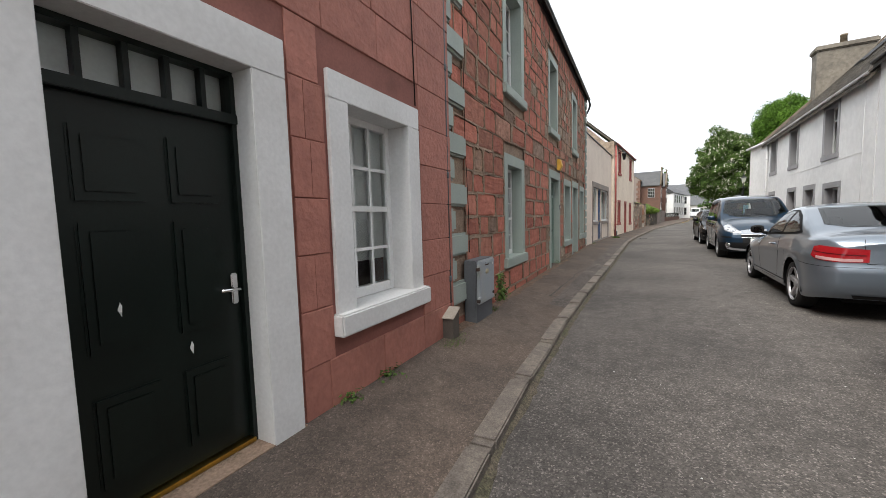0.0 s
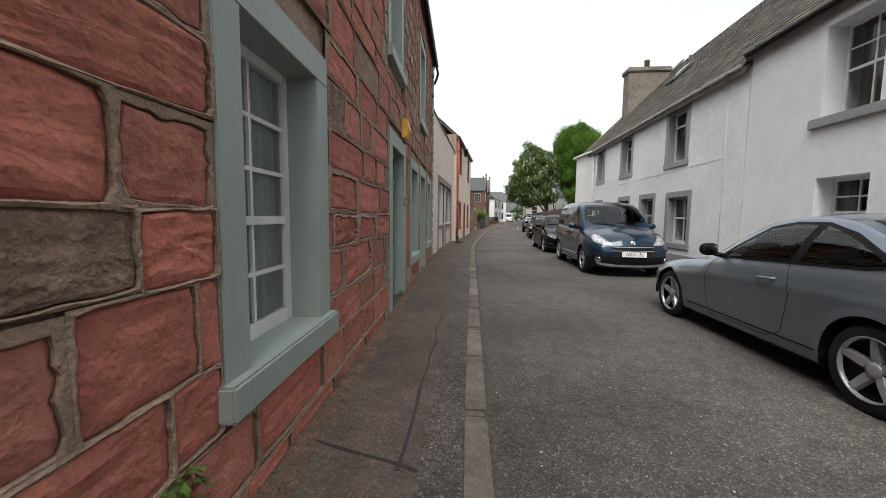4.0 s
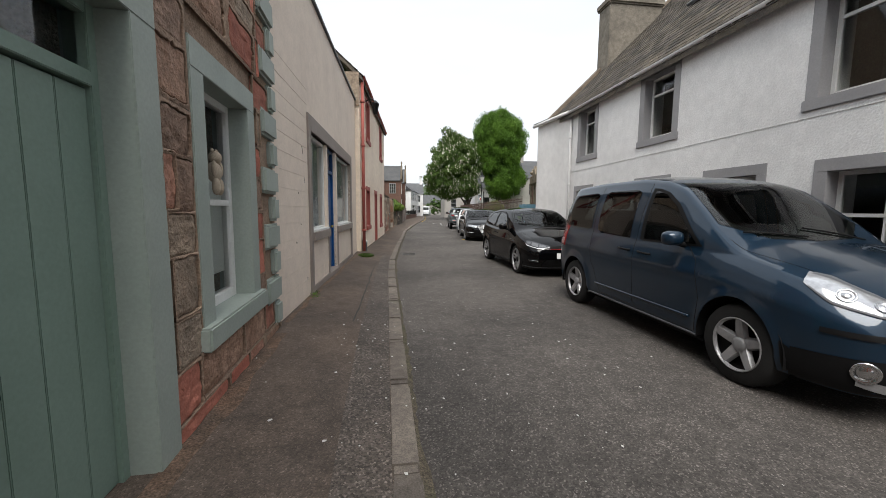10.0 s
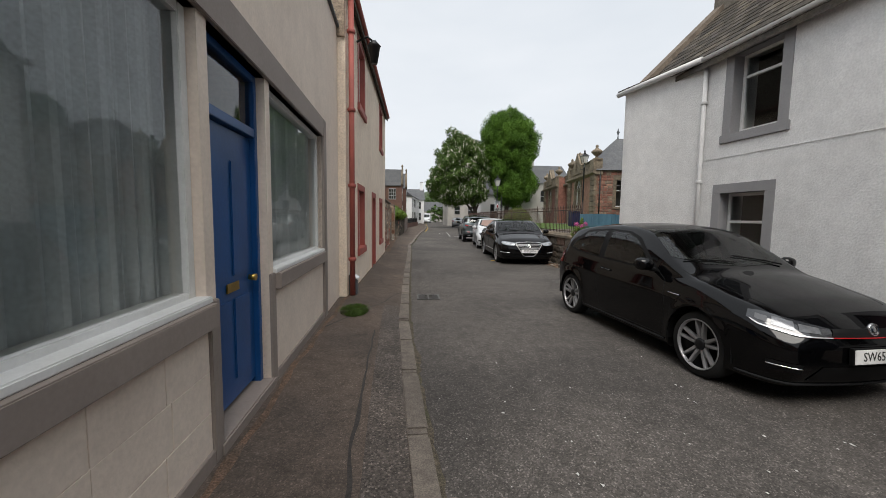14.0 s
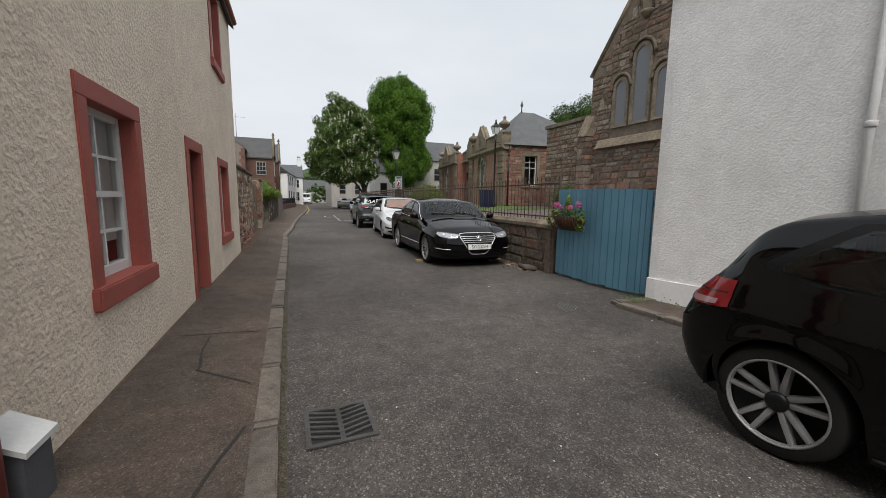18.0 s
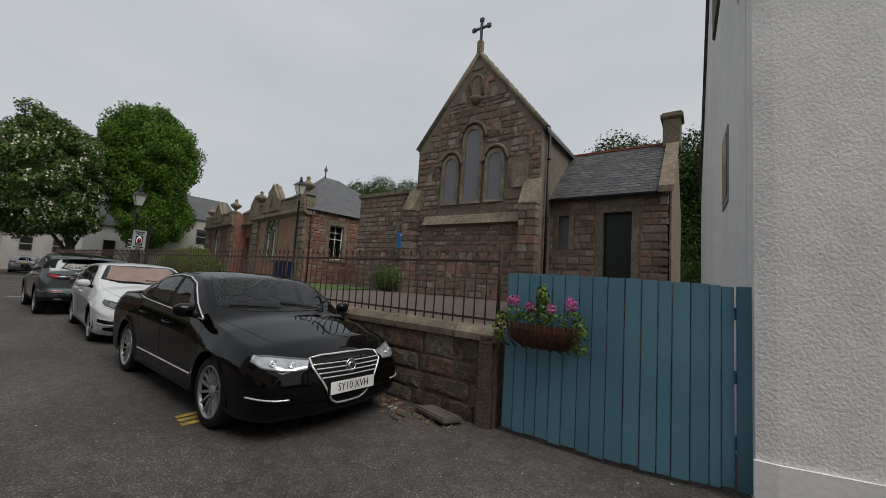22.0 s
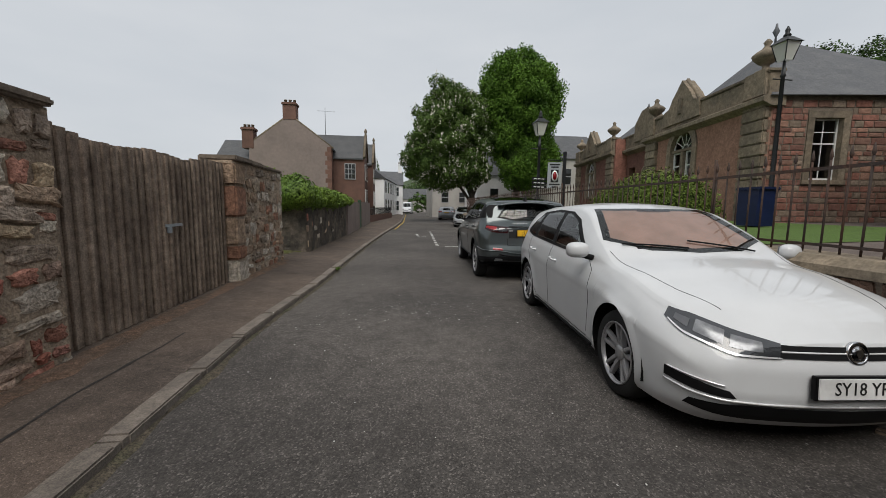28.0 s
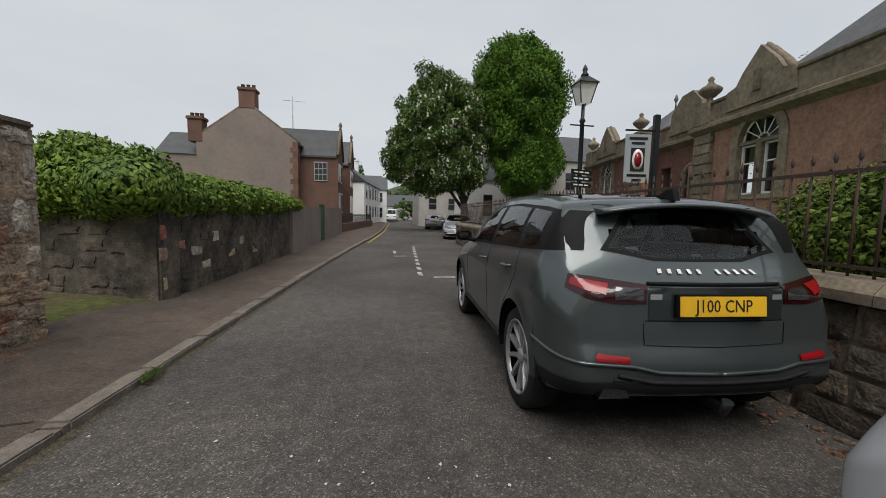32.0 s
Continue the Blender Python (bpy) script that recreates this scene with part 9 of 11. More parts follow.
car_e, body_e, sh_e, band_e, cast_e, ways_e = build_car("compact_off_roader", "grey-green metallic compact off-roader with black glasshouse", car_place((1.575, 43.166), (1.44, 40.51), 1, sh), sh, P_EVO, M_ALLOY, dict(
    screen=(mirror_top([(1.22, 0.0), (1.27, 0.4), (1.5, 0.74)]), mirror_top([(2.0, 0.0), (2.02, 0.35), (2.1, 0.58)])), rear=("back", [(-42, 1.22), (-22, 1.165), (22, 1.165), (42, 1.22)], [(-37, 1.45), (0, 1.47), (37, 1.45)]), rear_surround=([(-44.5, 1.205), (-23, 1.15), (23, 1.15), (44.5, 1.205)], [(-39, 1.455), (0, 1.485), (39, 1.455)]),
    dlo=(ED0, ED1), panes=[([(1.62, 1.115), (2.44, 1.145)], [(2.09, 1.41), (2.35, 1.475), (2.48, 1.48)]), ([(2.54, 1.15), (3.3, 1.18)], [(2.58, 1.485), (2.9, 1.485), (3.28, 1.465)]), ([(3.38, 1.185), (3.74, 1.2)], [(3.36, 1.46), (3.6, 1.44), (3.74, 1.43)])],
    dark_roof=(mirror_top([(2.05, 0.0), (2.06, 0.35), (2.12, 0.53)]), mirror_top([(3.86, 0.0), (3.86, 0.35), (3.82, 0.56)])), seams=[[(1.46, 0.4), (1.42, 0.7), (1.46, 0.98), (1.54, 1.08)], [(2.49, 1.11), (2.53, 0.8), (2.5, 0.38)], [(3.4, 1.15), (3.44, 0.95), (3.22, 0.7), (3.1, 0.45), (3.02, 0.38)], [(1.46, 0.37), (3.02, 0.37)]], top_seams=[[(0.3, 0.6), (1.3, 0.74)]], handles=[(2.25, 0.97), (3.1, 1.0)], spokes=10, spoke_w=0.018, rim=0.74,
    headlights=[([(fy_(0.5), 0.80), (60, 0.86)], [(fy_(0.5), 0.88), (60, 0.93)], "dark")], taillights=[([(27, 0.93), (36, 0.925), (44, 0.95), (51, 0.995)], [(27, 1.03), (36, 1.045), (44, 1.06), (51, 1.07)], "smoked")],
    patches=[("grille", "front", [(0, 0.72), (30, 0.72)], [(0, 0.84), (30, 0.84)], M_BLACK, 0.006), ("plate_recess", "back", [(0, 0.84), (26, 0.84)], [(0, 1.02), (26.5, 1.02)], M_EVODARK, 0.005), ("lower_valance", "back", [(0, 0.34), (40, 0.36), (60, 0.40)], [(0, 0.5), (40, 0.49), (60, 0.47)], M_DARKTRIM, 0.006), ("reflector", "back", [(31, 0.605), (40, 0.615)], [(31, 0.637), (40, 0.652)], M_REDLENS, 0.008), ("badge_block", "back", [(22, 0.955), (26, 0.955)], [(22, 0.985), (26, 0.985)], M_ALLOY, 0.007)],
    bars=[("bumper_crease", "back", [(0, 0.55), (22, 0.56), (30, 0.59), (50, 0.605), (64, 0.64)], P_EVO, 0.011), ("bumper_crease", "back", [(0, 0.50), (24, 0.505), (34, 0.54)], M_DARKTRIM, 0.012), ("grip_strip", "back", [(0, 1.035), (27, 1.035)], M_BLACK, 0.012)],
    back_seams=[([(28, 1.15), (28, 0.92), (27, 0.70), (0, 0.69)], (1, -1)), ([(0, 0.835), (27, 0.835)], (1, -1))], mirror=(1.6, 1.09), mirror_mat=M_BLACK, side_lines=[([(1.3, 0.36), (3.05, 0.36)], 0.02, M_DARKTRIM)], plates=[(1, "J100 CNP", 0.925, M_PLATEY)], badge=[(1, 1.55, 0.001)]))
for k in range(11):
    if k != 5:
        y = 0.36 - 0.072 * k
        a_ = math.degrees(math.atan2(y, 0.9))
        w2_ = 0.8
        band_e("letter_bar", ways_e[1], [(a_ - w2_, 1.085), (a_ + w2_, 1.085)], [(a_ - w2_, 1.107), (a_ + w2_, 1.107)], M_PLATEW, body_e, 0.008, 2, 1, (1,))
for sd in (1, -1):
    part("exhaust_tip", prism_x([(0.50 * sd, 0.40), (0.68 * sd, 0.40), (0.655 * sd, 0.455), (0.525 * sd, 0.455)], sh_e.x(4.25), sh_e.x(4.0)), M_CHROME, body_e)
zr = sh_e.top(3.86)
bm = bmesh.new()
rings = []
for k in range(25):
    f = -1 + k / 12
    drop, cut = 0.05 * f * f, 0.05 * abs(f) ** 4
    rings.append([bm.verts.new(p) for p in ((sh_e.x(3.72), 0.56 * f, zr + 0.008 - drop), (sh_e.x(4.0 - cut), 0.56 * f, zr - 0.012 - drop), (sh_e.x(4.03 - cut), 0.56 * f, zr - 0.026 - drop), (sh_e.x(4.0 - cut), 0.56 * f, zr - 0.04 - drop), (sh_e.x(3.74), 0.56 * f, zr - 0.045 - drop))])
for p_, q_ in zip(rings, rings[1:]):
    for k in range(5):
        bm.faces.new((p_[k], p_[(k + 1) % 5], q_[(k + 1) % 5], q_[k])).smooth = k < 3
bm.faces.new(rings[0])
bm.faces.new(rings[-1])
bmesh.ops.recalc_face_normals(bm, faces=bm.faces)
part("roof_spoiler", bm, P_EVO, body_e)
part("roof_fin_aerial", prism_y([(-0.16, 0.0), (-0.13, 0.075), (-0.08, 0.075), (0.12, 0.0)], -0.02, 0.02), M_BLACK, body_e).matrix_local = Matrix.Translation((sh_e.x(3.7), 0.0, zr + 0.01))
part("tow_ball", tube([(sh_e.x(4.2), 0, 0.36), (sh_e.x(4.34), 0, 0.36), (sh_e.x(4.36), 0, 0.42)], 0.03, 8), M_BLACKIRON, body_e)

# charcoal hatchback behind the coupe
sh = Shell(4.26, 1.80, 0.87, 2.63, GOLF_TOP, GOLF_BELT, 0.325, sill=0.19, hood=1.28, tumble=0.43, nose=0.15)
base_spec = dict(GOLF_SPEC, plates=[(0, "", 0.475, M_PLATEW)], badge=[])
build_car("charcoal_hatchback", "charcoal metallic hatchback with dark spoked wheels", car_place((2.15, 2.92), (2.0, 5.55), -1, sh), sh, P_DARKG, M_ALLOY, base_spec)
# further cars down the street
build_car("silver_hatchback", "silver hatchback parked facing up the street", car_place((3.9, 59.6), (4.35, 62.2), -1, sh), sh, P_SILVER, M_ALLOY, base_spec)
build_car("silver_off_roader", "silver off-roader parked beyond the trees", car_place((4.9, 76.5), (4.4, 73.9), 1, sh), sh, P_SILVER, M_ALLOY, dict(base_spec, plates=[(1, "", 0.8, M_PLATEY)]))
VD0, VD1 = [(1.15, 1.2), (2.3, 1.25)], [(1.6, 1.8), (2.3, 1.9)]
van = Shell(5.0, 1.95, 0.9, 3.0, [(0, 0.9), (0.1, 1.0), (0.8, 1.2), (1.0, 1.3), (1.7, 2.1), (2.2, 2.3), (4.8, 2.3), (4.95, 2.1), (5.0, 1.0)], [(0, 0.8), (0.3, 1.0), (1.0, 1.15), (4.9, 1.25)], 0.34, tumble=0.1, hood=1.0)
build_car("white_van", "white van parked at the end of the street", car_place((0.9, 108), (1.3, 111), -1, van), van, P_WHITE, M_ALLOY, dict(base_spec, screen=(mirror_top([(1.02, 0.0), (1.1, 0.75)]), mirror_top([(1.66, 0.0), (1.68, 0.7)])), rear=("back", [(-35, 1.4), (35, 1.4)], [(-35, 2.0), (35, 2.0)]), dlo=(VD0, VD1), panes=[([(1.25, 1.25), (2.2, 1.3)], [(1.65, 1.75), (2.2, 1.85)])], seams=[], top_seams=[], handles=[(2.0, 1.1)], headlights=[([(30, 0.75), (58, 0.8)], [(30, 0.95), (58, 1.0)], "dark")], mirror=(1.3, 1.2), two_seats=True))


# ---- west side beyond the houses: rubble wall, timber gate, pier, ivy wall ----
rubble = thing("rubble_wall", facing((-2.75, 31.93), (-2.78, 42.0)), "tall rubble garden wall of red and buff stones", "wall")


def rubble_run(x0, x1, top, seed, limit, pale=False):
    core = part("core", boxes((x0, x1, 0.026 if pale else 0.036, 0.5, -0.1, top)), M_LIMEMORTAR, rubble)
    ms = courses(x0, x1, 0.05, top - 0.02, (0.08, 0.24), (0.1, 0.46), gap=0.012, proud=0.04, seed=seed, depth=0.05, jitter=0.03, tilt=8)
    rz = random.Random(seed + 1)
    ms = [m @ Matrix.Diagonal((rz.uniform(1.1, 1.5), 1.15, rz.uniform(1.3, 2.0), 1)) if rz.random() < 0.14 and 0.3 < m.translation.z < top - 0.3 else m for m in ms]
    red = [m for m in ms if m.translation.z < 0.95 + 0.25 * noise.noise((m.translation.x, 2.0, 0)) and rz.random() < 0.85]
    rest = [m for m in ms if m not in red]
    pieces("stone", stone_meshes("red_field_stone", M_PALERUBBLE if pale else M_RUBBLERED, 12, 0.2, seed=seed + 7, corners=16), red, core, limit // 2, "mixed red rubble stones")
    pieces("stone", stone_meshes("field_stone", M_PALERUBBLE if pale else M_RUBBLE, 16, 0.2, seed=seed, corners=16), rest, core, limit // 2, "mixed rubble stones")
    x = x0
    r = random.Random(seed)
    while x < x1 - 0.1:
        ln = min(r.uniform(0.45, 0.8), x1 - x)
        part("cope_stone", boxes((x + 0.01, x + ln - 0.01, -0.03 + r.uniform(-0.02, 0.02), 0.54, top, top + 0.07 + r.uniform(-0.01, 0.015)), bev=0.02), M_DARKMORTAR, rubble)
        x += ln
    return core


rubble_run(0.0, 4.32, 2.1, 61, 230)
rubble_run(7.52, 10.08, 2.1, 62, 140, True)
pier = part("end_pier", boxes((7.46, 7.84, -0.02, 0.5, 0.0, 2.08), bev=0.03), M_LIMEMORTAR, rubble, "pale rough gate pier")
rp = random.Random(15)
z = 0.02
while z < 2.0:
    h_ = min(rp.uniform(0.18, 0.5), 2.06 - z)
    part("stone", boxes((7.43, 7.86 - rp.uniform(0, 0.1), -0.05 + rp.uniform(-0.012, 0.012), 0.4, z + 0.008, z + h_ - 0.008), bev=0.03), M_PALERUBBLE, pier)
    z += h_
wgate = thing("timber_gate", facing((-2.75, 31.93), (-2.78, 42.0)) @ Matrix.Translation((4.36, 0.12, 0)), "weathered grey-brown boarded double gate with scalloped top", "gate")
n = 26
r = random.Random(3)
for k in range(n):
    x = 3.08 * k / n
    top = float(np.interp(x, (-0.1, 0.25, 0.67, 1.25, 1.95, 2.44, 3.1), (2.06, 1.98, 1.935, 1.995, 1.955, 2.045, 2.03))) + r.uniform(-0.012, 0.012)
    part("board", boxes((x + 0.004, x + 3.08 / n - 0.006, r.uniform(0, 0.01), 0.035, 0.16, top), bev=0.004), M_WOOD, wgate)
    if k:
        part("cover_strip", boxes((x - 0.02, x + 0.02, -0.024, 0.004, 0.17, top - 0.03), bev=0.004), M_WOOD, wgate)
for z in (0.4, 1.05, 1.6):
    part("rail", boxes((0.02, 3.06, 0.035, 0.09, z, z + 0.11), bev=0.004), M_WOOD, wgate)
part("latch", boxes((1.42, 1.76, -0.04, -0.024, 1.13, 1.165), (1.46, 1.52, -0.05, -0.02, 1.06, 1.14), bev=0.004), M_BOX, wgate, "galvanised latch and padlock")

ivy_wall = thing("ivy_wall", facing((-2.62, 43.55), (-2.36, 49.75)), "stained rendered wall under a thick cap of ivy", "wall")
part("wall", boxes((0, 6.2, 0.0, 0.45, -0.1, 1.42), bev=0.03), M_GREYRENDER, ivy_wall)
bm = boxes((0.0, 2.6, -0.4, 0.0, -0.1, 1.42), bev=0.03)
back = part("return_wall", bm, M_GREYRENDER, ivy_wall)
back.matrix_local = pose(0.0, 0.02, 0, 0, 0, 77)
for (x, z, w_, h_) in ((0.5, 0.9, 0.28, 0.22), (0.95, 0.75, 0.34, 0.16), (1.6, 0.95, 0.25, 0.2), (2.2, 0.6, 0.3, 0.18), (2.7, 0.8, 0.22, 0.2), (3.4, 0.55, 0.3, 0.15), (0.2, 0.35, 0.3, 0.2)):
    m = Matrix.Translation((x, 0.0, z)) @ Matrix.Diagonal((w_, 0.012, h_, 1))
    link_part("bared_stone", random.Random(int(x * 10)).choice(stone_meshes("bared_stone", M_RUBBLE, 2, 0.12, seed=int(x * 9))), None, ivy_wall, "", m)
for (x, z, w_, h_) in ((0.14, 1.08, 0.24, 0.24), (0.12, 0.78, 0.26, 0.2), (1.25, 0.5, 0.3, 0.14)):
    m = Matrix.Translation((x, 0.0, z)) @ Matrix.Diagonal((w_, 0.016, h_, 1))
    link_part("bared_stone", stone_meshes("bared_red_stone", M_RUBBLERED, 2, 0.12, seed=int(z * 90))[0], None, ivy_wall, "red stone laid bare", m)
ms = courses(0.05, 6.1, 0.1, 1.36, (0.14, 0.26), (0.2, 0.5), gap=0.03, proud=0.014, seed=64, tilt=4, jitter=0.02)
ms = [m for i, m in enumerate(ms) if i % 3]
pieces("stone", stone_meshes("stained_stone", M_GREYRENDER, 8, 0.14, seed=23, corners=12), ms, ivy_wall, 120)
ms = courses(-2.55, -0.06, 0.1, 1.36, (0.12, 0.24), (0.18, 0.46), gap=0.03, proud=0.02, seed=65, tilt=6, jitter=0.03)
ms = [pose(0, 0, 0, 0, 0, 180) @ m for i, m in enumerate(ms) if i % 3 != 1]
pieces("stone", stone_meshes("stained_stone", M_GREYRENDER, 8, 0.16, seed=24, corners=12), ms, back, 90)
lobes = []
r = random.Random(8)
for k in range(15):
    x = -0.1 + 0.5 * k
    if x < 7.6:
        lobes.append((x, 0.28 + r.uniform(-0.05, 0.05), 1.62 + r.uniform(-0.06, 0.06), 0.5, 0.5, 0.42 - 0.012 * k + r.uniform(-0.05, 0.05)))
for k in range(7):
    lobes.append((0.2 + 0.1 * k, 0.3 + 0.42 * k, 1.7 + r.uniform(-0.05, 0.06), 0.5, 0.45, 0.48))
lobes += [(0.6, 1.3, 2.1, 0.55, 0.5, 0.35), (0.7, 2.2, 2.0, 0.5, 0.5, 0.25)]
ivy = thing("ivy_cap", ivy_wall.matrix_world, "thick mound of bright green ivy over the wall", "ivy")
p_, n_ = lobes_points(lobes, 820, 9, shell=0.26)
leaf_mesh("foliage", *scatter_leaves(p_, n_, 0.085, 9, droop=1.2), M_IVY, ivy)
# solid cores close the gaps; their dark colour paints the shade inside
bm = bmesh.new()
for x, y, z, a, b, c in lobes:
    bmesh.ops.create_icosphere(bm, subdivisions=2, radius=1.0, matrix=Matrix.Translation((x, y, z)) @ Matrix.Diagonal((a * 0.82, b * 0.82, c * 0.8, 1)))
part("inner_growth", bm, M_LEAF3, ivy, "dark solid core that paints the shade inside the ivy")
rows = []
for k in range(45):
    y = 42.0 + 0.055 * k
    xe = -2.95 + 0.2 * (y - 42.05) + 0.13 * noise.noise((y * 2.3, 1, 0)) + 0.05 * noise.noise((y * 9, 4, 0))
    rows.append([(xe - d, y, 0.118 + 0.07 * min(1, d / 0.35) + 0.03 * min(1, d / 0.1) * noise.noise((d * 5, y * 5, 7))) for d in (0, 0.03, 0.07, 0.12, 0.18, 0.25, 0.35, 0.5, 0.65, 0.8, 1.0, 1.3, 1.7, 2.4)])
verge = tagged(part("grass_verge", sheet(rows), M_VERGE), "mossy patch of grass before the wall", "grass", kind="structure")

wall2 = thing("rendered_wall", facing((-2.3, 49.8), (-2.2, 62.5)), "pale rendered garden wall with a green gate", "wall")
part("wall", boxes((0, 4.9, 0, 0.4, -0.1, 1.6), bev=0.02), M_GABLE, wall2)
part("far_wall", boxes((6.2, 12.6, 0, 0.4, -0.1, 1.65), bev=0.02), M_GABLE, wall2)
M_GREENGATE = mat("dark_green_paint", (0.02, 0.085, 0.035), 0.5, 0.05, 3, 60, 0.1)
gg = part("green_gate", boxes((4.9, 6.2, 0.05, 0.1, 0.1, 1.75), bev=0.004), M_GREENGATE, wall2, "dark green boarded gate")
for k in range(6):
    part("board", boxes((4.92 + 0.21 * k, 5.11 + 0.21 * k, 0.035, 0.05, 0.12, 1.74), bev=0.004), M_GREENGATE, gg)
fence = thing("low_fence", facing((-2.2, 62.6), (-0.7, 77.0)), "low brown wall with dark railings before the gabled house", "fence")
part("base_wall", boxes((0, 14.3, 0, 0.3, -0.1, 0.7), bev=0.02), M_BROWNRED, fence)
for k in range(72):
    part("bar", boxes((0.1 + 0.2 * k, 0.12 + 0.2 * k, 0.14, 0.16, 0.7, 1.3)), M_BLACKIRON, fence)
part("top_rail", boxes((0, 14.3, 0.13, 0.17, 1.2, 1.24)), M_BLACKIRON, fence)

# ---- the gabled red-brown house ----
gab = thing("gabled_house", pose(0, 66.3, 0), "brown-red stone house with a rendered gable and two gabled bays", "house")
part("gable_wall", prism_y([(-12.2, 0), (-5.65, 0), (-5.65, 6.3), (-8.93, 8.75), (-12.2, 6.3)], 0, 0.4), M_GABLE, gab)
part("body", boxes((-12.1, -5.7, 0.4, 16, 0, 6.25)), M_BROWNRED, gab)
part("roof", prism_y([(-12.4, 6.2), (-8.93, 8.85), (-5.5, 6.2), (-5.5, 6.05), (-8.93, 8.65), (-12.4, 6.05)], 0.05, 16), M_SLATEBLUE, gab)
part("skew", tube([(-12.4, 0.1, 6.2), (-8.93, 0.1, 8.82), (-5.5, 0.1, 6.2)], 0.11, 6), M_DRESSED, gab)
for x0, x1, z0, z1, np_ in ((-9.45, -8.4, 8.4, 9.8, 3), (-12.7, -11.8, 6.0, 7.7, 3)):
    chimney(gab, x0, x1, -0.03, 0.8, z0, z1, M_BROWNRED, np_, 0.25)
part("back_wing", prism_x([(0.3, 5.2), (2.5, 7.0), (4.7, 5.2)], -15.0, -12.0), M_SLATEBLUE, gab)
part("back_wall", boxes((-15.0, -12.2, 0.4, 4.6, 0, 5.2)), M_GABLE, gab)
for y0 in (1.0, 5.6):
    bay = part("gabled_bay", prism_x([(y0, 0), (y0 + 3.4, 0), (y0 + 3.4, 5.6), (y0 + 1.7, 7.6), (y0, 5.6)], -5.7, -3.1 + 0.1 * y0), M_BROWNRED, gab)
    xf = -3.1 + 0.1 * y0
    part("bay_roof", prism_x([(y0 - 0.15, 5.55), (y0 + 1.7, 7.75), (y0 + 3.55, 5.55), (y0 + 3.55, 5.42), (y0 + 1.7, 7.6), (y0 - 0.15, 5.42)], -8.9, xf - 0.1), M_SLATEBLUE, bay)
    part("gable_cope", tube([(xf, y0 - 0.1, 5.6), (xf, y0 + 1.7, 7.8), (xf, y0 + 3.5, 5.6)], 0.13, 6), M_DRESSED, bay)
    part("finial", lathe([(0.12, 7.7), (0.08, 8.0), (0.15, 8.15), (0.04, 8.4)], 8, cx=xf, cy=y0 + 1.7), M_DRESSED, bay)
    for z0, z1 in ((1.4, 2.9), (3.7, 5.1)):
        for ya in (y0 + 0.35, y0 + 1.3, y0 + 2.25):
            wn_ = part("window", boxes((xf, xf + 0.06, ya, ya + 0.75, z0, z1), bev=0.01), M_WHITE, bay)
            part("pane", boxes((xf + 0.05, xf + 0.07, ya + 0.07, ya + 0.68, z0 + 0.07, z1 - 0.07)), M_DARKPANE, wn_)
    wn_ = part("window", boxes((-4.7, -3.75, y0 - 0.06, y0, 3.7, 5.1), bev=0.01), M_GREYTRIM, bay)
    for i in range(3):
        for j in range(3):
            part("pane", boxes((-4.64 + 0.29 * i, -4.39 + 0.29 * i, y0 - 0.07, y0 - 0.05, 3.78 + 0.43 * j, 4.16 + 0.43 * j)), M_DARKPANE, wn_)
for k in range(17):
    part("quoin", boxes((-6.15 if k % 2 else -5.98, -5.62, -0.02, 0.55 if k % 2 else 0.75, 0.37 * k, 0.37 * k + 0.36), bev=0.008), M_BROWNRED, gab)
aerial = part("aerial_mast", tube([(-6.6, 3, 7.5), (-6.6, 3, 10.2)], 0.03, 6), M_BOX, gab)
part("aerial", tube([(-7.3, 3, 9.9), (-5.7, 3, 9.85)], 0.015, 6), M_BOX, aerial)

# ---- far houses at the end of the street ----
def plain_house(name, label, m, w_, d_, h_, ridge, wall_m, roof_m, wins, chim=()):
    h = thing(name, m, label, "house")
    part("wall", prism_y([(0, 0), (w_, 0), (w_, h_), (0, h_)], 0, d_), wall_m, h)
    part("roof", prism_x([(-0.2, h_ - 0.1), (d_ / 2, ridge), (d_ + 0.2, h_ - 0.1)], -0.15, w_ + 0.15), roof_m, h)
    part("gable_end", prism_x([(0, h_ - 0.02), (d_ / 2, ridge - 0.15), (d_, h_ - 0.02)], -0.02, w_ + 0.02), wall_m, h)
    for x, z, a, b in wins:
        wn_ = part("window", boxes((x, x + a, -0.05, 0.02, z, z + b), bev=0.01), M_GREYTRIM, h)
        for k in (0, 1):
            part("pane", boxes((x + 0.06, x + a - 0.06, -0.065, -0.045, z + 0.06 + k * b / 2, z + b / 2 - 0.03 + k * b / 2)), M_DARKPANE, wn_)
    for x in chim:
        chimney(h, x, x + 0.6, d_ / 2 - 0.5, d_ / 2 + 0.5, ridge - 0.6, ridge + 1.3, wall_m, 2, 0.3)
    return h


plain_house("white_terrace", "white rendered two-storey terrace with a slate roof", facing((-1.7, 80.0), (-0.2, 94.0)), 14, 7, 4.9, 7.6, M_WHITESMOOTH, M_SLATEBLUE, [(1 + 2.6 * k, z, 0.9, 1.4) for k in range(5) for z in (0.9, 3.1)], (13.2,))
plain_house("white_corner_house", "white corner house with many-paned windows", facing((-3.4, 95.5), (0.6, 95.5)), 4.2, 9, 5.0, 7.4, M_WHITESMOOTH, M_SLATEBLUE, [(2.6, 0.8, 1.0, 1.5), (2.6, 3.1, 1.0, 1.4)], (3.5,))
plain_house("slate_cottage", "long grey-roofed cottage across the end of the street", facing((-2.0, 128.0), (9.0, 128.0)), 11, 7, 3.3, 6.0, M_PLASTER, M_SLATEBLUE, [(3.0, 1.0, 0.9, 1.2), (6.5, 1.0, 0.9, 1.2)])
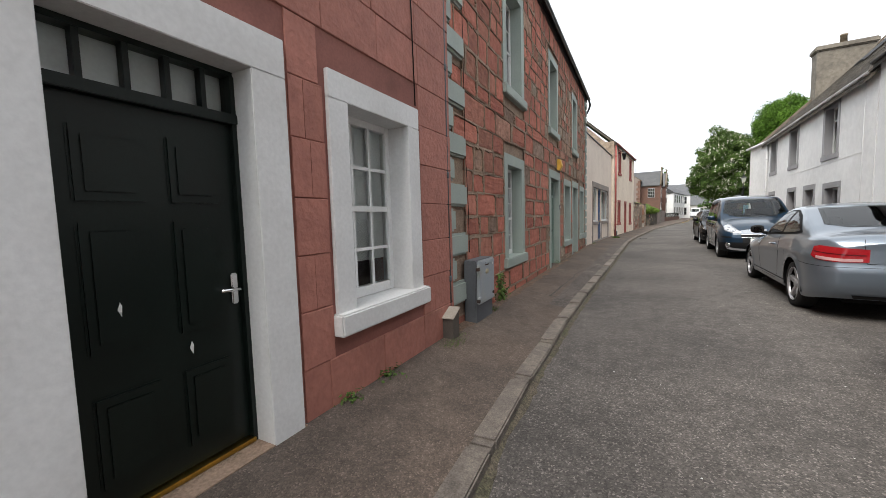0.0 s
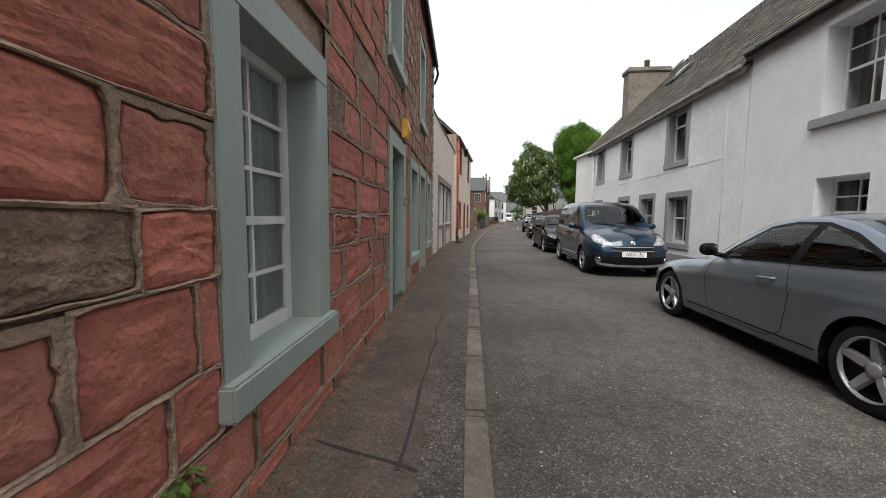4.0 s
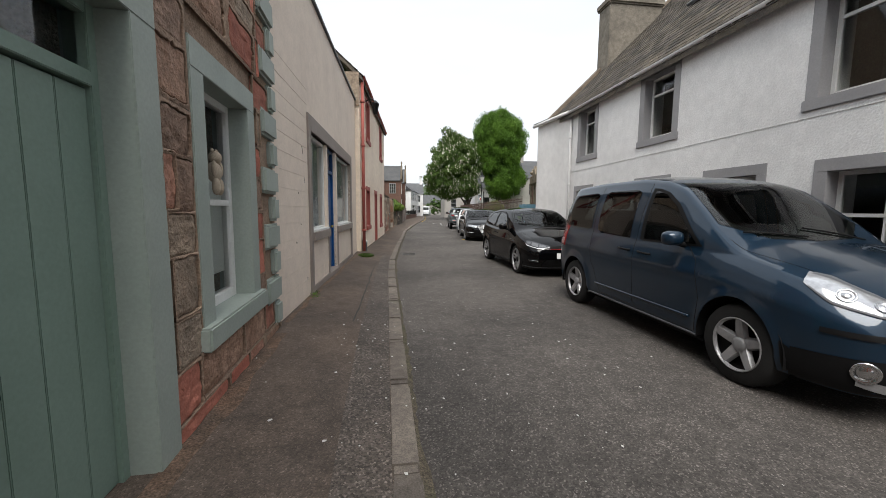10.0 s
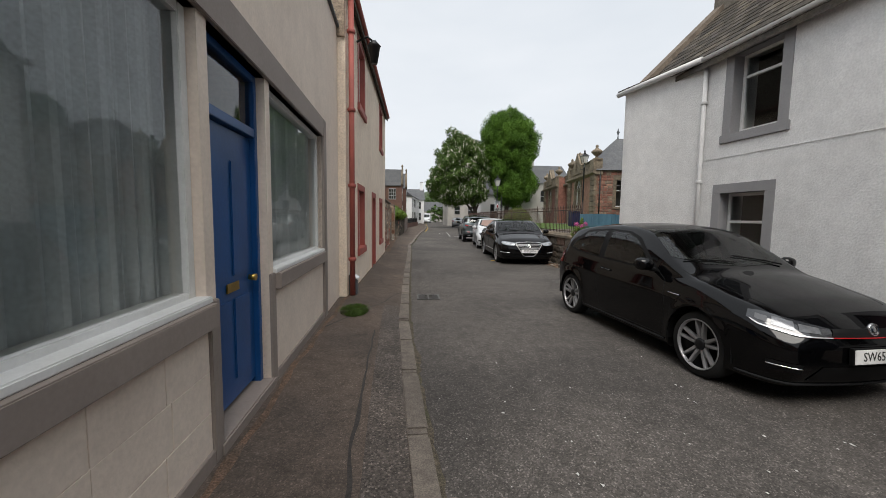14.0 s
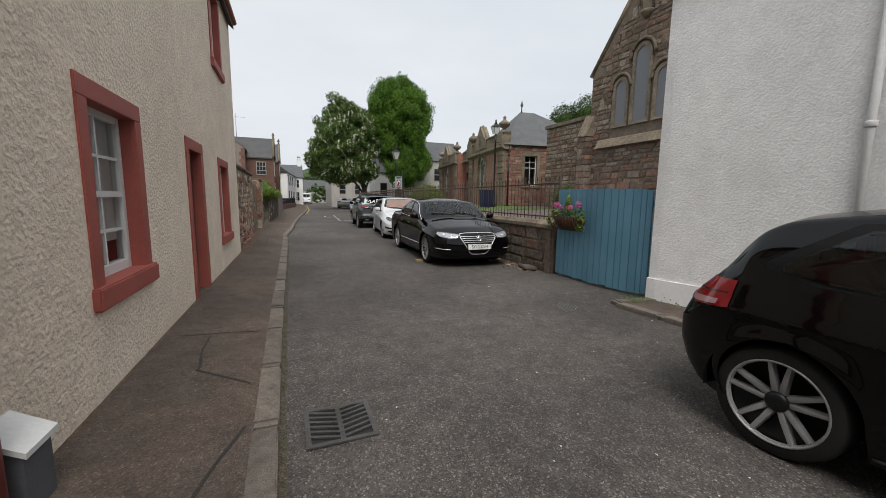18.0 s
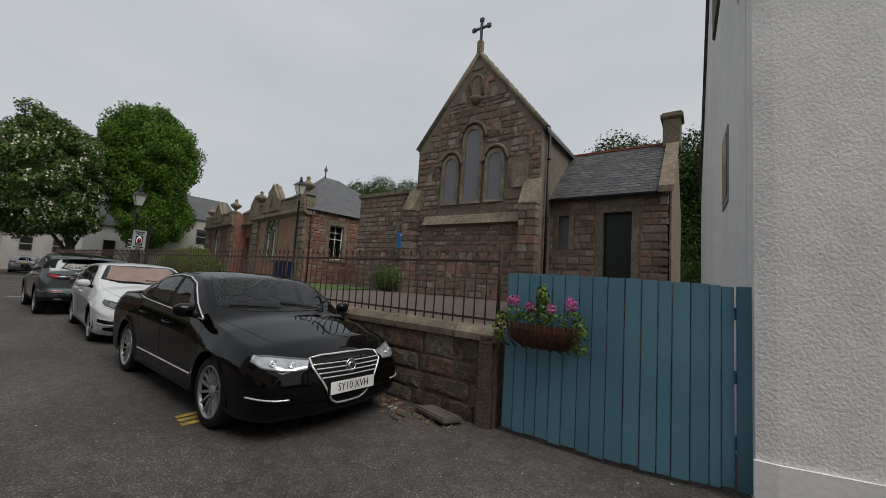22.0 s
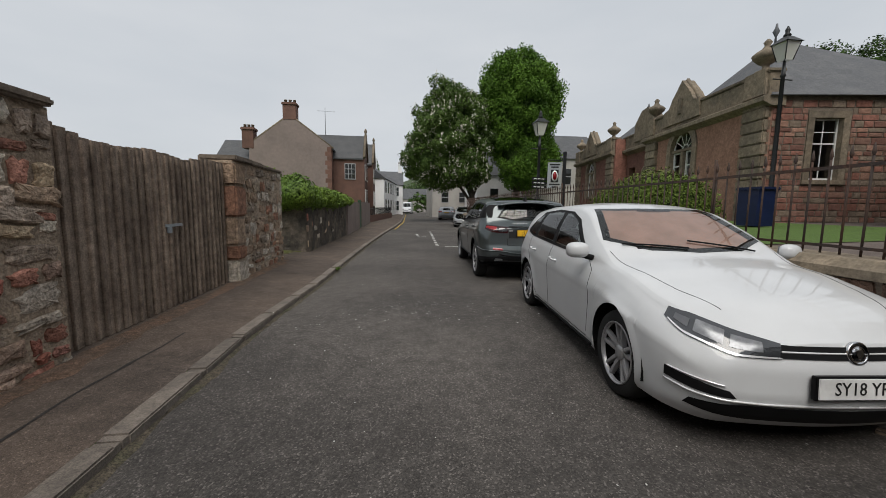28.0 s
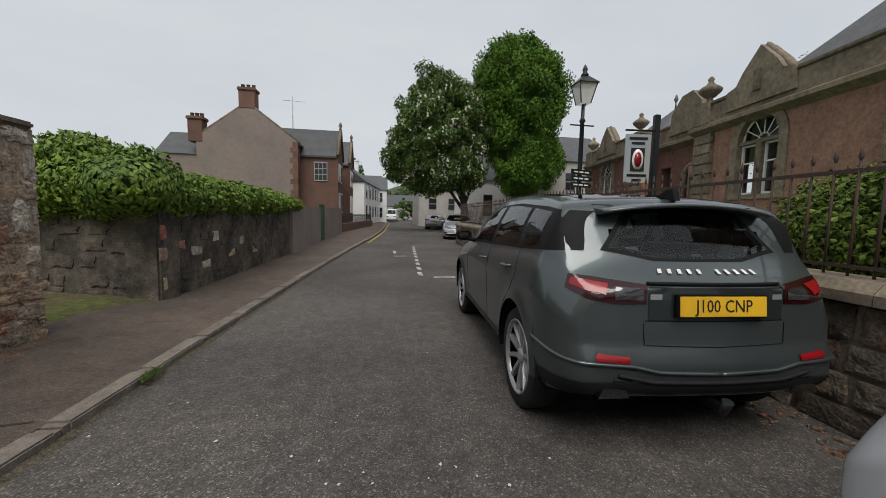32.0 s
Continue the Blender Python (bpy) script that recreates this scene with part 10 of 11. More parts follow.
plain_house("cream_hall", "cream rendered building behind the trees", facing((4.6, 84.0), (16, 84.0)), 12, 10, 4.6, 8.0, M_PLASTER, M_SLATE, [(1.2 + 2.4 * k, 2.0, 1.0, 1.4) for k in range(4)], (6.0,))
plain_house("grey_house", "tall pale house with chimneys behind the library", facing((13.0, 70.0), (22.0, 70.0)), 8, 9, 6.5, 9.5, M_PLASTER, M_SLATEBLUE, [(1.0, 3.8, 1.0, 1.6), (3.4, 3.8, 1.0, 1.6), (5.8, 3.8, 1.0, 1.6)], (3.0,))
plain_house("white_gothic_house", "white building with an arched dark window among the trees", facing((9.0, 76.0), (13.0, 76.0)), 4, 8, 5.2, 8.2, M_WHITESMOOTH, M_SLATEBLUE, [(1.5, 1.4, 1.0, 2.2)])


# ---- trees ----
def tree(name, label, base, trunk, limbs, lobes, leaf, per_m2, size, seed, blossom=None, droop=0.6):
    t = thing(name, Matrix.Translation(base), label, "tree")
    tr = part("trunk", tube(trunk, 0.34, 10, r1=0.2), M_BARK, t)
    for pts in limbs:
        part("limb", tube(pts, 0.15, 7, r1=0.04), M_BARK, tr)
    r = np.random.RandomState(seed)
    clumps = []
    for x, y, z, a, b, c in lobes:
        area = 4 * math.pi * ((a * b) ** 1.6 / 3 + (a * c) ** 1.6 / 3 + (b * c) ** 1.6 / 3) ** (1 / 1.6)
        for _ in range(int(1.5 * area)):
            d = r.normal(0, 1, 3)
            d /= np.linalg.norm(d)
            o = Vector(d) * (a + c) / 2 + Vector((seed + x, y, z))
            if noise.noise(o * 0.95) > 0.3:
                continue
            q = 0.86 + 0.3 * noise.noise(o * 0.42) + 0.22 * noise.noise(o * 1.1) + r.uniform(-0.1, 0.05)
            s = r.uniform(0.28, 0.95) * min(1.0, a / 2)
            clumps.append((x + d[0] * a * q, y + d[1] * b * q, z + d[2] * c * q, s, s, s * (1.25 if droop > 1 else 0.75)))
    p_, n_ = lobes_points(clumps, per_m2, seed, shell=0.6)
    leaf_mesh("crown", *scatter_leaves(p_, n_, size, seed, droop), leaf, t)
    # lumpy cores whose dark colour stands in for the crown's inner shade
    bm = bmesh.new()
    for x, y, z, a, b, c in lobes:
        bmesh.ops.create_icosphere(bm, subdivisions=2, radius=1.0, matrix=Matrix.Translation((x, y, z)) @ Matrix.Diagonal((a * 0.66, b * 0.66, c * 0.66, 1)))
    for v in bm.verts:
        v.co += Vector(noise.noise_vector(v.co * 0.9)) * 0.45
    part("inner_foliage", bm, M_LEAF3, t, "dark solid core that paints the shade inside the crown")
    if blossom:
        pick = r.permutation(len(p_))[:blossom]
        q = p_[pick] + n_[pick] * 0.1
        rep = np.repeat(q, 7, axis=0) + r.normal(0, 0.06, (len(q) * 7, 3)) * np.array((1, 1, 2.4))
        leaf_mesh("blossom", *scatter_leaves(rep, np.repeat(n_[pick], 7, axis=0), 0.15, seed + 1, 0), M_BLOSSOM, t, "upright white blossom candles")
    return t


tree("chestnut_tree", "broad horse chestnut in white blossom beside the road", (6.9, 68.0, 0),
     [(0, 0, -0.1), (0.05, 0, 1.2), (-0.15, 0, 2.6), (-0.6, 0, 4.6), (-1.2, 0, 7.0)],
     [[(0, 0, 1.6), (-1.4, -0.4, 3.4), (-3.0, -0.6, 4.8), (-4.8, -0.4, 6.0)], [(0, 0, 1.9), (-1.0, 0.5, 4.4), (-2.2, 0.8, 7.6)], [(-0.1, 0, 2.2), (0.7, -0.4, 4.6), (0.9, 0, 7.2)], [(-0.3, 0, 3.4), (-2.4, 0.6, 5.6), (-3.8, 0.6, 8.6)]],
     [(-2.3, 0, 8.0, 3.9, 3.4, 4.2), (-4.3, -0.3, 5.6, 2.3, 2.6, 2.3), (-1.4, 0, 9.8, 2.3, 2.4, 2.4), (-0.9, -0.6, 5.4, 2.2, 2.2, 1.9), (-3.4, 0, 4.2, 1.7, 1.9, 1.3)],
     M_LEAF2, 40, 0.22, 71, blossom=2100)
tree("lime_tree", "tall round-headed lime tree in fresh green leaf", (11.2, 68.5, 0.2),
     [(0, 0, -0.1), (0, 0, 2.4), (0.1, 0, 6.0), (0, 0, 11.0)],
     [[(0, 0, 2.6), (1.2, 0, 5.0), (2.3, 0, 7.6)], [(0, 0, 3.2), (-1.3, 0, 6.0), (-2.0, 0, 8.6)], [(0, 0, 4.6), (0.3, 1.0, 8.4), (0.2, 1.2, 12.0)]],
     [(0.0, 0, 10.2, 3.6, 3.4, 4.9), (0.6, 0, 6.2, 3.1, 3.1, 3.3), (-0.9, 0, 12.6, 2.6, 2.6, 2.6), (1.6, 0, 11.9, 2.3, 2.4, 2.7), (0.3, 0, 13.8, 1.8, 2.0, 1.9)],
     M_LEAF1, 42, 0.2, 72, droop=1.4)
# woods on the rising ground behind the church and the library
r = random.Random(77)
woods = []
for k in range(12):
    y = 11 + 2.0 * k
    woods.append((26.5 + r.uniform(-1.5, 2), y, 7.5 + r.uniform(-0.6, 0.9), 2.6, 2.6, 3.6))
for k in range(8):
    woods.append((40 + 2.2 * k, 72 + r.uniform(-5, 5) - 1.4 * k, 9.5 + 0.5 * k + r.uniform(-1.5, 1.5), 3.5, 3.5, 4.5))
for x, y, z, w in ((31.2, 62.6, 11.2, 1.9), (33.2, 60.4, 11.6, 2.3), (35.6, 57.8, 11.3, 2.5), (38.2, 56.2, 10.6, 2.6), (32.6, 61.6, 8.6, 2.6), (36.0, 58.2, 8.2, 3.0)):
    woods.append((x, y, z, w, w, w + 0.4))
for k in range(13):
    woods.append((25 + r.uniform(-2, 2), 14 + 2.4 * k, 4.0 + r.uniform(-0.8, 0.8), 3.0, 3.0, 3.4))
p_, n_ = lobes_points(woods, 80, 55, shell=0.24)
wood = tagged(leaf_mesh("woodland", *scatter_leaves(p_, n_, 0.19, 55), M_LEAF3, None), "dark mixed woodland behind the church", "woodland", kind="stuff")
# solid cores with the wood's inner shade put into their colour, and trunks
bm = bmesh.new()
for x, y, z, a, b, c in woods:
    bmesh.ops.create_icosphere(bm, subdivisions=2, radius=1.0, matrix=Matrix.Translation((x, y, z - 0.6)) @ Matrix.Diagonal((a * 0.8, b * 0.8, c * 0.8, 1)))
    tube([(x, y, 0), (x, y, z)], 0.2, 6, bm)
part("shaded_inside", bm, M_LEAF3, wood)
# distant wooded hill at the end of the street
bm = bmesh.new()
rows = []
for i in range(9):
    f = i / 8
    rows.append([(x, 190 + 140 * f, (22 * math.sin(f * math.pi / 2)) * (0.55 + 0.3 * math.sin(x * 0.021 + 1.2) + 0.18 * math.sin(x * 0.055)) + 2.2 * noise.noise((x * 0.09, f * 6, 3))) for x in range(-260, 300, 6)])
hill = tagged(part("backdrop_hill", sheet(rows), M_HILL), "far wooded hillside", "hill", kind="structure")
hp = []
r = random.Random(5)
for k in range(60):
    x = r.uniform(-60, 90)
    hp.append((x, 186 + r.uniform(0, 24), 4 + r.uniform(0, 6), 3.5, 3.5, 3.5))
hp += [(-6.5, 150, 9, 1.6, 1.6, 7), (-9, 152, 8, 1.8, 1.8, 6), (9, 118, 2.6, 3, 3, 2.6), (5, 121, 2.2, 2.4, 2.4, 2.2)]
p_, n_ = lobes_points(hp, 3, 57, shell=0.5)
tagged(leaf_mesh("far_trees", *scatter_leaves(p_, n_, 0.9, 57), M_LEAF3, None), "distant trees below the hill", "woodland", kind="stuff")


# ---- bushes and weeds ----
def bush(name, label, base, lobes, leaf, per_m2, size, seed):
    b = thing(name, Matrix.Translation(base), label, "shrub")
    p_, n_ = lobes_points(lobes, per_m2, seed, shell=0.5)
    leaf_mesh("foliage", *scatter_leaves(p_, n_, size, seed), leaf, b)
    # solid cores, dark to paint the shade between the leaves
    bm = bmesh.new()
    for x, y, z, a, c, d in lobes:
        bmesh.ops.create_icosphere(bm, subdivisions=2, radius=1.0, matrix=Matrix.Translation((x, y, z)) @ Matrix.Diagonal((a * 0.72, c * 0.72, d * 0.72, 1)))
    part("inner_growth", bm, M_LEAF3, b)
    return b


bush("laurel_bush", "rounded green bush behind the railings", (4.5, 39.7, 0.85), [(0, 0, 0.5, 0.6, 0.8, 0.72), (-0.05, 0.8, 0.42, 0.55, 0.72, 0.6), (0.1, -0.65, 0.45, 0.6, 0.66, 0.65), (0, 1.2, 0.32, 0.42, 0.42, 0.42), (0.1, -0.15, 0.66, 0.5, 0.7, 0.58), (-0.12, 0.35, 0.75, 0.35, 0.4, 0.4)], M_SHRUB, 2300, 0.052, 81)
bush("dark_bush", "dark green bush against the church wall", (10.9, 37.2, 1.0), [(0, 0, 0.5, 0.5, 0.8, 0.7)], M_LEAF2, 600, 0.06, 82)


def weed(label, x, y, z, h, spread, leaf, count, seed):
    w_ = thing("weed", Matrix.Translation((x, y, z)), label, "plant", "weeds along the walls")
    rr = np.random.RandomState(seed)
    p_ = rr.normal(0, 1, (count, 3)) * np.array((spread, spread, h * 0.35)) + np.array((0, 0, h * 0.5))
    p_[:, 2] = np.clip(p_[:, 2], 0.0, h)
    p_[:, 0] *= 1 - 0.5 * p_[:, 2] / h
    leaf_mesh("leaves", *scatter_leaves(p_, np.tile((0, 0, 1.0), (count, 1)), 0.06 if h > 0.2 else 0.03, seed, -0.5), leaf, w_)


def tuft(label, x, y, z, rx, ry, h, count, seed):
    w_ = thing("grass_tuft", Matrix.Translation((x, y, z)), label, "grass", "grass tufts on the footway")
    rr = np.random.RandomState(seed)
    a = rr.uniform(0, 2 * math.pi, count)
    q = np.sqrt(rr.random_sample(count))
    b = np.stack([rx * q * np.cos(a), ry * q * np.sin(a), np.zeros(count)], 1)
    tip = b + np.stack([rr.normal(0, 0.03, count), rr.normal(0, 0.03, count), h * rr.uniform(0.5, 1.1, count)], 1)
    side = np.stack([np.cos(a + 1.3), np.sin(a + 1.3), np.zeros(count)], 1) * 0.004
    v = np.stack([b - side, b + side, tip], 1).reshape(-1, 3)
    leaf_mesh("tuft", v, [(3 * i, 3 * i + 1, 3 * i + 2) for i in range(count)], M_LEAF2, w_)


weed("leafy green weed growing at the foot of the wall", -1.7, 6.72, 0.12, 0.42, 0.07, M_LEAF2, 420, 1)
weed("straggly weeds beside the blue doorway", -2.17, 11.27, 0.1, 0.14, 0.06, M_LEAF1, 120, 2)
weed("dry and green weeds along the pink wall", -1.33, 3.9, 0.15, 0.07, 0.06, M_LEAF2, 90, 3)
weed("small weeds under the pink wall", -1.29, 3.45, 0.15, 0.07, 0.05, M_LEAF2, 70, 4)
weed("weeds by the corner of the white house", 3.25, 25.75, 0.06, 0.12, 0.14, M_LEAF1, 140, 5)
weed("weeds at the gate post", 2.75, 25.95, 0.05, 0.1, 0.1, M_LEAF1, 90, 6)
weed("moss and weeds below the shop corner", -2.67, 18.1, 0.15, 0.07, 0.05, M_LEAF1, 60, 8)
tuft("low mat of bright green grass by the wall", -2.55, 22.95, 0.14, 0.2, 0.32, 0.06, 2600, 7)
tuft("tuft of grass in the kerb joint", -1.47, 41.2, 0.05, 0.04, 0.14, 0.05, 260, 9)
tuft("dry grass at the foot of the wall", -1.35, 4.87, 0.12, 0.12, 0.25, 0.06, 500, 10)
tuft("dry grass beside the grey cabinet", -1.55, 6.15, 0.14, 0.08, 0.12, 0.05, 300, 11)

# ---- street furniture ----
cab = thing("utility_cabinet", sand.matrix_world @ Matrix.Translation((0.26, -0.19, 0.12)), "grey metal utility cabinet with rusty hinges against the wall", "cabinet")
part("body", boxes((0, 0.53, 0.02, 0.17, 0.0, 0.75), bev=0.012), M_BOXDARK, cab)
dr = part("door", boxes((0.02, 0.515, -0.014, 0.02, 0.24, 0.745), bev=0.012), M_BOX, cab, "pale grey door with yellow stains")
M_STAIN = mat("yellow_sticker_residue", (0.42, 0.36, 0.2), 0.7, 0.3, 9, 70, 0.1, alt=(0.31, 0.31, 0.28), alt_at=0.5)
st_ = lathe([(0.001, 0), (0.05, 0.0), (0.05, 0.0015), (0.001, 0.002)], 20)
st_.transform(Matrix.Translation((0.27, -0.0142, 0.6)) @ pose(0, 0, 0, 90, 0, 0) @ Matrix.Diagonal((1.1, 0.6, 1, 1)))
part("sticker", st_, M_STAIN, dr, "faded oval sticker")
for x, z in ((0.0, 0.32), (0.0, 0.68)):
    part("hinge", boxes((x - 0.02, x + 0.07, -0.03, 0.0, z - 0.012, z + 0.012), bev=0.005), M_BOX, dr)
    part("hinge_pin", boxes((x - 0.035, x + 0.0, -0.034, 0.004, z - 0.045, z - 0.008), bev=0.005), M_IRON, dr)
part("door_handle", boxes((0.2, 0.32, -0.032, -0.014, 0.69, 0.72), bev=0.006), M_BOX, dr)
# thin dark strip added in place of the handle's shadow
part("handle_shadow_gap", boxes((0.2, 0.32, -0.02, -0.0142, 0.675, 0.69)), M_IRON, dr)
part("lock", tube([(0.46, -0.012, 0.32), (0.46, -0.026, 0.32)], 0.018, 10), M_IRON, dr)
part("badge_plate", boxes((0.44, 0.47, -0.018, -0.014, 0.66, 0.69), bev=0.002), M_WHITE, dr)
post = thing("marker_box", Matrix.Translation((-1.425, 4.93, 0.14)) @ pose(0, 0, 0, 0, 0, 8), "small brown metal service box with a pale sloped lid", "box")
M_LID = mat("pale_worn_lid", (0.36, 0.32, 0.27), 0.6, 0.1, 5, 60, 0.1)
M_BROWNBOX = mat("brown_grey_metal", (0.105, 0.088, 0.075), 0.6, 0.1, 4, 60, 0.1)
part("body", prism_x([(-0.07, 0), (0.08, 0), (0.08, 0.29), (-0.07, 0.22)], -0.07, 0.07), M_BROWNBOX, post)
part("lid", boxes((-0.085, 0.085, -0.1, 0.1, 0.0, 0.012), bev=0.004), M_LID, post, "pale worn metal lid").matrix_local = Matrix.Translation((0, 0.0, 0.262)) @ pose(0, 0, 0, 25, 0, 0)
alarm = thing("alarm_box", sand.matrix_world @ Matrix.Translation((5.95, -0.02, 2.58)), "yellow burglar alarm box above the door", "alarm box")
part("body", prism_x([(0.0, -0.13), (-0.06, -0.13), (-0.11, -0.02), (-0.07, 0.12), (0.0, 0.13)], -0.1, 0.1), M_YELLOW, alarm)


def lantern_post(x, y, base, head, label):
    p = thing("street_lamp", Matrix.Translation((x, y, base)), label, "street lamp", "lantern lamps")
    h = head - base
    part("pole", lathe([(0.13, 0), (0.13, 0.25), (0.09, 0.3), (0.085, 0.9), (0.055, 1.0), (0.045, h - 0.4), (0.07, h - 0.36), (0.04, h - 0.3), (0.035, h)], 14), M_BLACKIRON, p)
    part("ladder_bar", tube([(-0.28, 0, h - 0.45), (0.28, 0, h - 0.45)], 0.016, 8), M_BLACKIRON, p)
    lan = bmesh.new()
    a = [lan.verts.new((sx * 0.11, sy * 0.11, h)) for sx, sy in ((-1, -1), (1, -1), (1, 1), (-1, 1))]
    b = [lan.verts.new((sx * 0.2, sy * 0.2, h + 0.42)) for sx, sy in ((-1, -1), (1, -1), (1, 1), (-1, 1))]
    for k in range(4):
        lan.faces.new((a[k], a[(k + 1) % 4], b[(k + 1) % 4], b[k]))
    lt = part("lantern", lan, M_LAMPGLASS, p, "frosted glass lantern")
    for sx, sy in ((-1, -1), (1, -1), (1, 1), (-1, 1)):
        part("lantern_bar", tube([(sx * 0.11, sy * 0.11, h), (sx * 0.2, sy * 0.2, h + 0.42)], 0.013, 6), M_BLACKIRON, lt)
    cap = bmesh.new()
    c = [cap.verts.new((sx * 0.24, sy * 0.24, h + 0.42)) for sx, sy in ((-1, -1), (1, -1), (1, 1), (-1, 1))]
    d = [cap.verts.new((sx * 0.08, sy * 0.08, h + 0.58)) for sx, sy in ((-1, -1), (1, -1), (1, 1), (-1, 1))]
    for k in range(4):
        cap.faces.new((c[k], c[(k + 1) % 4], d[(k + 1) % 4], d[k]))
    cap.faces.new(d)
    cap.faces.new(c[::-1])
    lathe([(0.07, h + 0.58), (0.09, h + 0.62), (0.04, h + 0.68), (0.06, h + 0.74), (0.015, h + 0.84)], 10, cap)
    part("lantern_roof", cap, M_BLACKIRON, p)
    return p


lantern_post(9.6, 41.94, YARD + 0.1, 5.2, "black iron lantern post in the churchyard")
lamp_b = lantern_post(4.72, 45.9, 0.85, 3.9, "black iron lantern post by the notice banner")
for z, w_, t_ in ((2.42, 0.62, 1), (2.28, 0.62, 1), (2.14, 0.55, -1)):
    f = thing("finger_sign", Matrix.Translation((4.72, 45.84, z)) @ pose(0, 0, 0, 0, 0, 20), "black finger sign with white lettering on the lamp post", "sign", "finger signs")
    part("arm", prism_y([(-0.3, -0.055), (0.3, -0.055), (0.36, 0), (0.3, 0.055), (-0.3, 0.055)], -0.02, 0.01), M_BLACKIRON, f)
    for k in range(3):
        part("text_bar", boxes((-0.24 + 0.17 * k, -0.12 + 0.17 * k, -0.026, -0.02, -0.015, 0.015)), M_WHITE, f)
banner = thing("church_banner", Matrix.Translation((3.92, 43.1, 0)) @ pose(0, 0, 0, 0, 0, -6), "grey hanging church banner with a red oval badge on a post", "sign")
part("post", boxes((0.42, 0.5, 0.0, 0.08, 0.9, 2.95), bev=0.008), M_BLACKIRON, banner)
part("bracket", tube([(0.0, 0.04, 2.72), (0.46, 0.04, 2.72)], 0.015, 6), M_BLACKIRON, banner)
cl = part("cloth", boxes((0.0, 0.39, 0.025, 0.045, 1.95, 2.66), bev=0.004), M_BOX, banner)
part("dark_field", boxes((0.09, 0.30, 0.018, 0.024, 2.12, 2.46)), M_INK, banner)
ov = lathe([(0.001, 0), (0.085, 0.0), (0.085, 0.004), (0.001, 0.005)], 20)
ov.transform(Matrix.Translation((0.195, 0.018, 2.29)) @ pose(0, 0, 0, 90, 0, 0) @ Matrix.Diagonal((1, 1.8, 1, 1)))
part("oval_badge", ov, M_PLATEW, banner)
ov = lathe([(0.001, 0), (0.055, 0.0), (0.055, 0.004), (0.001, 0.005)], 20)
ov.transform(Matrix.Translation((0.195, 0.0125, 2.29)) @ pose(0, 0, 0, 90, 0, 0) @ Matrix.Diagonal((1, 2.0, 1, 1)))
part("red_field", ov, M_REDLENS, banner)
for z, w_ in ((2.6, 0.28), (2.53, 0.2), (2.06, 0.3), (1.99, 0.14)):
    part("text_bar", boxes((0.195 - w_ / 2, 0.195 + w_ / 2, 0.019, 0.0245, z - 0.018, z + 0.018)), M_BLACKIRON, banner)
bin_ = thing("blue_bin", Matrix.Translation((8.94, 41.7, YARD + 0.12)), "blue plastic wheeled bin by the lawn", "bin")
M_BIN = mat("blue_bin_plastic", (0.006, 0.013, 0.055), 0.5, 0.05, 5, 80, 0.05)
part("body", prism_x([(-0.28, 0.05), (0.24, 0.05), (0.3, 0.95), (-0.32, 0.95)], -0.27, 0.27), M_BIN, bin_)
part("lid", boxes((-0.3, 0.3, -0.36, 0.33, 0.95, 1.03), bev=0.02), M_BIN, bin_)
# wall lantern on the harled house
wlamp = thing("wall_lantern", terra.matrix_world @ Matrix.Translation((0.95, -0.02, 4.6)), "black bracket lantern on the cream house wall", "lamp")
part("arm", tube([(0, 0, 0.1), (0, -0.2, 0.2), (0, -0.32, 0.1)], 0.02, 8), M_BLACKIRON, wlamp)
part("lantern", lathe([(0.06, -0.28), (0.11, 0.02), (0.13, 0.04), (0.03, 0.14)], 8, cx=0, cy=-0.32), M_BLACKIRON, wlamp)
# drain covers
M_CASTIRON = mat("worn_cast_iron", (0.085, 0.082, 0.08), 0.6, 0.2, 6, 90, 0.4, alt=(0.06, 0.055, 0.05), metal=0.3)
for x, y, a, w_, d_ in ((-1.42, 24.5, 0, 0.42, 0.42), (1.7, 26.08, 20, 0.5, 0.36)):
    g = thing("drain_cover", Matrix.Translation((x, y, 0.006)) @ pose(0, 0, 0, 0, 0, a), "cast-iron road gully grating", "drain", "gully gratings")
    part("frame", boxes((-w_ / 2, w_ / 2, -d_ / 2, -d_ / 2 + 0.03, 0, 0.012), (-w_ / 2, w_ / 2, d_ / 2 - 0.03, d_ / 2, 0, 0.012), (-w_ / 2, -w_ / 2 + 0.03, -d_ / 2 + 0.03, d_ / 2 - 0.03, 0, 0.012), (w_ / 2 - 0.03, w_ / 2, -d_ / 2 + 0.03, d_ / 2 - 0.03, 0, 0.012), (-0.015, 0.015, -d_ / 2 + 0.03, d_ / 2 - 0.03, 0, 0.012)), M_CASTIRON, g)
    # thin black plate stands in for the unlit pit below the bars
    part("dark_gap_plate", boxes((-w_ / 2 + 0.03, w_ / 2 - 0.03, -d_ / 2 + 0.03, d_ / 2 - 0.03, 0, 0.003)), M_INK, g)
    for k in range(7):
        y0 = -d_ / 2 + 0.05 + (d_ - 0.1) * k / 6
        for sd in (-1, 1):
            b_ = part("grate_bar", boxes((0.0, w_ / 2 - 0.02, -0.009, 0.009, 0.0, 0.011)), M_CASTIRON, g)
            b_.matrix_local = Matrix.Translation((0.0, y0, 0.002)) @ pose(0, 0, 0, 0, 0, 18 if sd > 0 else 162)

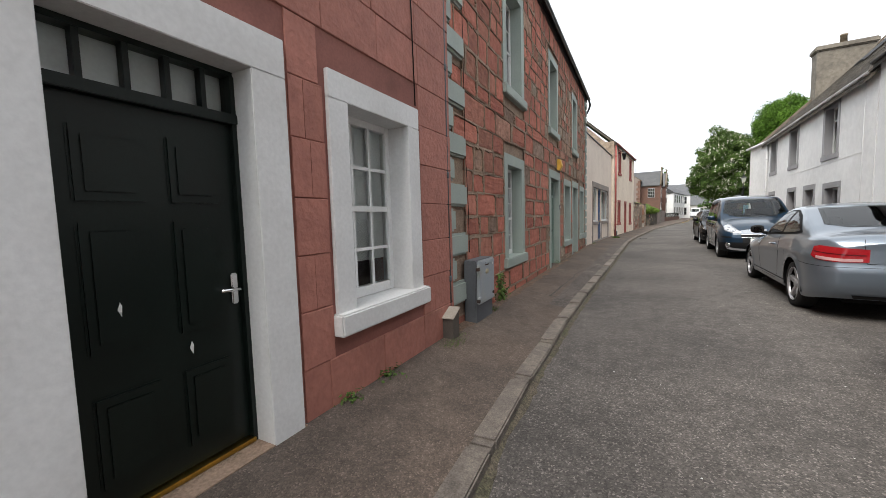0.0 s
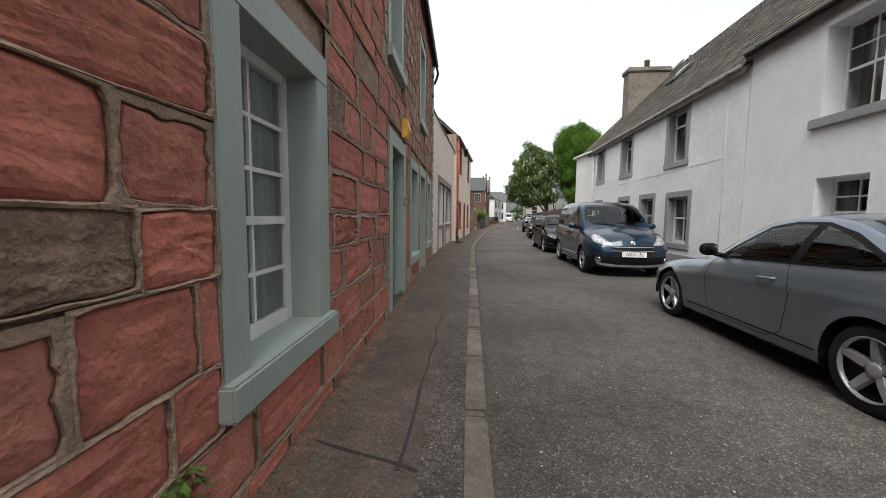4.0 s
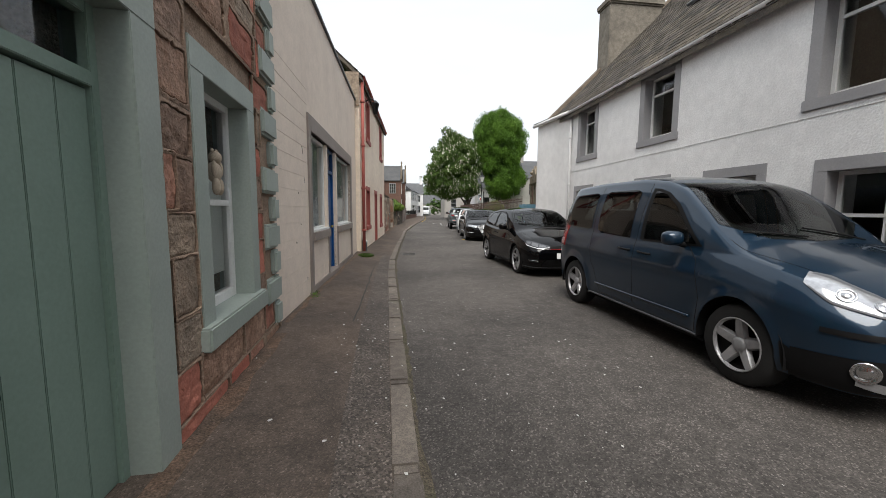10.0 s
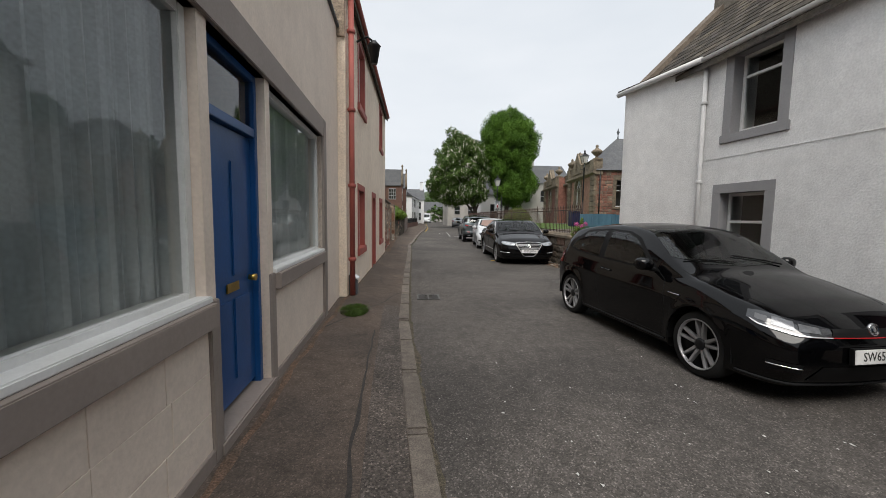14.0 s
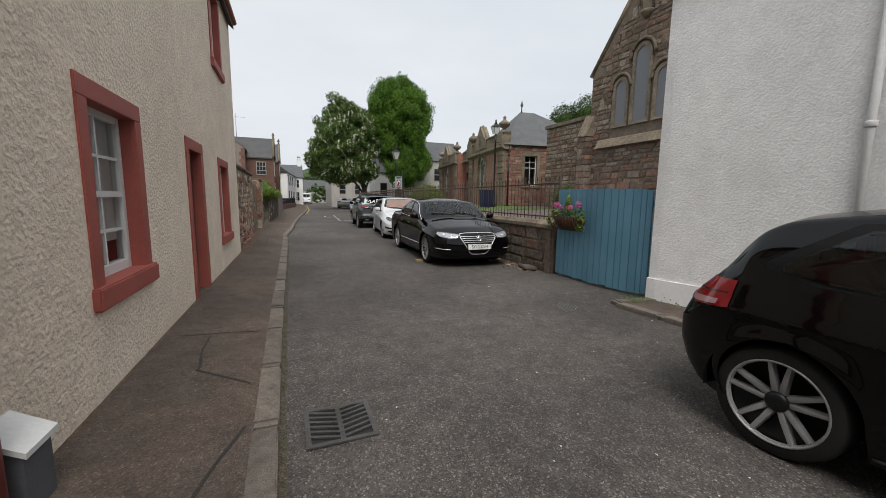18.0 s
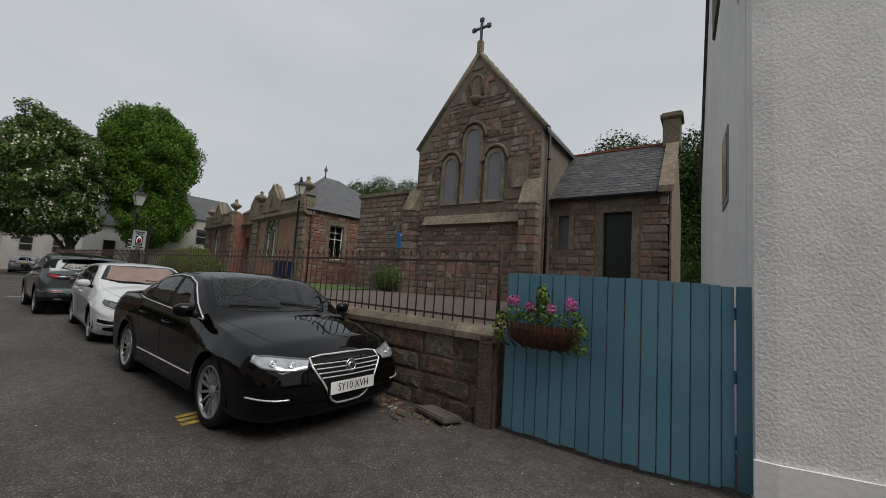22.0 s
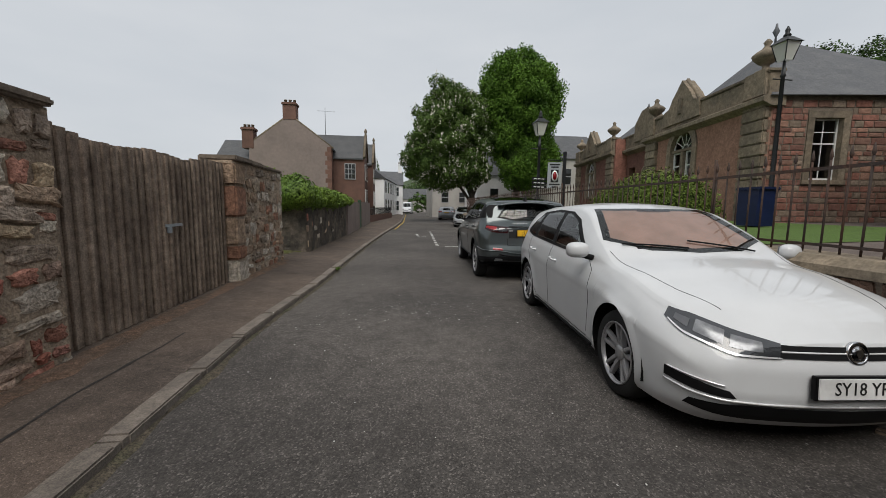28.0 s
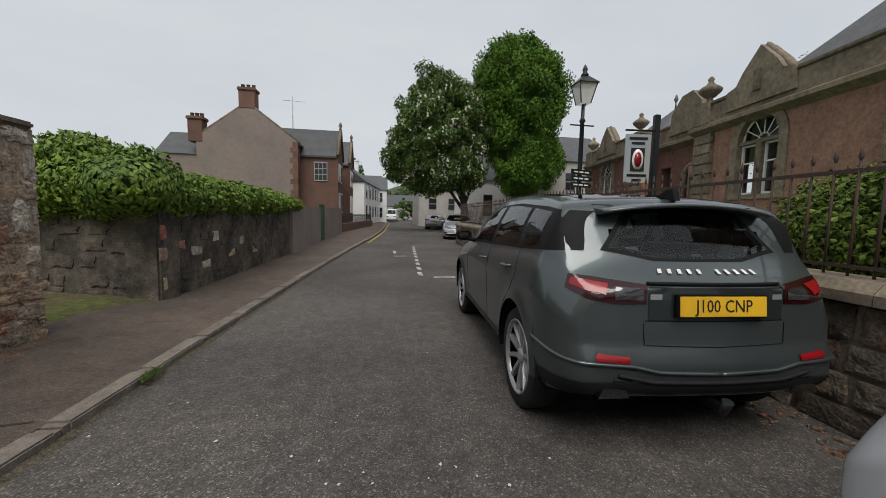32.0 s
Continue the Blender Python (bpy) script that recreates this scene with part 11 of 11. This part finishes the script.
# ---- marks on the road ----
marks = []
for k in range(9):
    marks.append((1.25 + 0.05 * k, 46.4 + 0.9 * k, 0.1, 0.45))
bm = bmesh.new()
for x, y, w_, l_ in marks + [(1.75, 46.1, 0.5, 0.1), (0.95, 50.3, 0.4, 0.1), (0.8, 51.2, 0.1, 0.9)]:
    box(bm, x - w_ / 2, x + w_ / 2, y, y + l_, 0.012, 0.026)
tagged(part("road_marking", bm, M_WHITELINE, road), "worn white parking bay lines")
part("yellow_mark", boxes((1.0, 1.3, 30.24, 30.31, 0.01, 0.024), (1.02, 1.32, 30.36, 30.43, 0.01, 0.024), (1.04, 1.34, 30.48, 30.54, 0.01, 0.024)), M_YELLINE, road, "worn yellow road mark")
part("yellow_line", sheet([[(along(KERB_L, y) + 0.16, y, 0.017), (along(KERB_L, y) + 0.24, y, 0.019)] for y in range(56, 100, 2)]), M_YELLINE, road)
# chalky droppings and pale grit spots, denser in patches
rr = np.random.RandomState(12)
verts, faces = [], []
spots = []
for _ in range(800):
    y = rr.uniform(2, 52)
    x = along(KERB_L, y) + rr.uniform(0.1, 4.2)
    spots.append((x, y, rr.uniform(0.003, 0.008)))
for cx, cy, n_, sx, sy in ((-0.3, 17.0, 150, 0.8, 1.8), (-1.65, 16.6, 80, 0.3, 1.1), (0.5, 37.9, 110, 0.6, 0.35), (-1.0, 37.4, 30, 0.3, 0.3), (0.4, 19.5, 60, 0.8, 1.2), (1.0, 26.6, 40, 0.8, 0.8), (0.0, 39.8, 30, 0.7, 0.4)):
    for _ in range(n_):
        spots.append((cx + rr.normal(0, sx), cy + rr.normal(0, sy), rr.uniform(0.003, 0.013)))
for x, y, s in spots:
    if x < along(KERB_L, y) + 0.05:
        z = 0.085 + max(0, (along(KERB_L, y) - x)) * 0.075
    else:
        z = 0.024
    k = rr.randint(4, 7)
    a0 = rr.uniform(0, 6)
    b = len(verts)
    for j in range(k):
        q = s * rr.uniform(0.5, 1.3)
        verts.append((x + q * math.cos(a0 + 2 * math.pi * j / k), y + q * 1.3 * math.sin(a0 + 2 * math.pi * j / k), z + 0.0015))
    faces.append(tuple(range(b, b + k)))
me = bpy.data.meshes.new("pale_spots")
me.from_pydata(verts, [], faces)
tagged(link_part("pale_spots", me, M_SPLASH, road), "chalky white splashes and pale chippings", kind="stuff")
# fallen rubble along the churchyard wall foot
rb = tagged(new("wall_rubble"), "loose stones and grit along the wall foot", "rubble", kind="stuff")
ms = []
for _ in range(420):
    y = random.Random(_).uniform(28.4, 42)
    x = 3.0 + 0.034 * (y - 28.1) - abs(rr.normal(0, 0.2))
    s = abs(rr.normal(0.04, 0.03)) + 0.015
    ms.append(Matrix.Translation((x, y, 0.02)) @ pose(0, 0, 0, 90, 0, rr.uniform(0, 360)) @ Matrix.Diagonal((s * 1.6, s * 0.7, s, 1)))
pieces("loose_stone", stone_meshes("loose_stone", M_PALERUBBLE, 6, 0.15, seed=19), ms, rb, 40)
slabst = thing("broken_slab", Matrix.Translation((2.9, 28.7, 0.03)) @ pose(0, 0, 0, 4, 3, 70), "broken flat stone slab leaning at the wall foot", "stone")
part("slab", boxes((-0.28, 0.28, -0.13, 0.13, 0.0, 0.06), bev=0.015), M_KERB, slabst)

# ---- a soft toy leaning in the window of the sandstone house: one plain shape ----
bm = bmesh.new()
for x, y, z, a, b, c in ((0, 0, 0.0, 0.055, 0.045, 0.075), (0.0, -0.01, 0.1, 0.045, 0.042, 0.045), (-0.035, -0.005, 0.145, 0.016, 0.012, 0.016), (0.035, -0.005, 0.145, 0.016, 0.012, 0.016), (-0.05, -0.02, 0.02, 0.02, 0.02, 0.055), (0.05, -0.02, 0.02, 0.02, 0.02, 0.055), (-0.03, -0.02, -0.1, 0.026, 0.028, 0.06), (0.03, -0.02, -0.1, 0.026, 0.028, 0.06)):
    bmesh.ops.create_icosphere(bm, subdivisions=3, radius=1.0, matrix=Matrix.Translation((x, y, z)) @ Matrix.Diagonal((a, b, c, 1)))
for f in bm.faces:
    f.smooth = True
M_PLUSH = mat("cream_plush", (0.48, 0.4, 0.31), 0.95, 0.2, 12, 160, 0.5)
toy = part("soft_toy", bm, M_PLUSH)
toy.matrix_world = sand.matrix_world @ Matrix.Translation((10.33, 0.1, 1.64))
tagged(toy, "cream plush toy bear leaning against the window glass", "soft toy")
# a narrow ledge of the sash that carries it
part("blind_rail", boxes((9.92, 10.56, 0.165, 0.185, 1.64, 1.67), bev=0.004), M_WHITE, sand)
